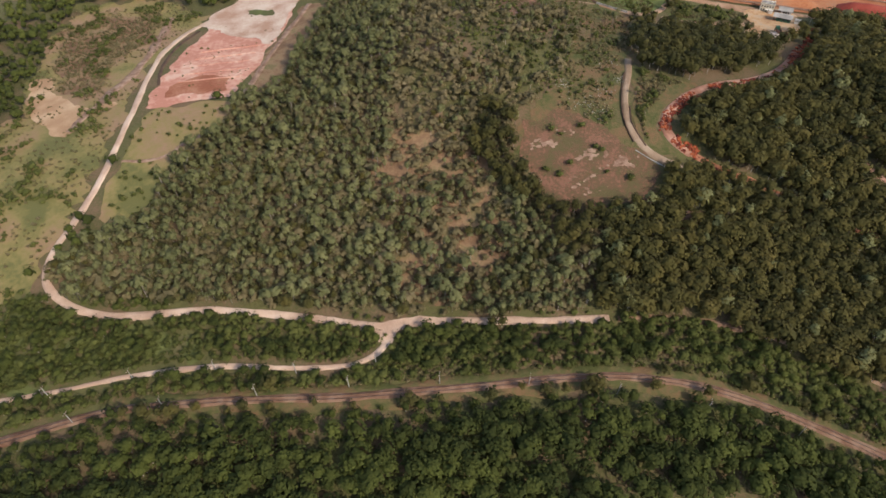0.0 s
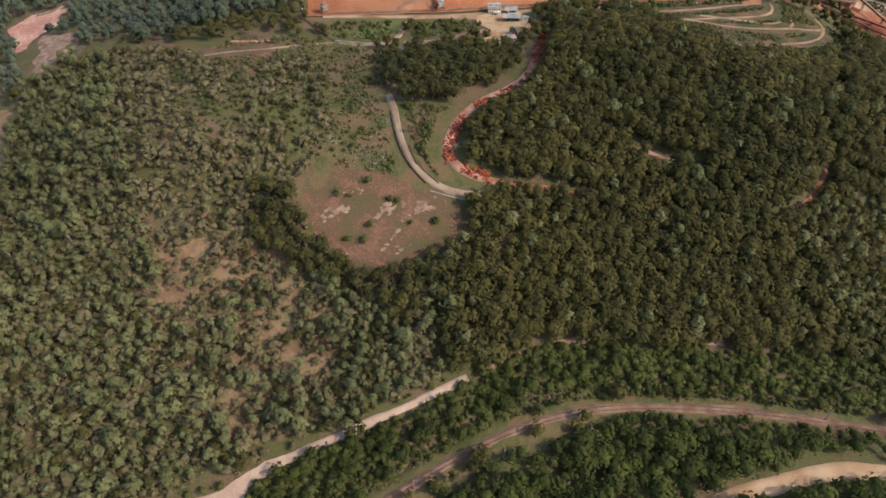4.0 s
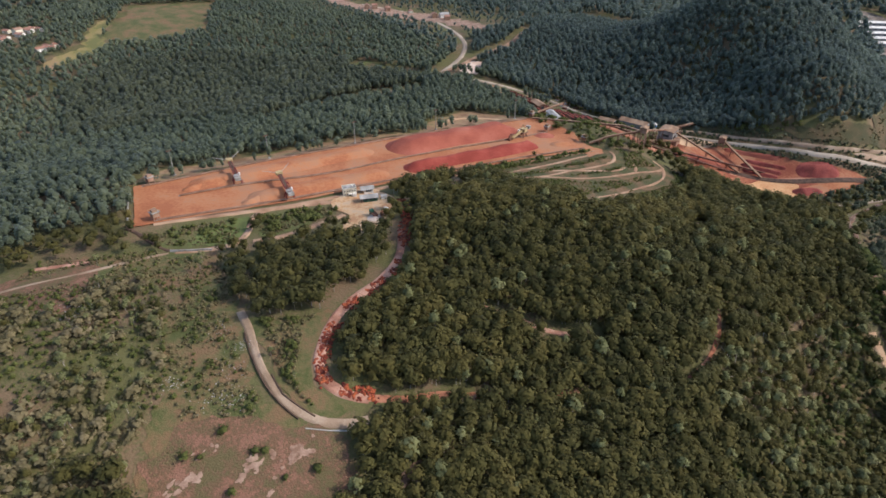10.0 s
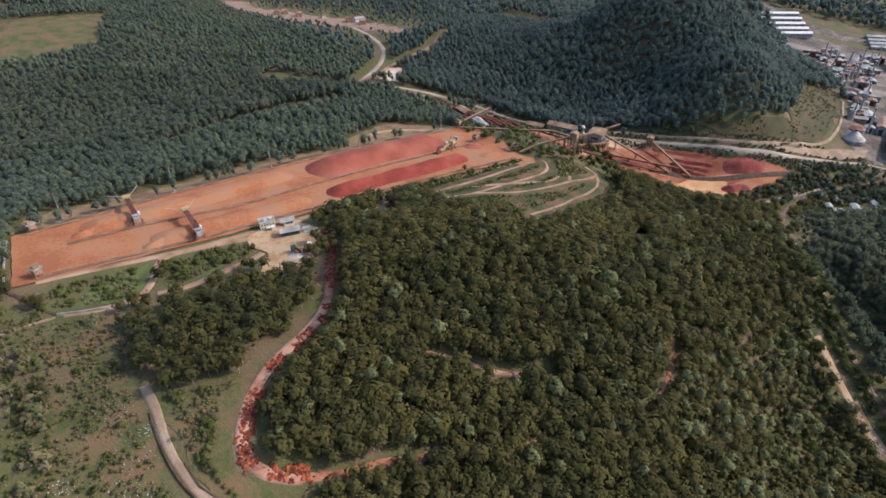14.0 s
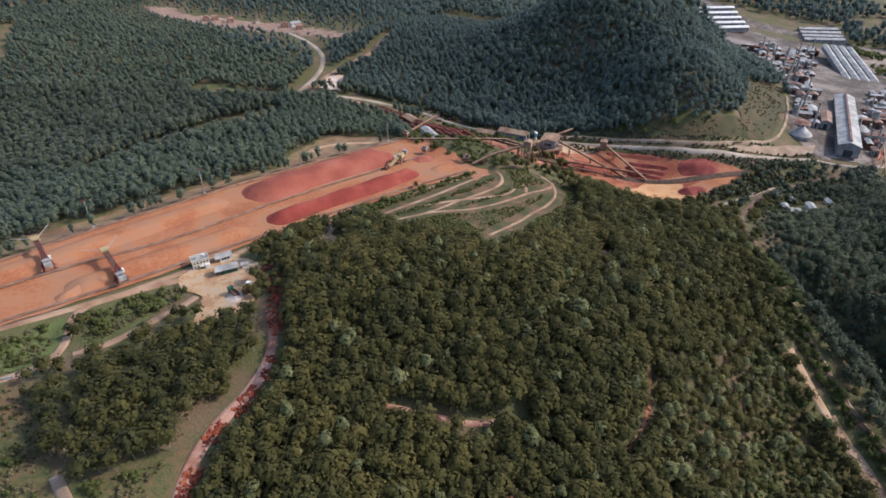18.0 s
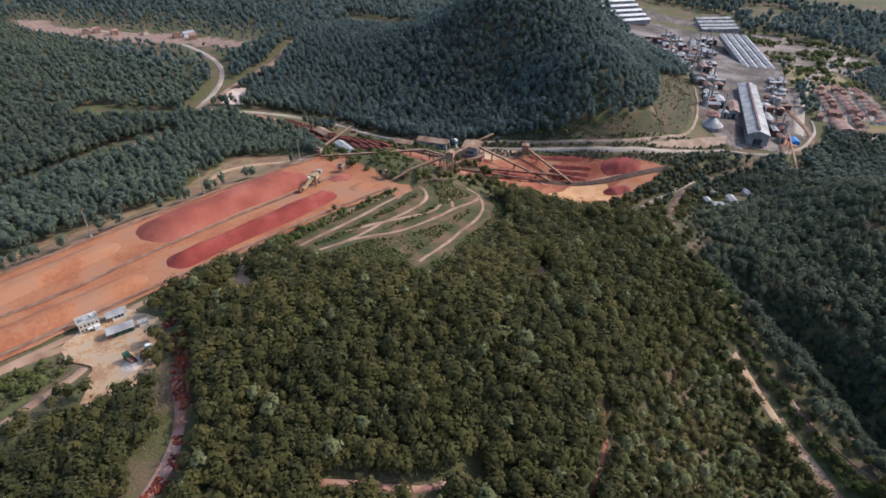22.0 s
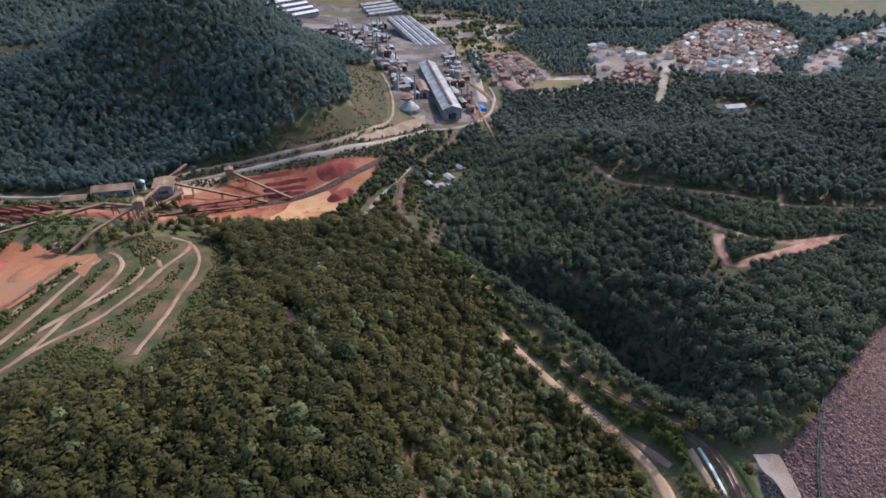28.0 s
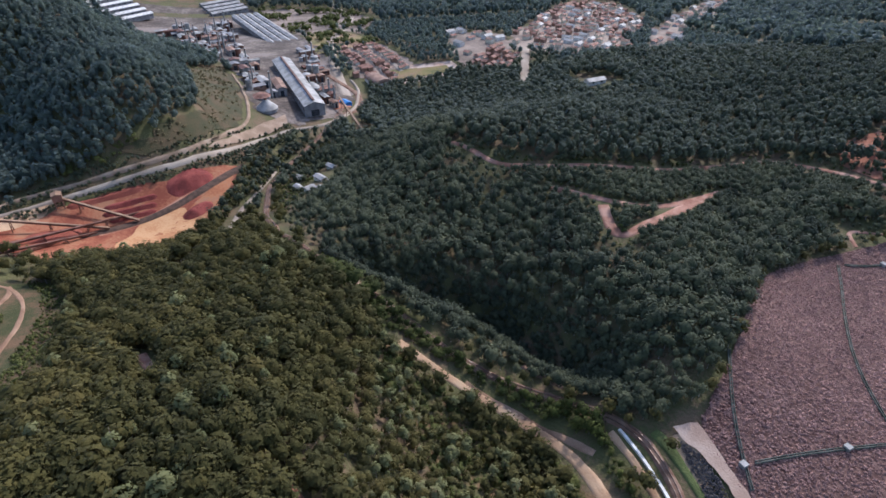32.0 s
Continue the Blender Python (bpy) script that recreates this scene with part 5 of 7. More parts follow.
wood("valley_fill_wood", "pine", fill, "mid", "dark trees between the lower yard and the railway", 0.85, seed=80, size=np.minimum(beside(fill, RAIL, 4, 26, 0.35), beside(fill, [(405, 212), (453, 196), (499, 189), (519, 180), (560, 165)], 4, 20, 0.4)))
side = (outer | (hill & inside(ROADSIDE, far_xy[:, 0], far_xy[:, 1]))) & (far_xy[:, 0] < 760) & (far_xy[:, 1] > -120)
wood("valley_side_wood", "dark", far_xy[side], "far", "dark green wood along the valley road", 0.8, seed=58)
back_south = scatter(-260, 165, -70, 26, 6.0, 59)
wood("south_back_forest", "broad", back_south, "far", "broadleaf forest stretching away south", 1.1, seed=59)
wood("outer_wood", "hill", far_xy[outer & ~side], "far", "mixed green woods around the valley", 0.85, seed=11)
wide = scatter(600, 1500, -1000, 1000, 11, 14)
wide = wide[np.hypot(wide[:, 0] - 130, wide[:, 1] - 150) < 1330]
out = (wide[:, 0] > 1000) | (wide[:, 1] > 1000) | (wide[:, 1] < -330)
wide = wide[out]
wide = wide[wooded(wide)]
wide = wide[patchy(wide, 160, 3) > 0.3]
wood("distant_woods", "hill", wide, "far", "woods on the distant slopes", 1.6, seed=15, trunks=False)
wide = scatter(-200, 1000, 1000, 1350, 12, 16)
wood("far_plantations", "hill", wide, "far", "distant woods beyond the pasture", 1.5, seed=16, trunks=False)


# ---- single trees and bushes ----
def tree_mesh(kind, k, which):
    v, f, *face = SHAPES[kind, "near"][k][which]
    me = bpy.data.meshes.new("crown" if which == 0 else "trunk")
    me.from_pydata(v.tolist(), [], f.tolist())
    me.materials.append(KINDS[kind]["mat"] if which == 0 else M_BARK)
    me.attributes.new("tint", "FLOAT", "POINT").data.foreach_set("value", np.full(len(v), 0.25 + 0.08 * k, np.float32))
    if face:
        me.polygons.foreach_set("use_smooth", [True] * len(me.polygons))
        me.attributes.new("custom_normal", "FLOAT_VECTOR", "POINT").data.foreach_set("vector", face[0].astype(np.float32).ravel())
    return me


def tree_kit(kind):
    return [(tree_mesh(kind, k, 0), tree_mesh(kind, k, 1)) for k in range(7)]


KITS = {k: tree_kit(k) for k in ("pine", "broad", "euca", "bush")}


def single_tree(kind, x, y, high, label, rng, group=""):
    root = new("tree" if kind != "bush" else "bush")
    root.location = (x, y, ground_at(x, y) - 0.05)
    root.rotation_euler = (0, 0, rng.uniform(0, 6.28))
    root.scale = (high * rng.uniform(0.9, 1.2), high * rng.uniform(0.9, 1.2), high)
    crown, trunk = KITS[kind][int(rng.integers(0, 7))]
    for nm, me in (("crown", crown), ("trunk", trunk)):
        o = new(nm, me)
        o.parent = root
    return tagged(root, label, "tree" if kind != "bush" else "bush", group)


TR = np.random.default_rng(21)
for x, y in stand([(212, 342), (222, 355), (238, 354), (264, 343), (254, 336), (230, 338)], 5.0, 24):
    single_tree("pine", x, y, TR.uniform(9, 12), "leafy dark tree beside the ore yard", TR, "trees by the yard sheds")
for x, y in stand(CLUMP, 4.7, 22):
    single_tree("pine", x, y, TR.uniform(9.5, 13), "tall dark-crowned tree in a close stand", TR, "stand beside the gully")
shrub_t, shrub_b = split(shrub, 3, 0.2)
shrub_n = shrub_t[(shrub_t[:, 0] > -120) & (shrub_t[:, 0] < 130)][:110]
done = {tuple(p) for p in shrub_n}
for x, y in shrub_n:
    single_tree("broad", x, y, TR.uniform(4.5, 8), "leafy green tree on the railway verge", TR, "trees along the railway")
shrub_rest = np.array([p for p in shrub_t if tuple(p) not in done])
wood("verge_trees", "broad", shrub_rest, "near", "leafy trees and shrubs along the tracks", 0.5, seed=17)
wood("verge_shrubs", "bush", shrub_b, "near", "low green shrubs along the tracks", 1.1, seed=18, trunks=False)
for x, y, h in ((97, 332, 8), (62, 366, 7), (43, 368, 4), (94, 258, 5), (96, 244, 4.5), (60, 345, 7), (72, 340, 6), (50, 330, 6), (101, 340, 7), (20, 149, 9), (24, 152, 8)):
    single_tree("euca", x, y, h, "grey-green tree standing alone in the meadow", TR, "lone meadow trees")
for x, y in ((52, 241), (56, 238), (74, 227), (54, 217), (59, 222), (75, 216), (85, 212), (66, 241), (71, 229), (73, 267), (83, 277), (67, 261), (77, 243), (70, 200), (75, 199), (48, 220), (80, 300), (84, 315), (90, 325), (76, 285)):
    single_tree("bush", x, y, TR.uniform(2.2, 3.6), "round green bush casting shade on dry grass", TR, "meadow bushes")
for x, y, h in ((20, 146.5, 7.5), (24, 146, 8.5), (27, 152.5, 6.5)):
    single_tree("pine", x, y, h, "dark tree leaning over the dirt road", TR, "roadside trees")


def bushes(name, poly, gap, thin, scale, seed, label, kind="bush", clump=0.42, size=9):
    p = np.array(poly, float)
    xy = scatter(p[:, 0].min(), p[:, 0].max(), p[:, 1].min(), p[:, 1].max(), gap, seed)
    xy = xy[inside(poly, xy[:, 0], xy[:, 1])]
    for line, off in WAYS:
        xy = xy[away(line, xy[:, 0], xy[:, 1]) > off + 1.2]
    xy = xy[np.random.default_rng(seed).random(len(xy)) > thin]
    xy = xy[patchy(xy, size, seed) > clump]
    wood(name, kind, xy, "mid", label, scale, seed=seed, trunks=False)


bushes("meadow_weeds", MEADOW_UPPER, 1.7, 0.2, 0.36, 52, "grey-brown weeds all over the meadow", "scrub", 0.36)
bushes("clearing_weeds", BROWN_PATCH, 1.5, 0.3, 0.12, 67, "short dry weeds on the brown clearing", "scrub", 0.4)
bushes("wood_edge_shrubs", WOOD_EDGE, 2.6, 0.25, 0.7, 87, "green shrubs thinning out into the meadow", clump=0.3)
bushes("meadow_shrubs", MEADOW_UPPER, 2.9, 0.3, 0.55, 31, "small grey-green shrubs dotted over the meadow")
bushes("between_weeds", BETWEEN, 1.5, 0.1, 0.4, 53, "brownish weeds between path and gully", "scrub", 0.3)
bushes("path_shrubs", BETWEEN, 2.0, 0.0, 0.75, 32, "green shrubs between path and gully")
bushes("verge_weeds", GREEN_A, 1.5, 0.1, 0.34, 81, "olive weeds below the ore yard", "scrub", 0.34)
bushes("bank_weeds", GREEN_B, 1.5, 0.1, 0.36, 82, "olive weeds on the green bank", "scrub", 0.3)
bushes("verge_bushes", GREEN_A, 2.2, 0.35, 0.8, 33, "dense green shrubs below the ore yard")
bushes("bank_bushes", GREEN_B, 2.2, 0.05, 0.95, 34, "dense dark shrubs on the green bank")
bushes("slope_shrubs", SLOPE, 1.8, 0.05, 0.5, 35, "low shrubs on the terraced slope", clump=0.36, size=14)
bushes("slope_weeds", SLOPE, 1.5, 0.1, 0.26, 51, "tiny green weeds over the terraced slope", "bush", 0.25)
bushes("yard_hedge", [(285, 348), (330, 340), (392, 325), (394, 318), (330, 333), (285, 338)], 2.6, 0.0, 1.0, 36, "band of shrubs along the ore yard")
bushes("grassland_shrubs", WEST_MEADOW, 3.0, 0.1, 0.9, 37, "clumps of bushes in yellowish grass", clump=0.58, size=16)
bushes("thicket", THICKET, 2.0, 0.1, 0.45, 45, "low brown thicket beside the gravel clearing", "scrub", 0.3)
bushes("planted_rows", [(-156, 332), (-130, 345), (-109, 332), (-114, 298), (-126, 298), (-150, 318)], 3.2, 0.1, 0.22, 46, "small plants in rows on red earth", clump=0.2)
bushes("wedge_shrubs", WEDGE, 4.0, 0.4, 0.8, 38, "bushes in the grass beside the wood")
bushes("site_weeds", RED_SITE, 6.0, 0.7, 0.4, 39, "small weeds on the bare site")
bushes("field_shrubs", HILL_FIELD, 2.8, 0.2, 0.6, 40, "dry olive shrubs scattered on the hillside field", "scrub", 0.45, 16)
bushes("siding_shrubs", [(392, 322), (404, 403), (425, 440), (470, 470), (500, 450), (500, 400), (480, 340), (430, 290)], 4.0, 0.2, 1.3, 41, "green shrubs between the sidings and conveyors")
bushes("roadside_shrubs", [(440, 540), (500, 450), (500, 400), (520, 400), (525, 470), (480, 530)], 4.0, 0.3, 1.2, 42, "green shrubs along the main road")
for nm, track, seed in (("high_track_scrub", TRACK_HIGH, 48), ("low_track_scrub", TRACK_LOW, 49), ("spur_scrub", TRACK_SPUR, 50)):
    q = spaced(track, 2.0)
    q = np.concatenate([q + np.random.default_rng(seed + s).normal(0, 1, q.shape) * 4.5 for s in (0, 10, 20)])
    for line in (TRACK_HIGH, TRACK_LOW, TRACK_SPUR):
        q = q[away(line, q[:, 0], q[:, 1]) > 3.4]
    wood(nm, "bush", q, "mid", "low shrubs edging the dirt track", 0.7, seed=seed, trunks=False)
bushes("flats_trees", FLATS_A, 7.0, 0.3, 2.4, 54, "scattered trees and bushes on open flats", clump=0.45, size=30)
bushes("far_flats_trees", FLATS_B, 8.0, 0.3, 2.8, 55, "scattered trees on hazy far flats", clump=0.5, size=40)
bank_xy = scatter(505, 636, 150, 325, 2.0, 85)
bank_xy = bank_xy[(away(MAIN_ROAD, bank_xy[:, 0], bank_xy[:, 1]) > 2.4) & (away(MAIN_ROAD, bank_xy[:, 0], bank_xy[:, 1]) < 13) & (away(BANK_ROAD, bank_xy[:, 0], bank_xy[:, 1]) > 1.9)]
bank_xy = bank_xy[~inside(YARD_TWO, bank_xy[:, 0], bank_xy[:, 1]) & ~inside(STONE_BANK, bank_xy[:, 0], bank_xy[:, 1]) & ~inside(HILL_FIELD, bank_xy[:, 0], bank_xy[:, 1])]
wood("roadbank_shrubs", "dark", bank_xy, "mid", "low dark shrubs on the banks of the main road", 0.3, seed=85, trunks=False)
bushes("bank_shrubs", [(537, 300), (541, 276), (547, 258), (560, 244), (556, 264), (550, 300)], 3.4, 0.1, 1.2, 56, "dark shrubs below the hill wood", clump=0.2)
verge = [(x, y + 4) for x, y in RAIL[2:15]] + [(x, y + 13) for x, y in RAIL[2:15]][::-1]
bushes("rail_weeds", verge, 1.4, 0.1, 0.34, 71, "olive weeds along the railway", "scrub", 0.3)
bushes("rail_bushes", verge, 1.7, 0.1, 0.5, 72, "dark green bushes along the railway", clump=0.4)
bushes("pasture_weeds", WEST_MEADOW, 2.9, 0.2, 0.36, 73, "tufts of dry grass over the meadow", "scrub", 0.46, 24)
bushes("valley_scrub", [(436, 168), (480, 160), (560, 130), (600, 112), (606, 140), (566, 181), (520, 196), (452, 225), (440, 190)], 2.4, 0.1, 0.7, 83, "dark green scrub along the valley railway", clump=0.28)
bushes("bend_weeds", BEND, 1.6, 0.1, 0.6, 69, "low bright green weeds inside the bend", clump=0.25)
bushes("glade_weeds", GLADE, 2.3, 0.1, 0.7, 63, "low shrubs through the grassy glade", clump=0.3)
# ---- builders ----
def part(name, bm, mat, parent, label=""):
    """Links a bmesh as one mesh object under a thing or a part."""
    me = bpy.data.meshes.new(name)
    bm.normal_update()
    bm.to_mesh(me)
    bm.free()
    me.materials.append(mat)
    o = new(name, me)
    o.parent = parent
    if label:
        o["label"] = label
    return o


def box(bm, x0, y0, z0, x1, y1, z1):
    v = [bm.verts.new((x, y, z)) for z in (z0, z1) for x, y in ((x0, y0), (x1, y0), (x1, y1), (x0, y1))]
    for q in ((3, 2, 1, 0), (4, 5, 6, 7), (0, 1, 5, 4), (1, 2, 6, 5), (2, 3, 7, 6), (3, 0, 4, 7)):
        bm.faces.new([v[i] for i in q])


def boxes(*bs):
    bm = bmesh.new()
    for b in bs:
        box(bm, *b)
    return bm


def beam(bm, a, b, w, h=None):
    """A square bar from a to b."""
    a, b = Vector(a), Vector(b)
    h = h or w
    d = (b - a).normalized()
    side = d.cross(Vector((0, 0, 1)))
    side = side.normalized() if side.length > 1e-4 else Vector((1, 0, 0))
    up = side.cross(d).normalized()
    v = []
    for p in (a, b):
        for s, u in ((-1, -1), (1, -1), (1, 1), (-1, 1)):
            v.append(bm.verts.new(p + side * s * w / 2 + up * u * h / 2))
    for q in ((3, 2, 1, 0), (4, 5, 6, 7), (0, 1, 5, 4), (1, 2, 6, 5), (2, 3, 7, 6), (3, 0, 4, 7)):
        bm.faces.new([v[i] for i in q])


def beams(*bs):
    bm = bmesh.new()
    for b in bs:
        beam(bm, *b)
    return bm


def drum(r0, r1, z0, z1, sides=16, at=(0, 0)):
    bm = bmesh.new()
    rings = []
    for r, z in ((r0, z0), (r1, z1)):
        rings.append([bm.verts.new((at[0] + r * math.cos(2 * math.pi * k / sides), at[1] + r * math.sin(2 * math.pi * k / sides), z)) for k in range(sides)])
    for k in range(sides):
        n = (k + 1) % sides
        bm.faces.new((rings[0][k], rings[0][n], rings[1][n], rings[1][k]))
    bm.faces.new(rings[1])
    bm.faces.new(rings[0][::-1])
    return bm


def prism(x0, x1, y0, y1, z0, z1, over=0.4, thick=0.2):
    """Two roof slopes over a rectangle, the ridge along x."""
    bm = bmesh.new()
    m = (y0 + y1) / 2
    for ya, s in ((y0, -1), (y1, 1)):
        low = ya + s * over
        zl = z0 - over * (z1 - z0) / ((y1 - y0) / 2)
        v = [bm.verts.new(p) for p in ((x0 - over, low, zl), (x1 + over, low, zl), (x1 + over, m, z1), (x0 - over, m, z1), (x0 - over, low, zl + thick), (x1 + over, low, zl + thick), (x1 + over, m, z1 + thick), (x0 - over, m, z1 + thick))]
        for q in ((0, 1, 2, 3), (7, 6, 5, 4), (4, 5, 1, 0), (5, 6, 2, 1), (6, 7, 3, 2), (7, 4, 0, 3)):
            bm.faces.new([v[i] for i in q])
    return bm


def gabled(x0, x1, y0, y1, h, ridge):
    """Walls with gable ends, the ridge along x."""
    bm = bmesh.new()
    m = (y0 + y1) / 2
    lo = [bm.verts.new(p) for p in ((x0, y0, -1), (x1, y0, -1), (x1, y1, -1), (x0, y1, -1))]
    hi = [bm.verts.new(p) for p in ((x0, y0, h), (x1, y0, h), (x1, y1, h), (x0, y1, h))]
    g = [bm.verts.new((x0, m, ridge)), bm.verts.new((x1, m, ridge))]
    bm.faces.new((lo[0], lo[1], hi[1], hi[0]))
    bm.faces.new((lo[2], lo[3], hi[3], hi[2]))
    bm.faces.new((lo[1], lo[2], hi[2], g[1], hi[1]))
    bm.faces.new((lo[3], lo[0], hi[0], g[0], hi[3]))
    return bm


def root(name, x, y, turn, label, category, group="", dz=0.0):
    o = new(name)
    o.location = (x, y, ground_at(x, y) + dz)
    o.rotation_euler = (0, 0, radians(turn))
    return tagged(o, label, category, group)


# ---- ore yard ----
def heap(name, a, b, width, high, mat, label, seed=1, flat=0.15, group="ore heaps"):
    """A long heap of loose ore with rounded ends and a worn crest."""
    rng = np.random.default_rng(seed)
    a, b = np.array(a, float), np.array(b, float)
    d = b - a
    length = np.linalg.norm(d)
    d /= length
    n = np.array([-d[1], d[0]])
    nl, nw = int(length / 2.0) + 3, 15
    verts, faces = [], []
    for i in range(nl):
        s = i / (nl - 1)
        e = min(1.0, min(s, 1 - s) * length / (width * 0.5))
        wd = width * math.sqrt(max(0.0, 1 - (1 - e) ** 2)) * (0.95 + 0.08 * math.sin(s * 9 + seed))
        for j in range(nw):
            u = j / (nw - 1) * 2 - 1
            p = a + d * s * length + n * u * wd / 2
            hh = high * e * min(1.0, (1 - abs(u)) / (1 - flat)) * (0.93 + 0.07 * math.sin(s * 23 + seed * 2)) + rng.normal(0, 0.1) * (abs(u) < 0.95)
            verts.append((p[0], p[1], ground_at(p[0], p[1]) + 0.55 + max(0, hh)))
    for i in range(nl - 1):
        for j in range(nw - 1):
            k = i * nw + j
            faces.append((k, k + nw, k + nw + 1, k + 1))
    return tagged(mesh_object(name, verts, faces, [mat]), label, "ore heap", group)


heap("ore_stockpile", (258, 405), (372, 391), 30, 7.0, M_REDORE, "long smooth stockpile of pinkish red ore", 1, 0.3)
heap("ore_stockpile", (246, 371), (358, 356), 17, 5.0, M_MIDORE, "long stockpile of dark red ore", 2)
heap("ore_stockpile", (126, 420), (250, 411), 20, 2.6, M_ORANGE, "low worn heap of orange ore", 3, 0.3)
heap("ore_stockpile", (146, 386), (236, 374), 17, 2.4, M_ORANGE, "low worn heap of orange ore", 4, 0.3)
heap("ore_stockpile", (120, 414), (136, 417), 8, 1.8, M_ORANGE, "small steep heap of reddish ore", 5)
heap("ore_stockpile", (140, 380), (156, 384), 8, 1.8, M_ORANGE, "small steep heap of reddish ore", 6)
heap("ore_stockpile", (372, 372), (386, 362), 14, 2.0, M_REDORE, "spread remains of red ore", 7)
heap("ore_stockpile", (366, 350), (384, 345), 12, 1.6, M_ORANGE, "spread remains of orange ore", 8)


def sweep(pts, wide, high, lift):
    """One bar that follows a line of points."""
    bm = bmesh.new()
    rings = []
    for k, p in enumerate(pts):
        d = (pts[min(k + 1, len(pts) - 1)] - pts[max(k - 1, 0)]).normalized()
        side = Vector((-d.y, d.x, 0)).normalized() * wide / 2
        rings.append([bm.verts.new(p + side * s + Vector((0, 0, lift + u * high / 2))) for s, u in ((-1, -1), (1, -1), (1, 1), (-1, 1))])
    for u, v in zip(rings[:-1], rings[1:]):
        for i in range(4):
            bm.faces.new((u[i], v[i], v[(i + 1) % 4], u[(i + 1) % 4]))
    bm.faces.new(rings[0])
    bm.faces.new(rings[-1][::-1])
    return bm


def conveyor_line(pts, label):
    """A long low belt conveyor on short legs."""
    top = new("belt_conveyor")
    x0, y0 = pts[0]
    top.location = (x0, y0, ground_at(x0, y0))
    tagged(top, label, "conveyor", "yard conveyors")
    q = spaced(pts, 6.0)
    z = land(q[:, 0], q[:, 1]) + 0.6
    loc = [Vector((x - x0, y - y0, zz - top.location.z)) for (x, y), zz in zip(q, z)]
    f, b = sweep(loc, 1.7, 0.4, 0.5), sweep(loc, 1.1, 0.14, 0.78)
    for p in loc[::4]:
        part("support", beams((p + Vector((0, 0, -0.5)), p + Vector((0, 0, 0.35)), 1.5, 0.5)), M_CONCRETE, top)
    part("frame", f, M_BROWNPAINT, top)
    part("belt", b, M_BALLAST, top, "dusty rubber belt")
    return top


conveyor_line([(100, 433), (185, 431), (260, 424), (330, 415), (402, 401)], "long rusty belt conveyor along the yard's edge")
conveyor_line([(112, 410), (151, 406), (203, 391), (253, 389), (300, 383), (354, 374), (392, 370)], "long rusty belt conveyor down the yard's middle")
conveyor_line([(92, 388), (160, 373), (230, 362), (272, 354), (330, 344), (388, 330)], "long rusty belt conveyor beside the dirt track")


def stacker(x, y, turn, reach, label):
    """A travelling stacker: a portal on rails, a mast, a long sloping boom, stays and a counter-arm."""
    s = root("ore_stacker", x, y, turn, label, "stacker", "stackers in the ore yard", 0.6)
    part("portal", beams(((-3, -2.4, 0.2), (-2, -1.4, 5), 0.7), ((3, -2.4, 0.2), (2, -1.4, 5), 0.7), ((-3, 2.4, 0.2), (-2, 1.4, 5), 0.7), ((3, 2.4, 0.2), (2, 1.4, 5), 0.7), ((-2.4, -1.6, 5), (2.4, -1.6, 5), 0.8), ((-2.4, 1.6, 5), (2.4, 1.6, 5), 0.8)), M_MACHRED, s)
    for k, (dx, dy) in enumerate(((-3, -2.4), (3, -2.4), (-3, 2.4), (3, 2.4))):
        part("bogie", boxes((dx - 1.3, dy - 0.4, -0.2, dx + 1.3, dy + 0.4, 0.7)), M_STEEL, s)
    part("machine_house", boxes((-1.9, -2.6, 5.4, 1.9, 0.2, 7.4), (-2.1, -2.8, 7.4, 2.1, 0.4, 7.6)), M_TIN, s, "grey machine house")
    part("cab", boxes((1.4, 1.0, 5.4, 3.0, 2.8, 7.6)), M_WHITE, s)
    boom = bmesh.new()
    for sx in (-1.2, 1.2):
        beam(boom, (sx, 0, 5.8), (sx, reach, 8.6), 0.5, 1.3)
    n = int(reach / 2.2)
    for k in range(n):
        u, w = k / n, (k + 1) / n
        beam(boom, (-1.2, reach * u, 5.8 + 2.8 * u), (1.2, reach * w, 5.8 + 2.8 * w), 0.3)
    part("boom", boom, M_MACHRED, s, "dark red lattice boom")
    part("boom_belt", beams(((0, 0, 6.3), (0, reach, 9.1), 1.7, 0.2)), M_DARKSOIL, s)
    part("head", boxes((-2.2, reach - 1.5, 7.6, 2.2, reach + 2.2, 10.4)), M_MACHYEL, s, "ochre head frame")
    part("arm", beams(((-1.5, reach + 0.5, 9.5), (-11, reach + 4, 11.8), 0.3)), M_CONCRETE, s)
    part("arm", beams(((1.5, reach + 0.5, 9.5), (9, reach + 6, 13.2), 0.28)), M_CONCRETE, s)
    part("mast", beams(((-1.6, -1, 8.2), (0, 0, 14), 0.4), ((1.6, -1, 8.2), (0, 0, 14), 0.4)), M_MACHRED, s)
    part("stay", beams(((0, 0, 14), (0, reach * 0.8, 8.4), 0.16)), M_STEEL, s)
    part("counterweight", boxes((-2, -7.5, 5.6, 2, -5, 8)), M_CONCRETE, s)
    part("counter_beam", beams(((0, -0.5, 6.4), (0, -6, 6.8), 1.2, 0.9)), M_MACHRED, s)
    return s


stacker(151, 409, -14, 24, "dark red stacker with a sloping boom in the yard").scale = (0.82, 0.82, 0.74)
stacker(166, 374, -14, 25, "dark red stacker with a grey machine house").scale = (0.82, 0.82, 0.74)


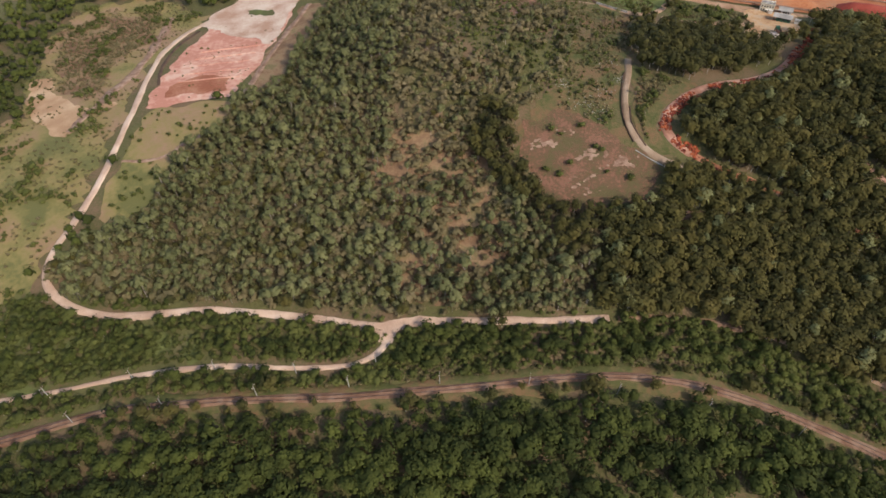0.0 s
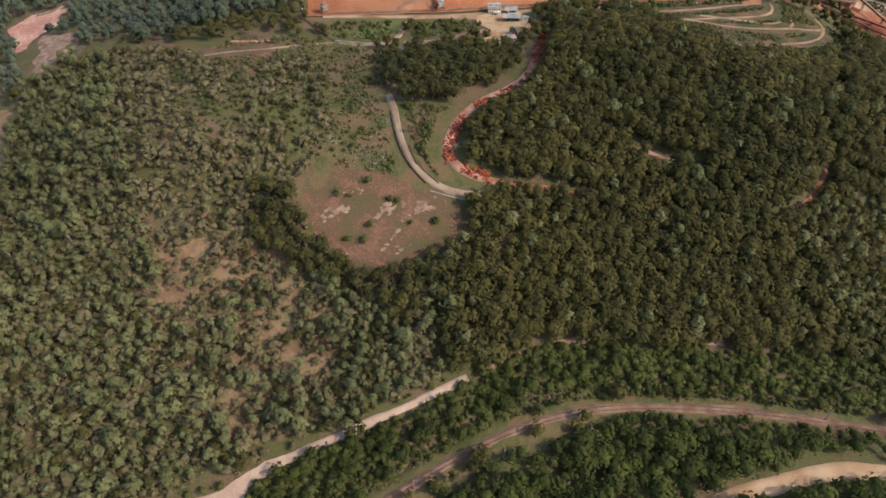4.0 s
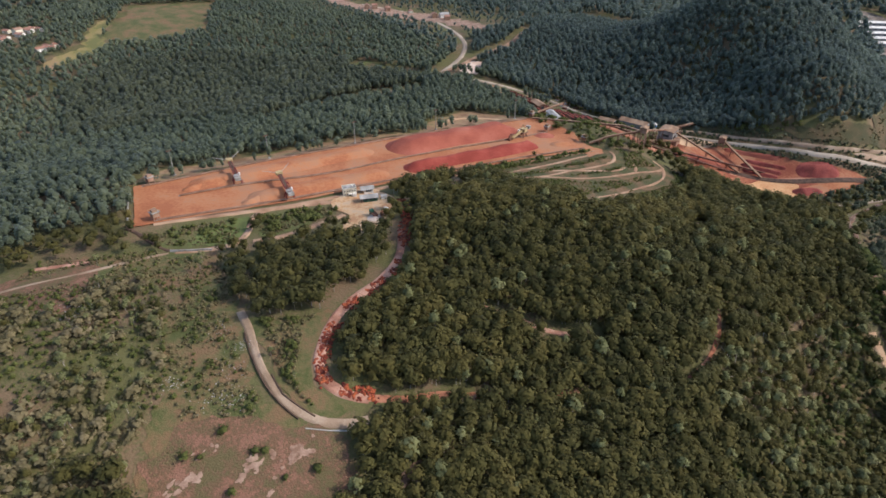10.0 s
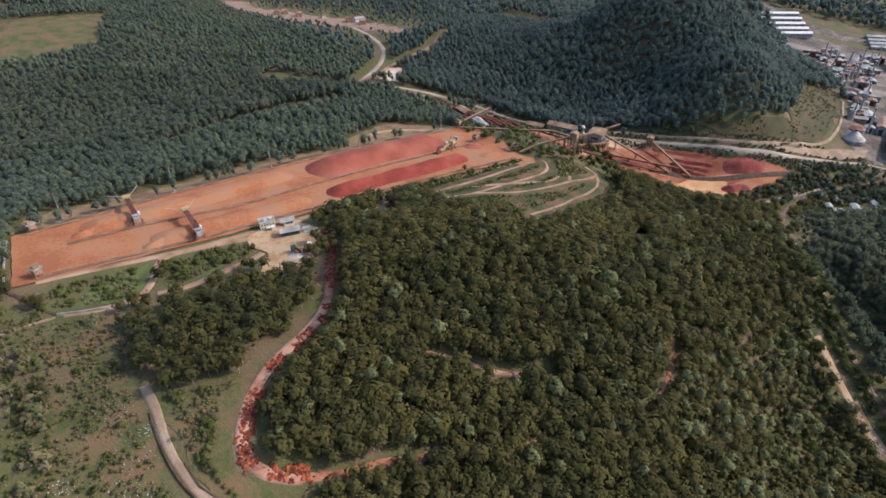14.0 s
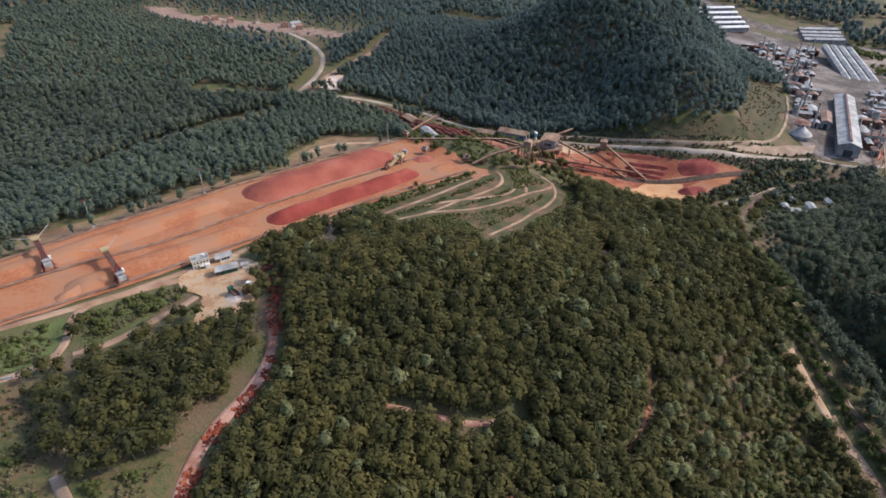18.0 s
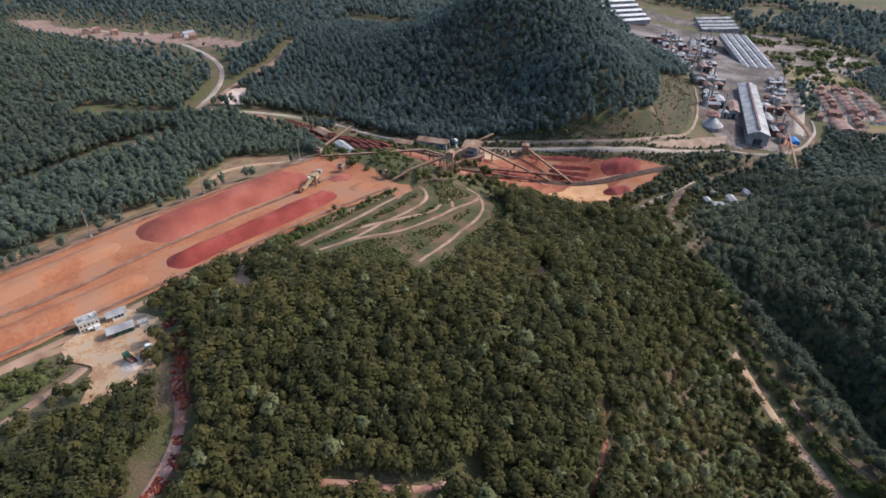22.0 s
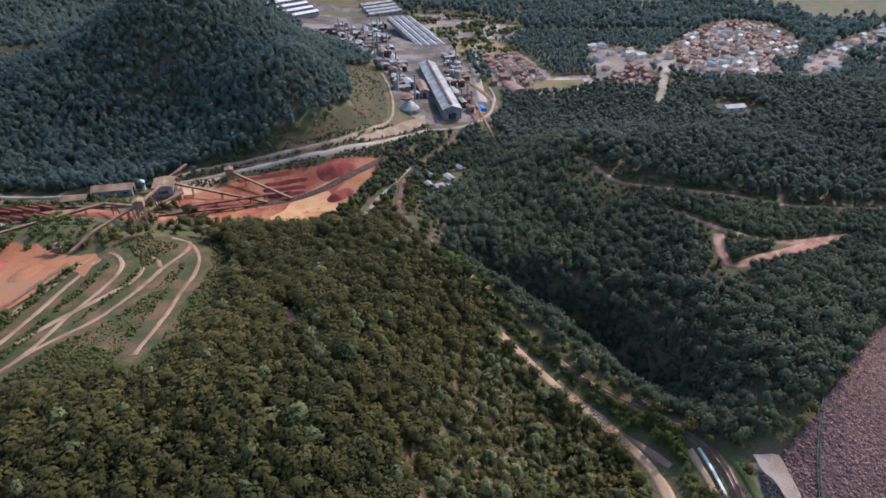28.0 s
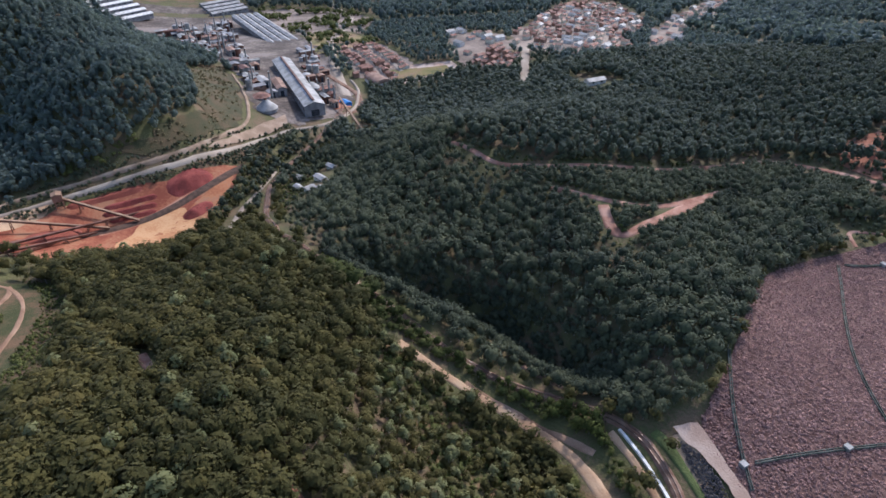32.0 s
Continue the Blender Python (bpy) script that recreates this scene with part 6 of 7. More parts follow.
def reclaimer(x, y, turn):
    s = root("bucket_reclaimer", x, y, turn, "ochre bucket-wheel reclaimer between two red stockpiles", "reclaimer", dz=0.6)
    part("portal", beams(((-3, -3, 0.1), (-2, -2, 4.5), 0.8), ((3, -3, 0.1), (2, -2, 4.5), 0.8), ((-3, 3, 0.1), (-2, 2, 4.5), 0.8), ((3, 3, 0.1), (2, 2, 4.5), 0.8)), M_STEEL, s)
    part("deck", boxes((-4, -4, 4.5, 4, 4, 5.2)), M_STEEL, s)
    part("machine_house", boxes((-3, -3.5, 5.2, 3, 1.5, 8.2)), M_MACHYEL, s)
    part("cab", boxes((1.5, 1.8, 5.2, 3.4, 3.8, 7.4)), M_WHITE, s)
    part("boom", beams(((0.9, 0, 7), (0.9, 17, 4.4), 0.4, 1.2), ((-0.9, 0, 7), (-0.9, 17, 4.4), 0.4, 1.2)), M_MACHYEL, s)
    wheel = drum(3.0, 3.0, -0.5, 0.5, 14)
    bmesh.ops.rotate(wheel, verts=wheel.verts, cent=(0, 0, 0), matrix=Matrix.Rotation(radians(90), 3, "Y"))
    bmesh.ops.translate(wheel, verts=wheel.verts, vec=(1.9, 17, 4.2))
    w = part("bucket_wheel", wheel, M_STEEL, s)
    for k in range(8):
        a = k * math.pi / 4
        c = (1.9, 17 + 3.2 * math.cos(a), 4.2 + 3.2 * math.sin(a))
        part("bucket", boxes((c[0] - 0.7, c[1] - 0.5, c[2] - 0.5, c[0] + 0.7, c[1] + 0.5, c[2] + 0.5)), M_STEEL, w)
    part("counterweight", boxes((-2, -11, 5.6, 2, -8, 8.4)), M_CONCRETE, s)
    part("counter_beam", beams(((0, -3, 6.6), (0, -9, 7), 1.2, 0.9)), M_MACHYEL, s)
    part("mast", beams(((-1.5, -1, 8.2), (0, 0, 12.5), 0.35), ((1.5, -1, 8.2), (0, 0, 12.5), 0.35)), M_MACHYEL, s)
    part("stay", beams(((0, 0, 12.5), (0, 13, 5.6), 0.15)), M_STEEL, s)
    part("stay", beams(((0, 0, 12.5), (0, -9, 8), 0.15)), M_STEEL, s)
    return s


reclaimer(362, 374, 100).scale = (0.8, 0.8, 0.8)


def light_mast(x, y):
    m = root("light_mast", x, y, 0, "tall slim floodlight mast behind the ore yard", "light mast", "yard floodlight masts")
    part("pole", drum(0.26, 0.13, -0.3, 16, 8), M_CONCRETE, m)
    part("crossbar", boxes((-1.6, -0.15, 15.6, 1.6, 0.15, 15.9)), M_STEEL, m)
    for dx in (-1.3, 0, 1.3):
        part("floodlight", boxes((dx - 0.25, -0.3, 15.9, dx + 0.25, 0.2, 16.3)), M_STEEL, m)
    part("base", boxes((-0.7, -0.7, -0.5, 0.7, 0.7, 0.5)), M_CONCRETE, m)
    return m


MAST = light_mast(126, 441)
for x, y in ((185, 436), (248, 430), (318, 424), (392, 410)):
    copy_thing(MAST, pose(x, y, ground_at(x, y)))


def drive_frame(x, y, turn, label):
    s = root("drive_station", x, y, turn, label, "drive station", "conveyor drive stations", 0.5)
    for dx in (-1.6, 1.6):
        for dy in (-1.4, 1.4):
            part("leg", beams(((dx, dy, -0.2), (dx, dy, 4.6), 0.35)), M_BROWNPAINT, s)
    part("platform", boxes((-2.2, -2, 4.6, 2.2, 2, 5.0)), M_CONCRETE, s)
    part("motor_box", boxes((-1.7, -1.5, 2.2, 1.7, 1.5, 4.6), (-1.4, -1.2, 5.0, 1.2, 1.0, 6.4)), M_BROWNPAINT, s)
    part("railing", beams(((-2.2, -2, 6), (2.2, -2, 6), 0.1), ((-2.2, 2, 6), (2.2, 2, 6), 0.1), ((-2.2, -2, 5), (-2.2, -2, 6), 0.1), ((2.2, -2, 5), (2.2, -2, 6), 0.1), ((-2.2, 2, 5), (-2.2, 2, 6), 0.1), ((2.2, 2, 5), (2.2, 2, 6), 0.1)), M_MACHYEL, s)
    return s


drive_frame(110, 434, 10, "pale drive station at the conveyor's end")
drive_frame(97, 388, 10, "pale drive station at the yard's corner")
drive_frame(404, 402, 10, "dusty drive station at the yard's far end")
drive_frame(388, 372, 10, "dusty drive station between the stockpiles")
drive_frame(394, 340, 10, "dusty drive station where the haul road starts")


def low_wall(pts, high, thick, mat, name, label, category="wall"):
    w = new(name)
    x0, y0 = pts[0]
    w.location = (x0, y0, ground_at(x0, y0))
    tagged(w, label, category)
    q = spaced(pts, 4.0)
    for p, r in zip(q[:-1], q[1:]):
        bm = bmesh.new()
        a = Vector((p[0] - x0, p[1] - y0, ground_at(*p) - w.location.z + high / 2 - 0.2))
        b = Vector((r[0] - x0, r[1] - y0, ground_at(*r) - w.location.z + high / 2 - 0.2))
        beam(bm, a, b, thick, high + 0.4)
        part("panel", bm, mat, w)
    return w


low_wall([(92.5, 358.5), (100, 353.5), (109, 348)], 1.3, 0.4, M_CONCRETE, "retaining_wall", "low whitewashed wall beside the dirt road")
low_wall([(p[0] - 2.1, p[1] + 0.4) for p in PATH_GREY[1:7]], 0.8, 0.5, M_DARKSOIL, "kerb_wall", "low dark earth kerb along the gravel path", "kerb")
low_wall([(p[0] + 2.1, p[1] + 0.6) for p in PATH_GREY[3:7]], 0.7, 0.5, M_DARKSOIL, "kerb_wall", "low dark earth kerb along the gravel path", "kerb")
low_wall([(89, 226), (95, 221), (102, 216.5)], 0.5, 0.35, M_CONCRETE, "path_guard", "low weathered guard at the path's end", "guard")
low_wall([(84, 391), (88, 405), (99, 436)], 1.0, 0.6, M_CONCRETE, "yard_kerb", "low concrete kerb round the yard's end", "kerb")


def rubble(name, spots, size, mat, label, seed):
    """Loose stones in one mesh."""
    rng = np.random.default_rng(seed)
    vs, fs, at = [], [], 0
    for x, y in spots:
        s = size * rng.uniform(0.5, 1.4)
        v = ICO_V * rng.uniform(0.6, 1.2, (len(ICO_V), 1)) * s * np.array([rng.uniform(0.8, 1.6), 1, 0.6])
        a = rng.uniform(0, 6.28)
        v = np.c_[v[:, 0] * math.cos(a) - v[:, 1] * math.sin(a), v[:, 0] * math.sin(a) + v[:, 1] * math.cos(a), v[:, 2]]
        vs.append(v + [x, y, ground_at(x, y) + 0.35])
        fs.append(ICO_F + at)
        at += len(v)
    return tagged(mesh_object(name, np.concatenate(vs), np.concatenate(fs).tolist(), [mat], smooth=False), label, "rubble", kind="stuff")


RR = np.random.default_rng(77)
along = spaced([(212, 334), (207, 322), (200, 312)] + GULLY, 0.17)
gd = np.gradient(along, axis=0)
gn = np.stack([gd[:, 1], -gd[:, 0]], 1) / (np.linalg.norm(gd, axis=1)[:, None] + 1e-9)
tight = np.array([noise.noise((p[0] / 5, p[1] / 5, 0)) for p in along]) > -0.08
spots = (along - gn * RR.uniform(-0.6, 4.4, (len(along), 1)) + RR.normal(0, 0.5, along.shape))[tight]
rubble("gully_rubble", spots, 0.7, M_REDROCK, "red blocks of ore rubble heaped along the gully", 5)
spots = np.concatenate([np.array(c) + RR.normal(0, 1, (40, 2)) * s for c, s in (((43, 328), 3), ((47, 336), 3), ((70, 255), 3), ((76, 249), 3), ((80, 262), 3), ((88, 270), 2), ((60, 268), 2), ((84, 285), 3))])
rubble("bleached_debris", spots, 0.2, M_PALEROCK, "bleached pale debris strewn over the meadow", 6)


# ---- yard buildings ----
def office(x, y, turn):
    s = root("yard_office", x, y, turn, "cream two-storey flat-roofed yard office", "building", dz=0.7)
    part("wall", boxes((-6, -4, -0.5, 6, 4, 6.6)), M_CREAM, s)
    r = part("roof", boxes((-6.3, -4.3, 6.6, 6.3, 4.3, 6.9)), M_CONCRETE, s)
    part("parapet", boxes((-6.3, -4.3, 6.9, 6.3, -4.05, 7.5), (-6.3, 4.05, 6.9, 6.3, 4.3, 7.5), (-6.3, -4.05, 6.9, -6.05, 4.05, 7.5), (6.05, -4.05, 6.9, 6.3, 4.05, 7.5)), M_CREAM, r)
    part("water_tank", drum(0.9, 0.9, 6.9, 8.2, 12, (3, 1)), M_WHITE, r)
    part("vent_box", boxes((-4, -1, 6.9, -2.2, 1, 8)), M_GREYPAINT, r)
    for side in (-1, 1):
        for fl in (1.0, 4.2):
            for k in range(5):
                cx = -4.6 + 2.3 * k
                if side < 0 and fl < 2 and k == 2:
                    continue
                ya, yb = (-4.06, -3.95) if side < 0 else (3.95, 4.06)
                w = part("window", boxes((cx - 0.6, ya, fl, cx + 0.6, yb, fl + 1.3)), M_GLASS, s)
                part("sill", boxes((cx - 0.7, ya - 0.1, fl - 0.12, cx + 0.7, yb + 0.1, fl)), M_CONCRETE, w)
    part("door", boxes((-0.6, -4.08, -0.2, 0.6, -3.95, 2.0)), M_GREENPAINT, s)
    part("porch", boxes((-1.6, -6.2, 2.4, 1.6, -4, 2.6)), M_WHITE, s)
    part("annex", boxes((2.2, -6.4, -0.5, 5.6, -4.02, 2.8)), M_WHITE, s)
    return s


def open_shed(x, y, turn, lx, ly, label, wall_mat):
    s = root("yard_shed", x, y, turn, label, "shed", "sheds on the dirt pad", 0.7)
    part("wall", gabled(-lx / 2 + 1.6, lx / 2, -ly / 2, ly / 2, 2.7, 3.9), wall_mat, s)
    part("roof", prism(-lx / 2, lx / 2, -ly / 2, ly / 2, 2.8, 4.0, 0.6, 0.15), M_TIN, s, "grey tin roof")
    for sy in (-1, 1):
        part("post", beams(((-lx / 2 + 0.2, sy * (ly / 2 - 0.2), -0.4), (-lx / 2 + 0.2, sy * (ly / 2 - 0.2), 2.8), 0.25)), M_STEEL, s)
    for k in range(3):
        cx = -lx / 2 + 3 + k * (lx - 4.5) / 2
        part("window", boxes((cx - 0.5, -ly / 2 - 0.05, 1.0, cx + 0.5, -ly / 2 + 0.05, 2.0)), M_GLASS, s)
    part("door", boxes((lx / 2 - 0.05, -0.8, -0.2, lx / 2 + 0.05, 0.8, 2.1)), M_BLUE if wall_mat is M_WHITE else M_GREENPAINT, s)
    return s


office(197, 360, -24).scale = (0.64, 0.64, 0.64)
open_shed(207, 356.5, -24, 7, 4, "white shed with a grey tin roof on the pad", M_WHITE)
open_shed(200.5, 345, -28, 9.5, 4.2, "long green shed with a grey tin roof", M_GREENPAINT)
KIOSK = root("pump_kiosk", 208, 341, -28, "small white kiosk with a pitched roof", "kiosk", dz=0.7)
part("wall", gabled(-1.5, 1.5, -1.2, 1.2, 1.9, 2.6), M_WHITE, KIOSK)
part("roof", prism(-1.5, 1.5, -1.2, 1.2, 1.9, 2.6, 0.3, 0.1), M_TIN, KIOSK)
part("door", boxes((1.45, -0.4, 0, 1.55, 0.4, 1.8)), M_BLUE, KIOSK)


def truck(x, y, turn, cab_mat, label):
    s = root("truck", x, y, turn, label, "truck", "parked vehicles", 0.7)
    part("cab", boxes((1.8, -1.1, 0.9, 3.4, 1.1, 2.9)), cab_mat, s)
    part("bed", boxes((-3.2, -1.2, 1.0, 1.6, 1.2, 1.3), (-3.2, -1.2, 1.3, 1.6, -1.1, 2.3), (-3.2, 1.1, 1.3, 1.6, 1.2, 2.3), (-3.2, -1.1, 1.3, -3.1, 1.1, 2.3)), M_STEEL, s)
    part("windscreen", boxes((3.38, -0.95, 1.9, 3.45, 0.95, 2.7)), M_GLASS, s)
    for dx in (-2.2, -1.0, 2.6):
        for dy in (-1.1, 1.1):
            w = drum(0.5, 0.5, -0.17, 0.17, 12)
            bmesh.ops.rotate(w, verts=w.verts, cent=(0, 0, 0), matrix=Matrix.Rotation(radians(90), 3, "X"))
            bmesh.ops.translate(w, verts=w.verts, vec=(dx, dy, 0.5))
            part("wheel", w, M_DARKSOIL, s)
    return s


truck(194, 321, 30, M_WHITE, "small white truck parked on the dirt pad")
truck(189, 324, 80, M_GREENPAINT, "dark green truck parked on the dirt pad")
heap("spoil_mound", (186, 318), (190, 326), 8, 1.6, M_PALE, "low pale heap of tipped earth", 9, group="tipped earth")


# ---- railway ----
def rails():
    q = spaced(RAIL, 3.0)
    d = np.gradient(q, axis=0)
    d /= np.linalg.norm(d, axis=1)[:, None]
    nrm = np.stack([-d[:, 1], d[:, 0]], 1)
    for off in (-0.75, 0.75):
        bm = bmesh.new()
        p = q + nrm * off
        z = land(p[:, 0], p[:, 1]) + 0.75
        pts = [Vector((*a, b)) for a, b in zip(p, z)]
        for a, b in zip(pts[:-1], pts[1:]):
            beam(bm, a, b, 0.16, 0.2)
        me = bpy.data.meshes.new("rail")
        bm.to_mesh(me)
        bm.free()
        me.materials.append(M_RAILSTEEL)
        o = new("rail", me)
        o.parent = bpy.data.objects["railway"]


rails()


def line_post(x, y, turn):
    m = root("line_post", x, y, turn, "slim concrete line post beside the railway", "post", "railway line posts")
    part("pole", drum(0.2, 0.12, -0.3, 7.5, 6), M_CONCRETE, m)
    part("crossarm", boxes((-1.1, -0.08, 6.9, 1.1, 0.08, 7.05)), M_STEEL, m)
    for dx in (-0.9, 0, 0.9):
        part("insulator", drum(0.08, 0.06, 7.05, 7.35, 6, (dx, 0)), M_WHITE, m)
    return m


POST = None
for k, (x, y) in enumerate(spaced(RAIL[1:17], 34.0)):
    if POST is None:
        POST = line_post(x, y + 4.0, 80)
    else:
        copy_thing(POST, pose(x, y + 4.0, ground_at(x, y + 4.0), 0, 0, 80))
for x, y in spaced(ROAD_LOWER[2:], 30.0):
    copy_thing(POST, pose(x, y - 2.2, ground_at(x, y - 2.2), 0, 0, 80))


# ---- crushing plant ----
def gallery(name, a, b, label, width=1.0, high=0.85, legs=3, mat=None, group="conveyor galleries"):
    """A raised conveyor gallery from a to b (x, y, height over the ground), on trestles."""
    g = new(name)
    a, b = Vector((a[0], a[1], ground_at(a[0], a[1]) + a[2])), Vector((b[0], b[1], ground_at(b[0], b[1]) + b[2]))
    g.location = (a.x, a.y, ground_at(a.x, a.y))
    o = Vector(g.location)
    tagged(g, label, "conveyor", group)
    part("housing", beams((a - o, b - o, width, high)), mat or M_BROWNPAINT, g)
    part("roof", beams((a - o + Vector((0, 0, high / 2 + 0.1)), b - o + Vector((0, 0, high / 2 + 0.1)), width + 0.5, 0.18)), M_OCHRE if mat is None else mat, g)
    for s in (-1, 1):
        d = (b - a).normalized()
        side = Vector((-d.y, d.x, 0)).normalized() * s * width / 2
        part("truss", beams((a - o + side - Vector((0, 0, high / 2)), b - o + side - Vector((0, 0, high / 2)), 0.35, 0.5)), M_STEEL, g)
    for k in range(legs):
        p = a.lerp(b, (k + 0.6) / (legs + 0.2))
        gz = ground_at(p.x, p.y)
        if p.z - gz < 2.2:
            continue
        d = (b - a).normalized()
        side = Vector((-d.y, d.x, 0)).normalized()
        bm = bmesh.new()
        foot = Vector((p.x, p.y, gz - 0.3))
        beam(bm, foot - side * 1.9 - o, p - side * 1.0 - Vector((0, 0, high / 2)) - o, 0.4)
        beam(bm, foot + side * 1.9 - o, p + side * 1.0 - Vector((0, 0, high / 2)) - o, 0.4)
        m = foot.lerp(p, 0.5)
        beam(bm, m - side * 1.5 - o, m + side * 1.5 - o, 0.3)
        part("trestle", bm, M_STEEL, g)
    return g


gallery("conveyor_gallery", (392, 334, 2.2), (405, 326, 5), "dusty brown conveyor gallery rising from the yard", legs=1)
gallery("conveyor_gallery", (405, 326, 5), (427, 311, 14.5), "dusty brown conveyor gallery on steel trestles", legs=2)
gallery("conveyor_gallery", (427, 311, 14.5), (480, 322, 10.5), "long brown conveyor gallery up to the crusher house", legs=3)
gallery("conveyor_gallery", (400, 398, 2.4), (445, 340, 6), "low brown conveyor gallery across the rail yard", legs=4)
gallery("conveyor_gallery", (445, 340, 6), (427, 312, 13), "brown conveyor gallery climbing to the transfer tower", legs=2)
gallery("conveyor_gallery", (418, 414, 3), (494, 440, 8), "grey conveyor gallery bridging the rail yard", legs=3)
gallery("conveyor_gallery", (490, 318, 9), (497, 262, 2.5), "long brown conveyor sloping down to the lower yard", legs=3)
gallery("conveyor_gallery", (517, 290, 7), (504, 247, 2.5), "brown conveyor sloping down across red ore", legs=2)
gallery("conveyor_gallery", (494, 326, 8), (512, 316, 13), "short steep conveyor above the crusher house", legs=1)
gallery("conveyor_gallery", (440, 318, 3), (486, 312, 5), "low red-dusted conveyor beside the plant", legs=3)
gallery("conveyor_gallery", (470, 400, 2.5), (448, 330, 4), "long red-dusted conveyor along the sidings", legs=4)
for a0, b0, lab in (((446, 312, 1.2), (494, 268, 1.2), "low rusty conveyor across the ore ground"), ((452, 322, 1.2), (478, 300, 1.6), "low rusty conveyor below the plant"), ((470, 306, 1.2), (512, 248, 1.4), "low rusty conveyor along the lower yard"), ((456, 296, 1.2), (486, 282, 1.2), "short rusty conveyor by the shrubs"), ((436, 360, 1.4), (474, 350, 2.0), "low rusty conveyor between sidings and hall")):
    gallery("ground_conveyor", a0, b0, lab, 1.0, 0.7, 2, M_STEEL)
gallery("conveyor_gallery", (691, 105, 9), (609, 96, 3), "long pale conveyor bridge over the railway", legs=4)


def tower(x, y, high, label):
    s = root("transfer_tower", x, y, 15, label, "tower")
    for dx in (-1.8, 1.8):
        for dy in (-1.8, 1.8):
            part("leg", beams(((dx * 1.3, dy * 1.3, -0.4), (dx, dy, high - 3), 0.5)), M_BROWNPAINT, s)
    for k in range(3):
        z0, z1 = k * (high - 3) / 3, (k + 1) * (high - 3) / 3
        part("brace", beams(((-2, -2, z0), (2, -2, z1), 0.25), ((2, 2, z0), (-2, 2, z1), 0.25), ((-2, 2, z0), (-2, -2, z1), 0.25), ((2, -2, z0), (2, 2, z1), 0.25)), M_BROWNPAINT, s)
    part("house", boxes((-2.6, -2.6, high - 3, 2.6, 2.6, high + 1)), M_BROWNPAINT, s)
    part("roof", prism(-2.6, 2.6, -2.6, 2.6, high + 1, high + 1.8, 0.3, 0.15), M_OCHRE, s)
    return s


tower(427, 311, 16, "rusty brown conveyor transfer tower on braced legs")
tower(517, 290, 8, "small rusty transfer tower above the ore")


def crusher_house(x, y):
    s = root("crusher_house", x, y, 12, "tall grey crusher house with a brown roof", "building")
    part("wall", boxes((-7, -6, -1, 7, 6, 15)), M_GREYPAINT, s)
    part("roof", prism(-7, 7, -6, 6, 15, 16.4, 0.5, 0.2), M_OCHRE, s, "dusty ochre roof")
    for k in range(6):
        part("cladding_rib", boxes((-6.4 + 2.5 * k, -6.12, 1, -6.1 + 2.5 * k, -6.0, 15)), M_STEEL, s)
    part("lean_to", boxes((-7, -10, -1, 3, -6.02, 5)), M_BROWNPAINT, s)
    part("opening", boxes((-5, -6.14, 6, 0, -6.02, 9)), M_GLASS, s)
    part("opening", boxes((-7.1, -3, 8, -6.98, 3, 11)), M_GLASS, s)
    part("platform", boxes((7.0, -5, 9, 9, 5, 9.3)), M_STEEL, s)
    part("platform", boxes((-9, -5, 5, -7.0, 5, 5.3)), M_STEEL, s)
    return s


crusher_house(487, 323).scale = (1, 1, 0.68)
SILO = root("storage_silo", 497, 342, 0, "blue and white cylindrical silo", "silo")
part("shell", drum(2.8, 2.8, -0.5, 8.5, 20), M_WHITE, SILO)
part("band", drum(2.86, 2.86, 5.2, 7.6, 20), M_BLUE, SILO, "blue painted band")
part("cap", drum(2.8, 0.8, 8.5, 10.2, 20), M_WHITE, SILO)
part("ladder", beams(((2.9, 0, 0), (2.9, 0, 10), 0.25)), M_STEEL, SILO)
SILO.scale = (0.75, 0.75, 0.75)


def hall(name, x, y, turn, lx, ly, h, ridge, label, wall_mat, roof_mat, category="building", group="", vents=0):
    s = root(name, x, y, turn, label, category, group)
    part("wall", gabled(-lx / 2, lx / 2, -ly / 2, ly / 2, h, ridge), wall_mat, s)
    part("roof", prism(-lx / 2, lx / 2, -ly / 2, ly / 2, h, ridge, 0.6, 0.2), roof_mat, s)
    part("door", boxes((-lx / 2 - 0.1, -ly / 5, -0.5, -lx / 2 + 0.05, ly / 5, min(h - 0.5, 5))), M_GLASS, s)
    n = max(2, int(lx / 8))
    for k in range(n):
        cx = -lx / 2 + (k + 0.5) * lx / n
        for sy in (-1, 1):
            part("window", boxes((cx - 1.2, sy * ly / 2 - 0.06, h * 0.5, cx + 1.2, sy * ly / 2 + 0.06, h * 0.5 + 1.2)), M_GLASS, s)
    if vents:
        part("ridge_vent", boxes((-lx / 2 + 3, -0.9, ridge, lx / 2 - 3, 0.9, ridge + 1.1)), M_STEEL, s, "dark ridge ventilator")
    return s


hall("plant_hall", 487, 356, 100, 24, 9, 6, 8, "dark plant hall with an orange dusty roof", M_GREYPAINT, M_OCHRE)
hall("plant_hall", 476, 376, 100, 14, 7, 4, 5.4, "small dark hall with a dusty roof", M_GREYPAINT, M_OCHRE)
hall("loading_shed", 469, 450, 69, 16, 8, 6, 7.5, "open loading shed with a dusty orange roof", M_STEEL, M_OCHRE)
hall("store_shed", 432, 400, 62, 24, 6, 3.5, 4.6, "low pale store beside the sidings", M_WHITE, M_TIN)


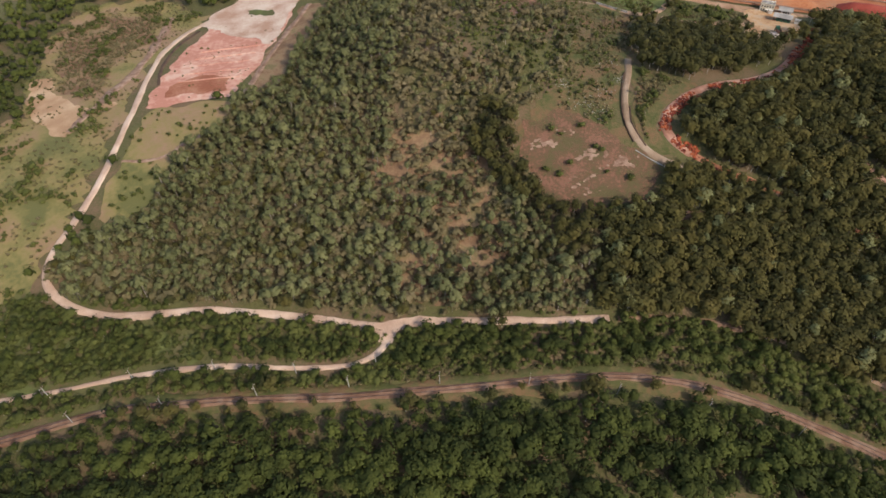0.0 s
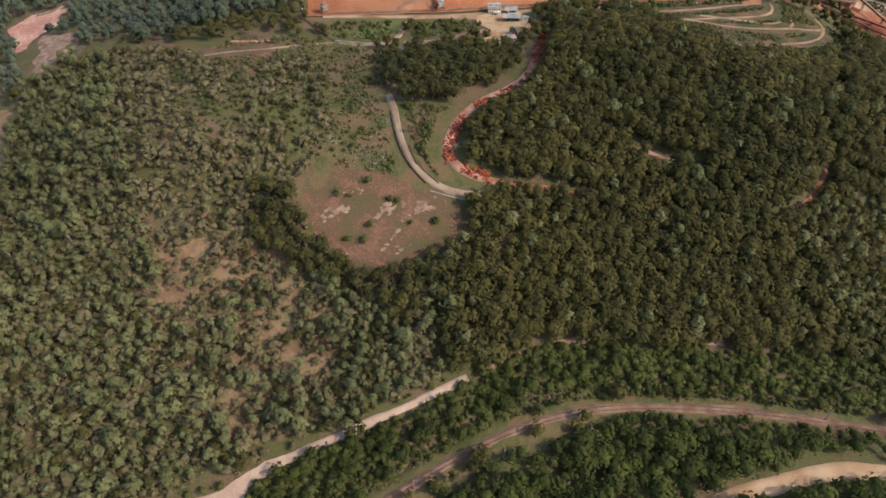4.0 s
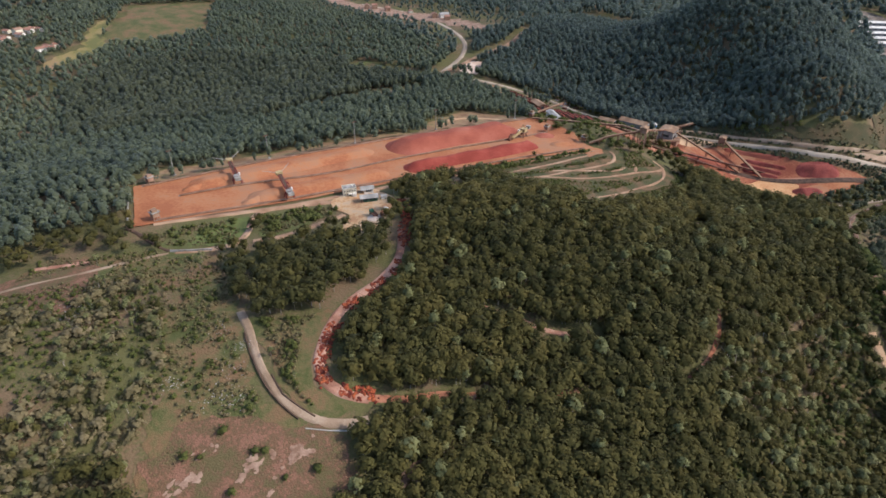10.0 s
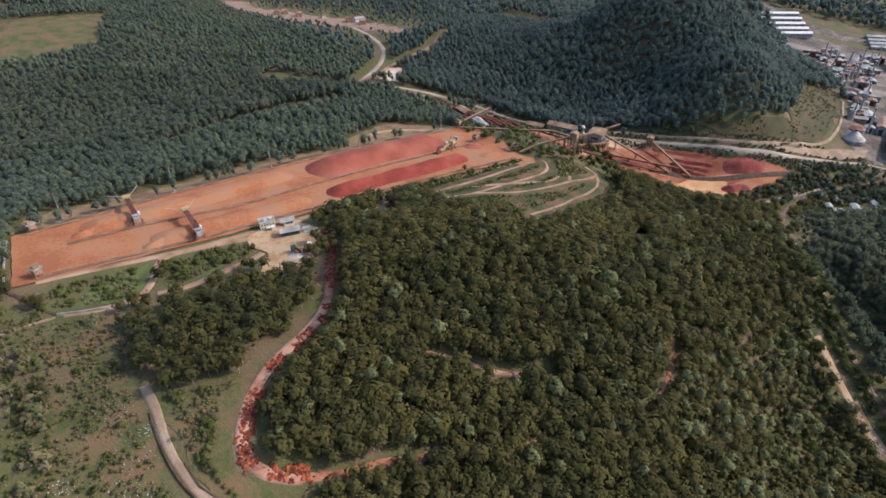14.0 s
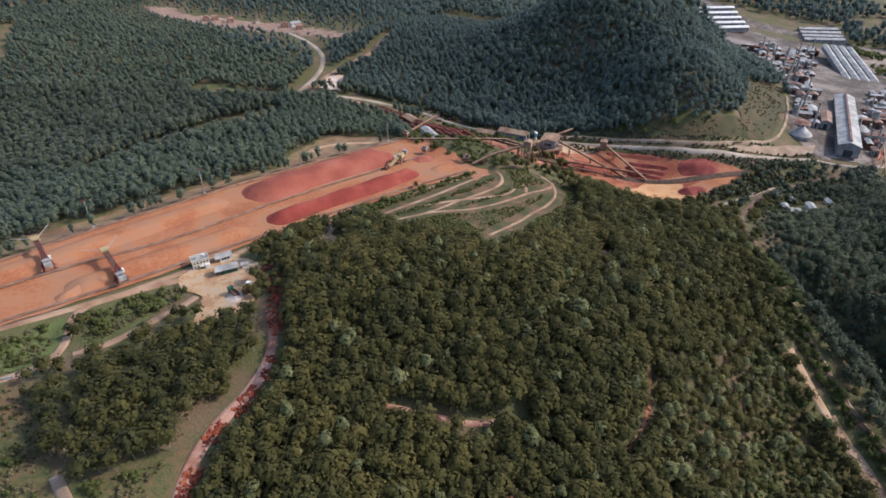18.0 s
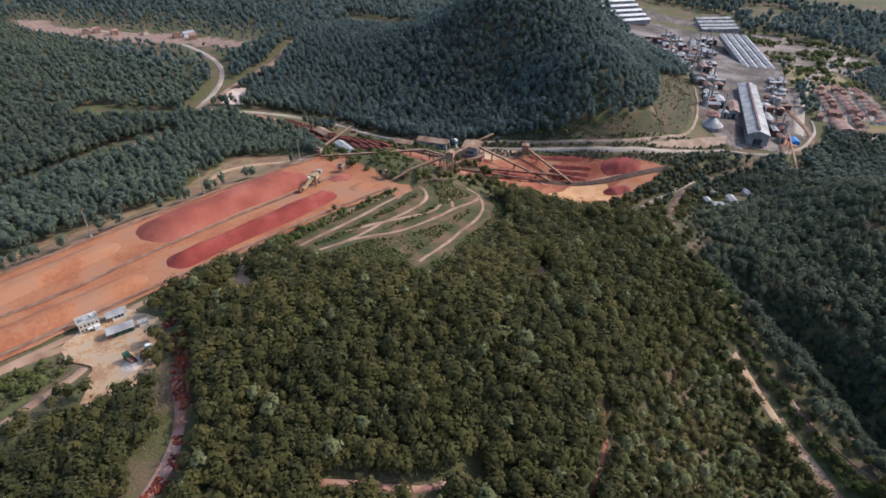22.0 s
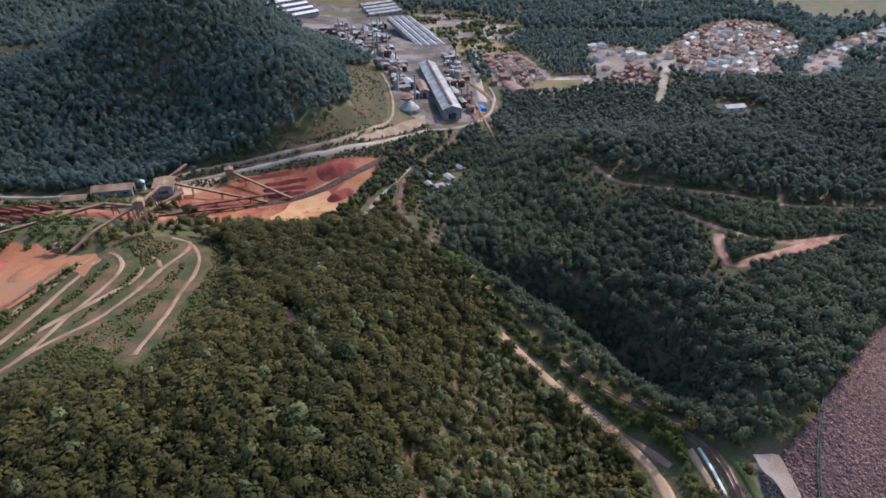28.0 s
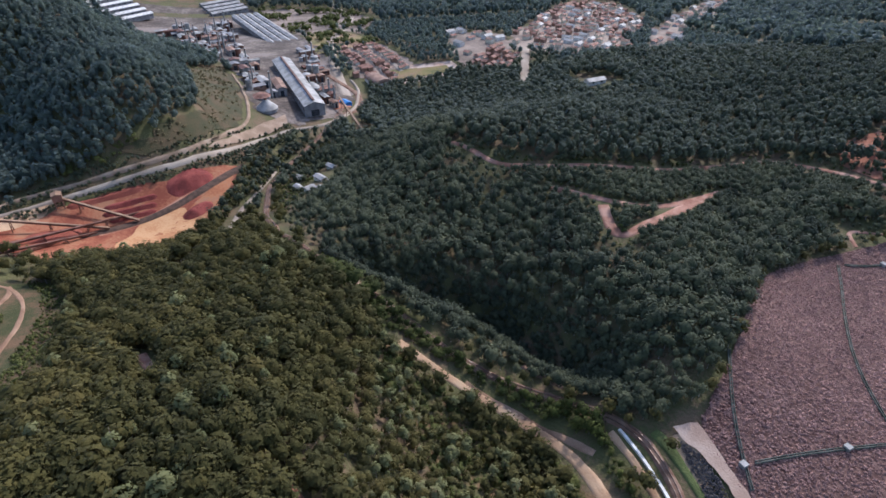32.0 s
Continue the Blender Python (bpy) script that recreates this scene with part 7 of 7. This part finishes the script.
def wagon(x, y, turn):
    s = root("freight_wagon", x, y, turn, "rust-red open freight wagon on a siding", "wagon", "wagons in the rail yard", 0.5)
    part("body", boxes((-5.5, -1.4, 1.0, 5.5, 1.4, 1.3), (-5.5, -1.4, 1.3, 5.5, -1.25, 3.4), (-5.5, 1.25, 1.3, 5.5, 1.4, 3.4), (-5.5, -1.25, 1.3, -5.35, 1.25, 3.4), (5.35, -1.25, 1.3, 5.5, 1.25, 3.4)), M_STEEL, s)
    part("load", boxes((-5.3, -1.2, 1.3, 5.3, 1.2, 2.9)), M_DARKORE, s, "dark red ore load")
    for dx in (-3.8, 3.8):
        part("bogie", boxes((dx - 1.3, -1.0, 0.1, dx + 1.3, 1.0, 1.0)), M_DARKSOIL, s)
    return s


WAGON = None
LINE_A = [(469, 497), (475, 467), (471, 440), (465, 409), (455, 380)]
LINE_B = [(460, 471), (454, 430), (440, 394), (430, 362)]
for line, off in ((LINE_A, 0.0), (LINE_A, 5.0), (LINE_B, 0.0)):
    q = spaced(line, 11.8)
    d = np.gradient(q, axis=0)
    for k, ((x, y), (dx, dy)) in enumerate(zip(q, d)):
        if (k + int(off)) % 6 == 4:
            continue
        L = math.hypot(dx, dy)
        x, y = x - dy / L * off, y + dx / L * off
        turn = math.degrees(math.atan2(dy, dx))
        if WAGON is None:
            WAGON = wagon(x, y, turn)
        else:
            copy_thing(WAGON, pose(x, y, ground_at(x, y) + 0.5, 0, 0, turn))

# ---- lower ore yard ----
heap("ore_windrow", (515, 268), (525, 238), 4.5, 1.6, M_DARKORE, "long windrow of dark red ore", 11, group="windrows")
heap("ore_windrow", (510, 268), (519, 238), 4.5, 1.6, M_DARKORE, "long windrow of dark red ore", 12, group="windrows")
heap("ore_windrow", (505, 264), (514, 238), 4.5, 1.5, M_DARKORE, "long windrow of dark red ore", 13, group="windrows")
heap("ore_windrow", (516, 287), (530, 246), 5, 1.4, M_REDORE, "long windrow of red ore", 14, group="windrows")
heap("ore_mound", (527, 232), (545, 206), 16, 4, M_DARKORE, "broad heap of dark red ore", 15)
heap("ore_mound", (502, 222), (518, 206), 12, 3.5, M_DARKORE, "broad heap of dark red ore by the trees", 16)
heap("ore_mound", (480, 300), (496, 276), 14, 2.4, M_REDORE, "spread heap of red ore below the conveyors", 17)
strip("ore_berm", [(488, 278), (497, 263), (505, 246), (516, 227), (537, 204), (562, 184)], 4.0, M_DARKSOIL, "dark conveyor berm curving across the lower yard", "berm", lift=1.3, ragged=0.2)
strip("ore_lane", [(492, 270), (500, 256), (512, 234), (530, 212), (552, 192)], 5.0, M_REDSOIL, "red haul lane below the berm", "track", lift=0.85, ragged=0.3)
for k in range(14):
    a = RR.uniform(0, 1)
    x, y = 516 + RR.normal(0, 5), 456 + RR.normal(0, 7)
    s = root("scrap_bin", x, y, RR.uniform(0, 180), "rusty scrap container by the road", "container", "scrap yard")
    L, W, Hh = RR.uniform(2, 5), RR.uniform(1.5, 2.5), RR.uniform(1, 2)
    part("shell", boxes((-L / 2, -W / 2, -0.2, L / 2, W / 2, Hh)), [M_STEEL, M_WHITE, M_BROWNPAINT, M_TIN][k % 4], s)
    part("rim", boxes((-L / 2 - 0.1, -W / 2 - 0.1, Hh, L / 2 + 0.1, W / 2 + 0.1, Hh + 0.15)), M_STEEL, s)

# ---- white houses in the valley wood ----
for x, y, turn, lx, ly, lab in ((534, 150, 30, 10, 6, "white farm shed with a pale roof"), (524, 137, 30, 11, 6, "long white house with a grey roof"), (508, 145, 120, 8, 6, "white outbuilding with a tin roof"), (543, 128, 35, 9, 5, "small white house by the valley wood"), (500, 138, 30, 7, 5, "small pale shed among trees"), (510, 130, 110, 8, 5, "small white cottage with a tin roof"), (516, 152, 25, 7, 5, "low pale hut beside the white houses")):
    hall("farm_house", x, y, turn, lx * 0.75, ly * 0.75, 2.4, 3.3, lab, M_CREAM, M_TIN, "house", "white houses in the wood")
hall("white_warehouse", 638, -118, 100, 18, 8, 4, 5.5, "white warehouse with a grey roof among dark trees", M_WHITE, M_TIN)

# ---- factory in the valley ----
AX = math.degrees(math.atan2(30, 91))
hall("long_shed", 726, 140, 9, 140, 17, 9, 12, "very long pale factory shed with a ridge ventilator", M_GREYPAINT, M_TIN, vents=1)
hall("side_shed", 716, 156, 9, 30, 8, 7, 8.5, "pale annex beside the long shed", M_GREYPAINT, M_BROWNPAINT)
CONE = root("cone_store", 664, 168, 0, "dark conical store with a grey skirt", "store")
part("skirt", drum(9, 9, -0.5, 2.5, 24), M_GREYPAINT, CONE)
part("cone", drum(9.3, 1.2, 2.5, 9.5, 24), M_TIN, CONE)
part("cap", drum(1.4, 1.4, 9.5, 11, 12), M_STEEL, CONE)
ROUND = root("round_store", 690, 172, 0, "low round store with a rusty roof", "store")
part("skirt", drum(8, 8, -0.5, 2.0, 24), M_GREYPAINT, ROUND)
part("cone", drum(8.3, 2.5, 2.0, 4.6, 24), M_TILE, ROUND)
BLUE = root("blue_container", 699, 99, 25, "bright blue covered container on red ground", "container")
part("shell", boxes((-5, -3.5, -0.3, 5, 3.5, 3)), M_BLUE, BLUE)
part("roof", prism(-5, 5, -3.5, 3.5, 3, 4.2, 0.3, 0.12), M_BLUE, BLUE)
area("container_apron", [(680, 112), (690, 96), (704, 92), (712, 98), (704, 108)], M_REDSOIL, "bare reddish apron beside the railway", lift=0.9, rough=1)
for k in range(4):
    off = (k - 1.5) * 10
    ux, uy = math.cos(radians(17)), math.sin(radians(17))
    hall("row_shed", 978 - uy * off, 158 + ux * off, 17, 220, 6.5, 5, 6.5, "long pale roof in a row of factory sheds", M_GREYPAINT, M_TIN, group="factory shed rows")
for k in range(5):
    hall("row_shed", 1215 - 24 * k, 395 - 12 * k, 130, 70, 10, 6, 8, "pale far-off factory shed in a row", M_GREYPAINT, M_WHITE, group="far factory sheds")
for k in range(4):
    hall("row_shed", 1250 - 20 * k, 235 - 6 * k, 120, 60, 9, 6, 8, "pale far-off factory shed in a row", M_GREYPAINT, M_TIN, group="far factory sheds")
WORKS = [(1046, 300), (1100, 215), (915, 198), (780, 175), (720, 178), (760, 196), (880, 245)]
WORKS_B = [(672, 112), (712, 104), (860, 118), (866, 134), (770, 136), (690, 124)]


def clutter(poly, count, seed):
    rng = np.random.default_rng(seed)
    p = np.array(poly, float)
    made = 0
    while made < count:
        x, y = rng.uniform(p[:, 0].min(), p[:, 0].max()), rng.uniform(p[:, 1].min(), p[:, 1].max())
        if not inside(poly, np.array([x]), np.array([y]))[0]:
            continue
        made += 1
        kind = rng.random()
        turn = AX + rng.choice([0, 90]) + rng.normal(0, 3)
        if kind < 0.62:
            lx, ly, h = rng.uniform(6, 18), rng.uniform(4, 9), rng.uniform(3, 9)
            hall("works_building", x, y, turn, lx, ly, h, h + ly * 0.14, "weathered factory building in the crowded works", [M_GREYPAINT, M_STEEL, M_BROWNPAINT, M_CONCRETE][made % 4], [M_TIN, M_STEEL, M_GREYPAINT, M_TIN, M_CONCRETE, M_BROWNPAINT][made % 6], group="works buildings")
        elif kind < 0.85:
            s = root("storage_tank", x, y, 0, "pale cylindrical tank among factory buildings", "tank", "works tanks")
            r, h = rng.uniform(1.5, 4), rng.uniform(4, 12)
            part("shell", drum(r, r, -0.5, h, 14), [M_CONCRETE, M_TIN, M_STEEL][made % 3], s)
            part("cap", drum(r, r * 0.2, h, h + r * 0.3, 14), M_TIN, s)
        else:
            s = root("chimney_stack", x, y, 0, "slim grey factory chimney", "chimney", "works chimneys")
            h = rng.uniform(14, 24)
            part("shaft", drum(1.1, 0.7, -0.5, h, 12), M_CONCRETE, s)
            part("collar", drum(0.9, 0.9, h - 1.4, h - 0.7, 12), M_STEEL, s)


clutter(WORKS, 130, 51)
clutter(WORKS_B, 34, 52)
clutter([(668, 160), (690, 180), (740, 186), (740, 172), (690, 160)], 10, 53)

# ---- town ----
def house_kit(lx, ly, h, wall_mat, roof_mat, label, group):
    s = new("house")
    tagged(s, label, "house", group)
    part("wall", gabled(-lx / 2, lx / 2, -ly / 2, ly / 2, h, h + ly * 0.22), wall_mat, s)
    part("roof", prism(-lx / 2, lx / 2, -ly / 2, ly / 2, h, h + ly * 0.22, 0.5, 0.2), roof_mat, s)
    for cx in (lx / 4,):
        part("window", boxes((cx - 0.6, -ly / 2 - 0.05, 1, cx + 0.6, -ly / 2 + 0.05, 2.2)), M_GLASS, s)
    part("door", boxes((-0.5, ly / 2 - 0.05, -0.2, 0.5, ly / 2 + 0.05, 2.1)), M_BROWNPAINT, s)
    return s


HOUSES = [
    house_kit(9, 7, 3, M_CREAM, M_TILE, "small house with a red tiled roof", "town houses"),
    house_kit(11, 7, 3.2, M_WHITE, M_TILE, "white house with a red tiled roof", "town houses"),
    house_kit(8, 8, 5.6, M_BROWNPAINT, M_TILE, "brown two-storey house with a tiled roof", "town houses"),
    house_kit(14, 9, 5, M_WHITE, M_TIN, "white building with a grey tin roof", "town houses"),
    house_kit(10, 8, 5.8, M_CREAM, M_BROWNPAINT, "cream two-storey house with a brown roof", "town houses"),
]
FIRST = set()


SETTLED = []
BACK_ROWS = []


def put_house(k, x, y, turn):
    m = pose(x, y, ground_at(x, y) + 0.3, 0, 0, turn) @ Matrix.Scale(0.85, 4)
    if len(SETTLED) >= 285:
        BACK_ROWS.append((k, m))
        return
    SETTLED.append(k)
    if k in FIRST:
        copy_thing(HOUSES[k], m)
    else:
        HOUSES[k].matrix_basis = m
        FIRST.add(k)


def settle(poly, gap, turn, seed, kinds, keep=1.0, jitter=0.15):
    rng = np.random.default_rng(seed)
    p = np.array(poly, float)
    c, s = math.cos(radians(turn)), math.sin(radians(turn))
    mid = p.mean(0)
    for i in range(-40, 41):
        for j in range(-40, 41):
            u, v = i * gap[0] + rng.normal(0, jitter * gap[0]), j * gap[1] + (4 if j % 2 else 0) + rng.normal(0, jitter * gap[1])
            x, y = mid[0] + u * c - v * s, mid[1] + u * s + v * c
            if inside(poly, np.array([x]), np.array([y]))[0] and rng.random() < keep and away([(810, -100), (796, -114), (723, -85), (666, -61)], np.array([x]), np.array([y]))[0] > 9:
                put_house(int(rng.choice(kinds)), x, y, turn + rng.choice([0, 90]) + rng.normal(0, 4))


settle(BLOCK_A, (9.6, 9.5), 14.5, 61, [0, 0, 0, 2], 0.95, 0.04)
settle(BLOCK_B, (10.5, 10.5), 35, 62, [0, 2, 2], 0.9, 0.06)
settle(TOWN, (13.5, 13), 40, 63, [0, 0, 1, 2, 2, 3, 4], 0.85)
settle(TOWN_C, (17, 16), 25, 69, [0, 3, 3, 1, 4], 0.6)
settle(TOWN_B, (19, 18), 40, 64, [0, 1, 3, 4], 0.7)
settle(VILLAGE_A, (13, 13), 20, 65, [0, 1, 1], 0.8)
settle(VILLAGE_B, (12, 12), 30, 67, [0, 1, 1, 4], 0.8)
settle(VILLAGE_C, (10, 10), 15, 68, [0, 1], 0.9)
settle([(530, 900), (540, 840), (566, 780), (588, 720), (575, 700), (545, 790), (520, 850)], (16, 14), 60, 66, [0, 2, 3], 0.5)


def join_back_rows():
    """The town's far rows, too many to count, as one mesh."""
    verts, faces, mats, used = [], [], [], []
    for k, m in BACK_ROWS:
        for o in HOUSES[k].children:
            me = o.data
            if me.materials[0] not in used:
                used.append(me.materials[0])
            at = len(verts)
            verts += [m @ v.co for v in me.vertices]
            faces += [[at + i for i in p.vertices] for p in me.polygons]
            mats += [used.index(me.materials[0])] * len(me.polygons)
    tagged(mesh_object("far_houses", verts, faces, used, smooth=False, face_mats=mats), "crowded small tiled houses at the town's far end", "houses", kind="stuff")


join_back_rows()
STAND = root("sports_hall", 752, 60, 20, "arched brown-roofed hall beside the sports field", "building")
part("wall", boxes((-12, -8, -0.5, 12, 8, 5)), M_WHITE, STAND)
arch = bmesh.new()
ring = [[arch.verts.new((x, 8.6 * math.cos(a), 5 + 4 * math.sin(a))) for a in [math.pi * k / 10 for k in range(11)]] for x in (-12.5, 12.5)]
for k in range(10):
    arch.faces.new((ring[0][k], ring[0][k + 1], ring[1][k + 1], ring[1][k]))
arch.faces.new(ring[0][::-1])
arch.faces.new(ring[1])
part("roof", arch, M_BROWNPAINT, STAND)

# ---- rockfill slope ----
def channel(pts, label):
    c = new("drain_channel")
    x0, y0 = pts[0]
    c.location = (x0, y0, ground_at(x0, y0))
    o = Vector(c.location)
    tagged(c, label, "drain", "slope drains")
    q = spaced(pts, 5.0)
    z = land(q[:, 0], q[:, 1]) + 0.6
    p3 = [Vector((*a, b)) - o for a, b in zip(q, z)]
    d = np.gradient(q, axis=0)
    d /= np.linalg.norm(d, axis=1)[:, None]
    for s in (-0.42, 0.42):
        bm = bmesh.new()
        rings = []
        for a, da in zip(p3, d):
            rings.append([bm.verts.new(a + Vector((-da[1] * (s + u), da[0] * (s + u), w))) for u, w in ((-0.12, -0.1), (-0.12, 0.8), (0.12, 0.8), (0.12, -0.1))])
        for u, v in zip(rings[:-1], rings[1:]):
            for k in range(4):
                bm.faces.new((u[k], u[(k + 1) % 4], v[(k + 1) % 4], v[k]))
        bm.faces.new(rings[0][::-1])
        bm.faces.new(rings[-1])
        part("channel_wall", bm, M_CHANNEL, c)
    bm = bmesh.new()
    rows = [[bm.verts.new(a + Vector((-da[1] * o2, da[0] * o2, 0.2))) for o2 in (-0.36, 0.36)] for a, da in zip(p3, d)]
    for u, v in zip(rows[:-1], rows[1:]):
        bm.faces.new((u[0], v[0], v[1], u[1]))
    part("channel_bed", bm, M_CHANNEL, c)
    return c


M_CHANNEL = material("mossy_concrete", [(0.07, 0.075, 0.055), (0.11, 0.115, 0.09), (0.16, 0.16, 0.13)], 0.3, 3.0)
channel([(304, -9), (292, -2), (285, 3), (271, 10), (257, 15), (246, 18)], "mossy concrete drain down the rockfill")
channel([(258, 15), (256, -3), (254, -26), (252, -41), (250, -70)], "mossy concrete drain across the rockfill")
channel([(349, -108), (335, -98), (310, -76), (285, -57), (270, -51), (256, -48), (244, -46)], "mossy concrete drain curving down the rockfill")
channel([(346, -106), (341, -113), (337, -127), (334, -150)], "mossy concrete drain along the upper rockfill")
for x, y in ((258, 15), (254, -25), (338, -125)):
    s = root("drain_chamber", x, y, 10, "small pale concrete inspection chamber", "chamber", "drain chambers", 0.5)
    part("body", boxes((-1.1, -1.1, -0.4, 1.1, 1.1, 1.5)), M_CONCRETE, s)
    part("lid", boxes((-1.25, -1.25, 1.5, 1.25, 1.25, 1.7)), M_CONCRETE, s)
    part("ladder", beams(((1.4, 0, 0), (1.4, 0, 1.9), 0.2)), M_STEEL, s)
M_STONE = material("pinkish_broken_rock", [(0.19, 0.104, 0.085), (0.255, 0.142, 0.114), (0.325, 0.185, 0.148), (0.39, 0.235, 0.19)], 0.05, 1.5, tint="tint", bump=0.4, spread=0.5)
M_DARKSTONE = material("dark_toe_stone", [(0.03, 0.026, 0.025), (0.06, 0.052, 0.05), (0.1, 0.088, 0.082)], 0.05, 1.5, tint="tint", bump=0.4, spread=0.5)
OCTA_V = np.array([(1, 0, 0), (0, 1, 0), (-1, 0, 0), (0, -1, 0), (0, 0, 1), (0, 0, -0.6)], float)
OCTA_F = np.array([(0, 1, 4), (1, 2, 4), (2, 3, 4), (3, 0, 4), (1, 0, 5), (2, 1, 5), (3, 2, 5), (0, 3, 5)])


def stones(name, xy, size, mat, label, seed, lift):
    """Angular broken stones lying close together, in one mesh."""
    rng = np.random.default_rng(seed)
    n = len(xy)
    v = OCTA_V[None] * rng.uniform(0.6, 1.25, (n, 6, 1)) * (size * rng.uniform(0.5, 1.5, (n, 1, 1))) * np.stack([rng.uniform(0.8, 1.5, n), np.ones(n), rng.uniform(0.5, 0.9, n)], 1)[:, None, :]
    a = rng.uniform(0, 6.28, n)[:, None]
    x = v[..., 0] * np.cos(a) - v[..., 1] * np.sin(a) + xy[:, 0][:, None]
    y = v[..., 0] * np.sin(a) + v[..., 1] * np.cos(a) + xy[:, 1][:, None]
    z = v[..., 2] + (land(xy[:, 0], xy[:, 1]) + lift)[:, None]
    f = (OCTA_F[None] + 6 * np.arange(n)[:, None, None]).reshape(-1, 3)
    o = mesh_object(name, np.stack([x, y, z], -1).reshape(-1, 3).tolist(), f.tolist(), [mat], smooth=False)
    o.data.attributes.new("tint", "FLOAT", "POINT").data.foreach_set("value", np.repeat(rng.random(n), 6).astype(np.float32))
    return tagged(o, label, "stones", kind="stuff")


rx, ry = RR.uniform(232, 353, 29000), RR.uniform(-150, 21, 29000)
stones("rockfill_stones", np.c_[rx, ry][inside(DAM, rx, ry)], 0.44, M_STONE, "pinkish broken rock covering the slope", 8, 0.75)
TOE = [(274, 30), (267, 26), (258, 25), (236, 25), (236, 31), (253, 32), (265, 31)]
rx, ry = RR.uniform(234, 276, 900), RR.uniform(24, 33, 900)
stones("toe_stones", np.c_[rx, ry][inside(TOE, rx, ry)], 0.6, M_DARKSTONE, "dark grey stones at the slope's toe", 9, 0.7)
low_wall([(292, 46), (288, 44.5), (277, 43.5), (266, 43), (250, 43), (236, 46)], 0.7, 1.1, M_WHITE, "water_pipe", "long pale pipe beside the railway", "pipe")
strip("pipe_track", [(292, 49), (277, 46.5), (258, 46), (240, 49)], 2.0, M_DIRT, "narrow dirt service track by the pipe", "track", lift=0.4)
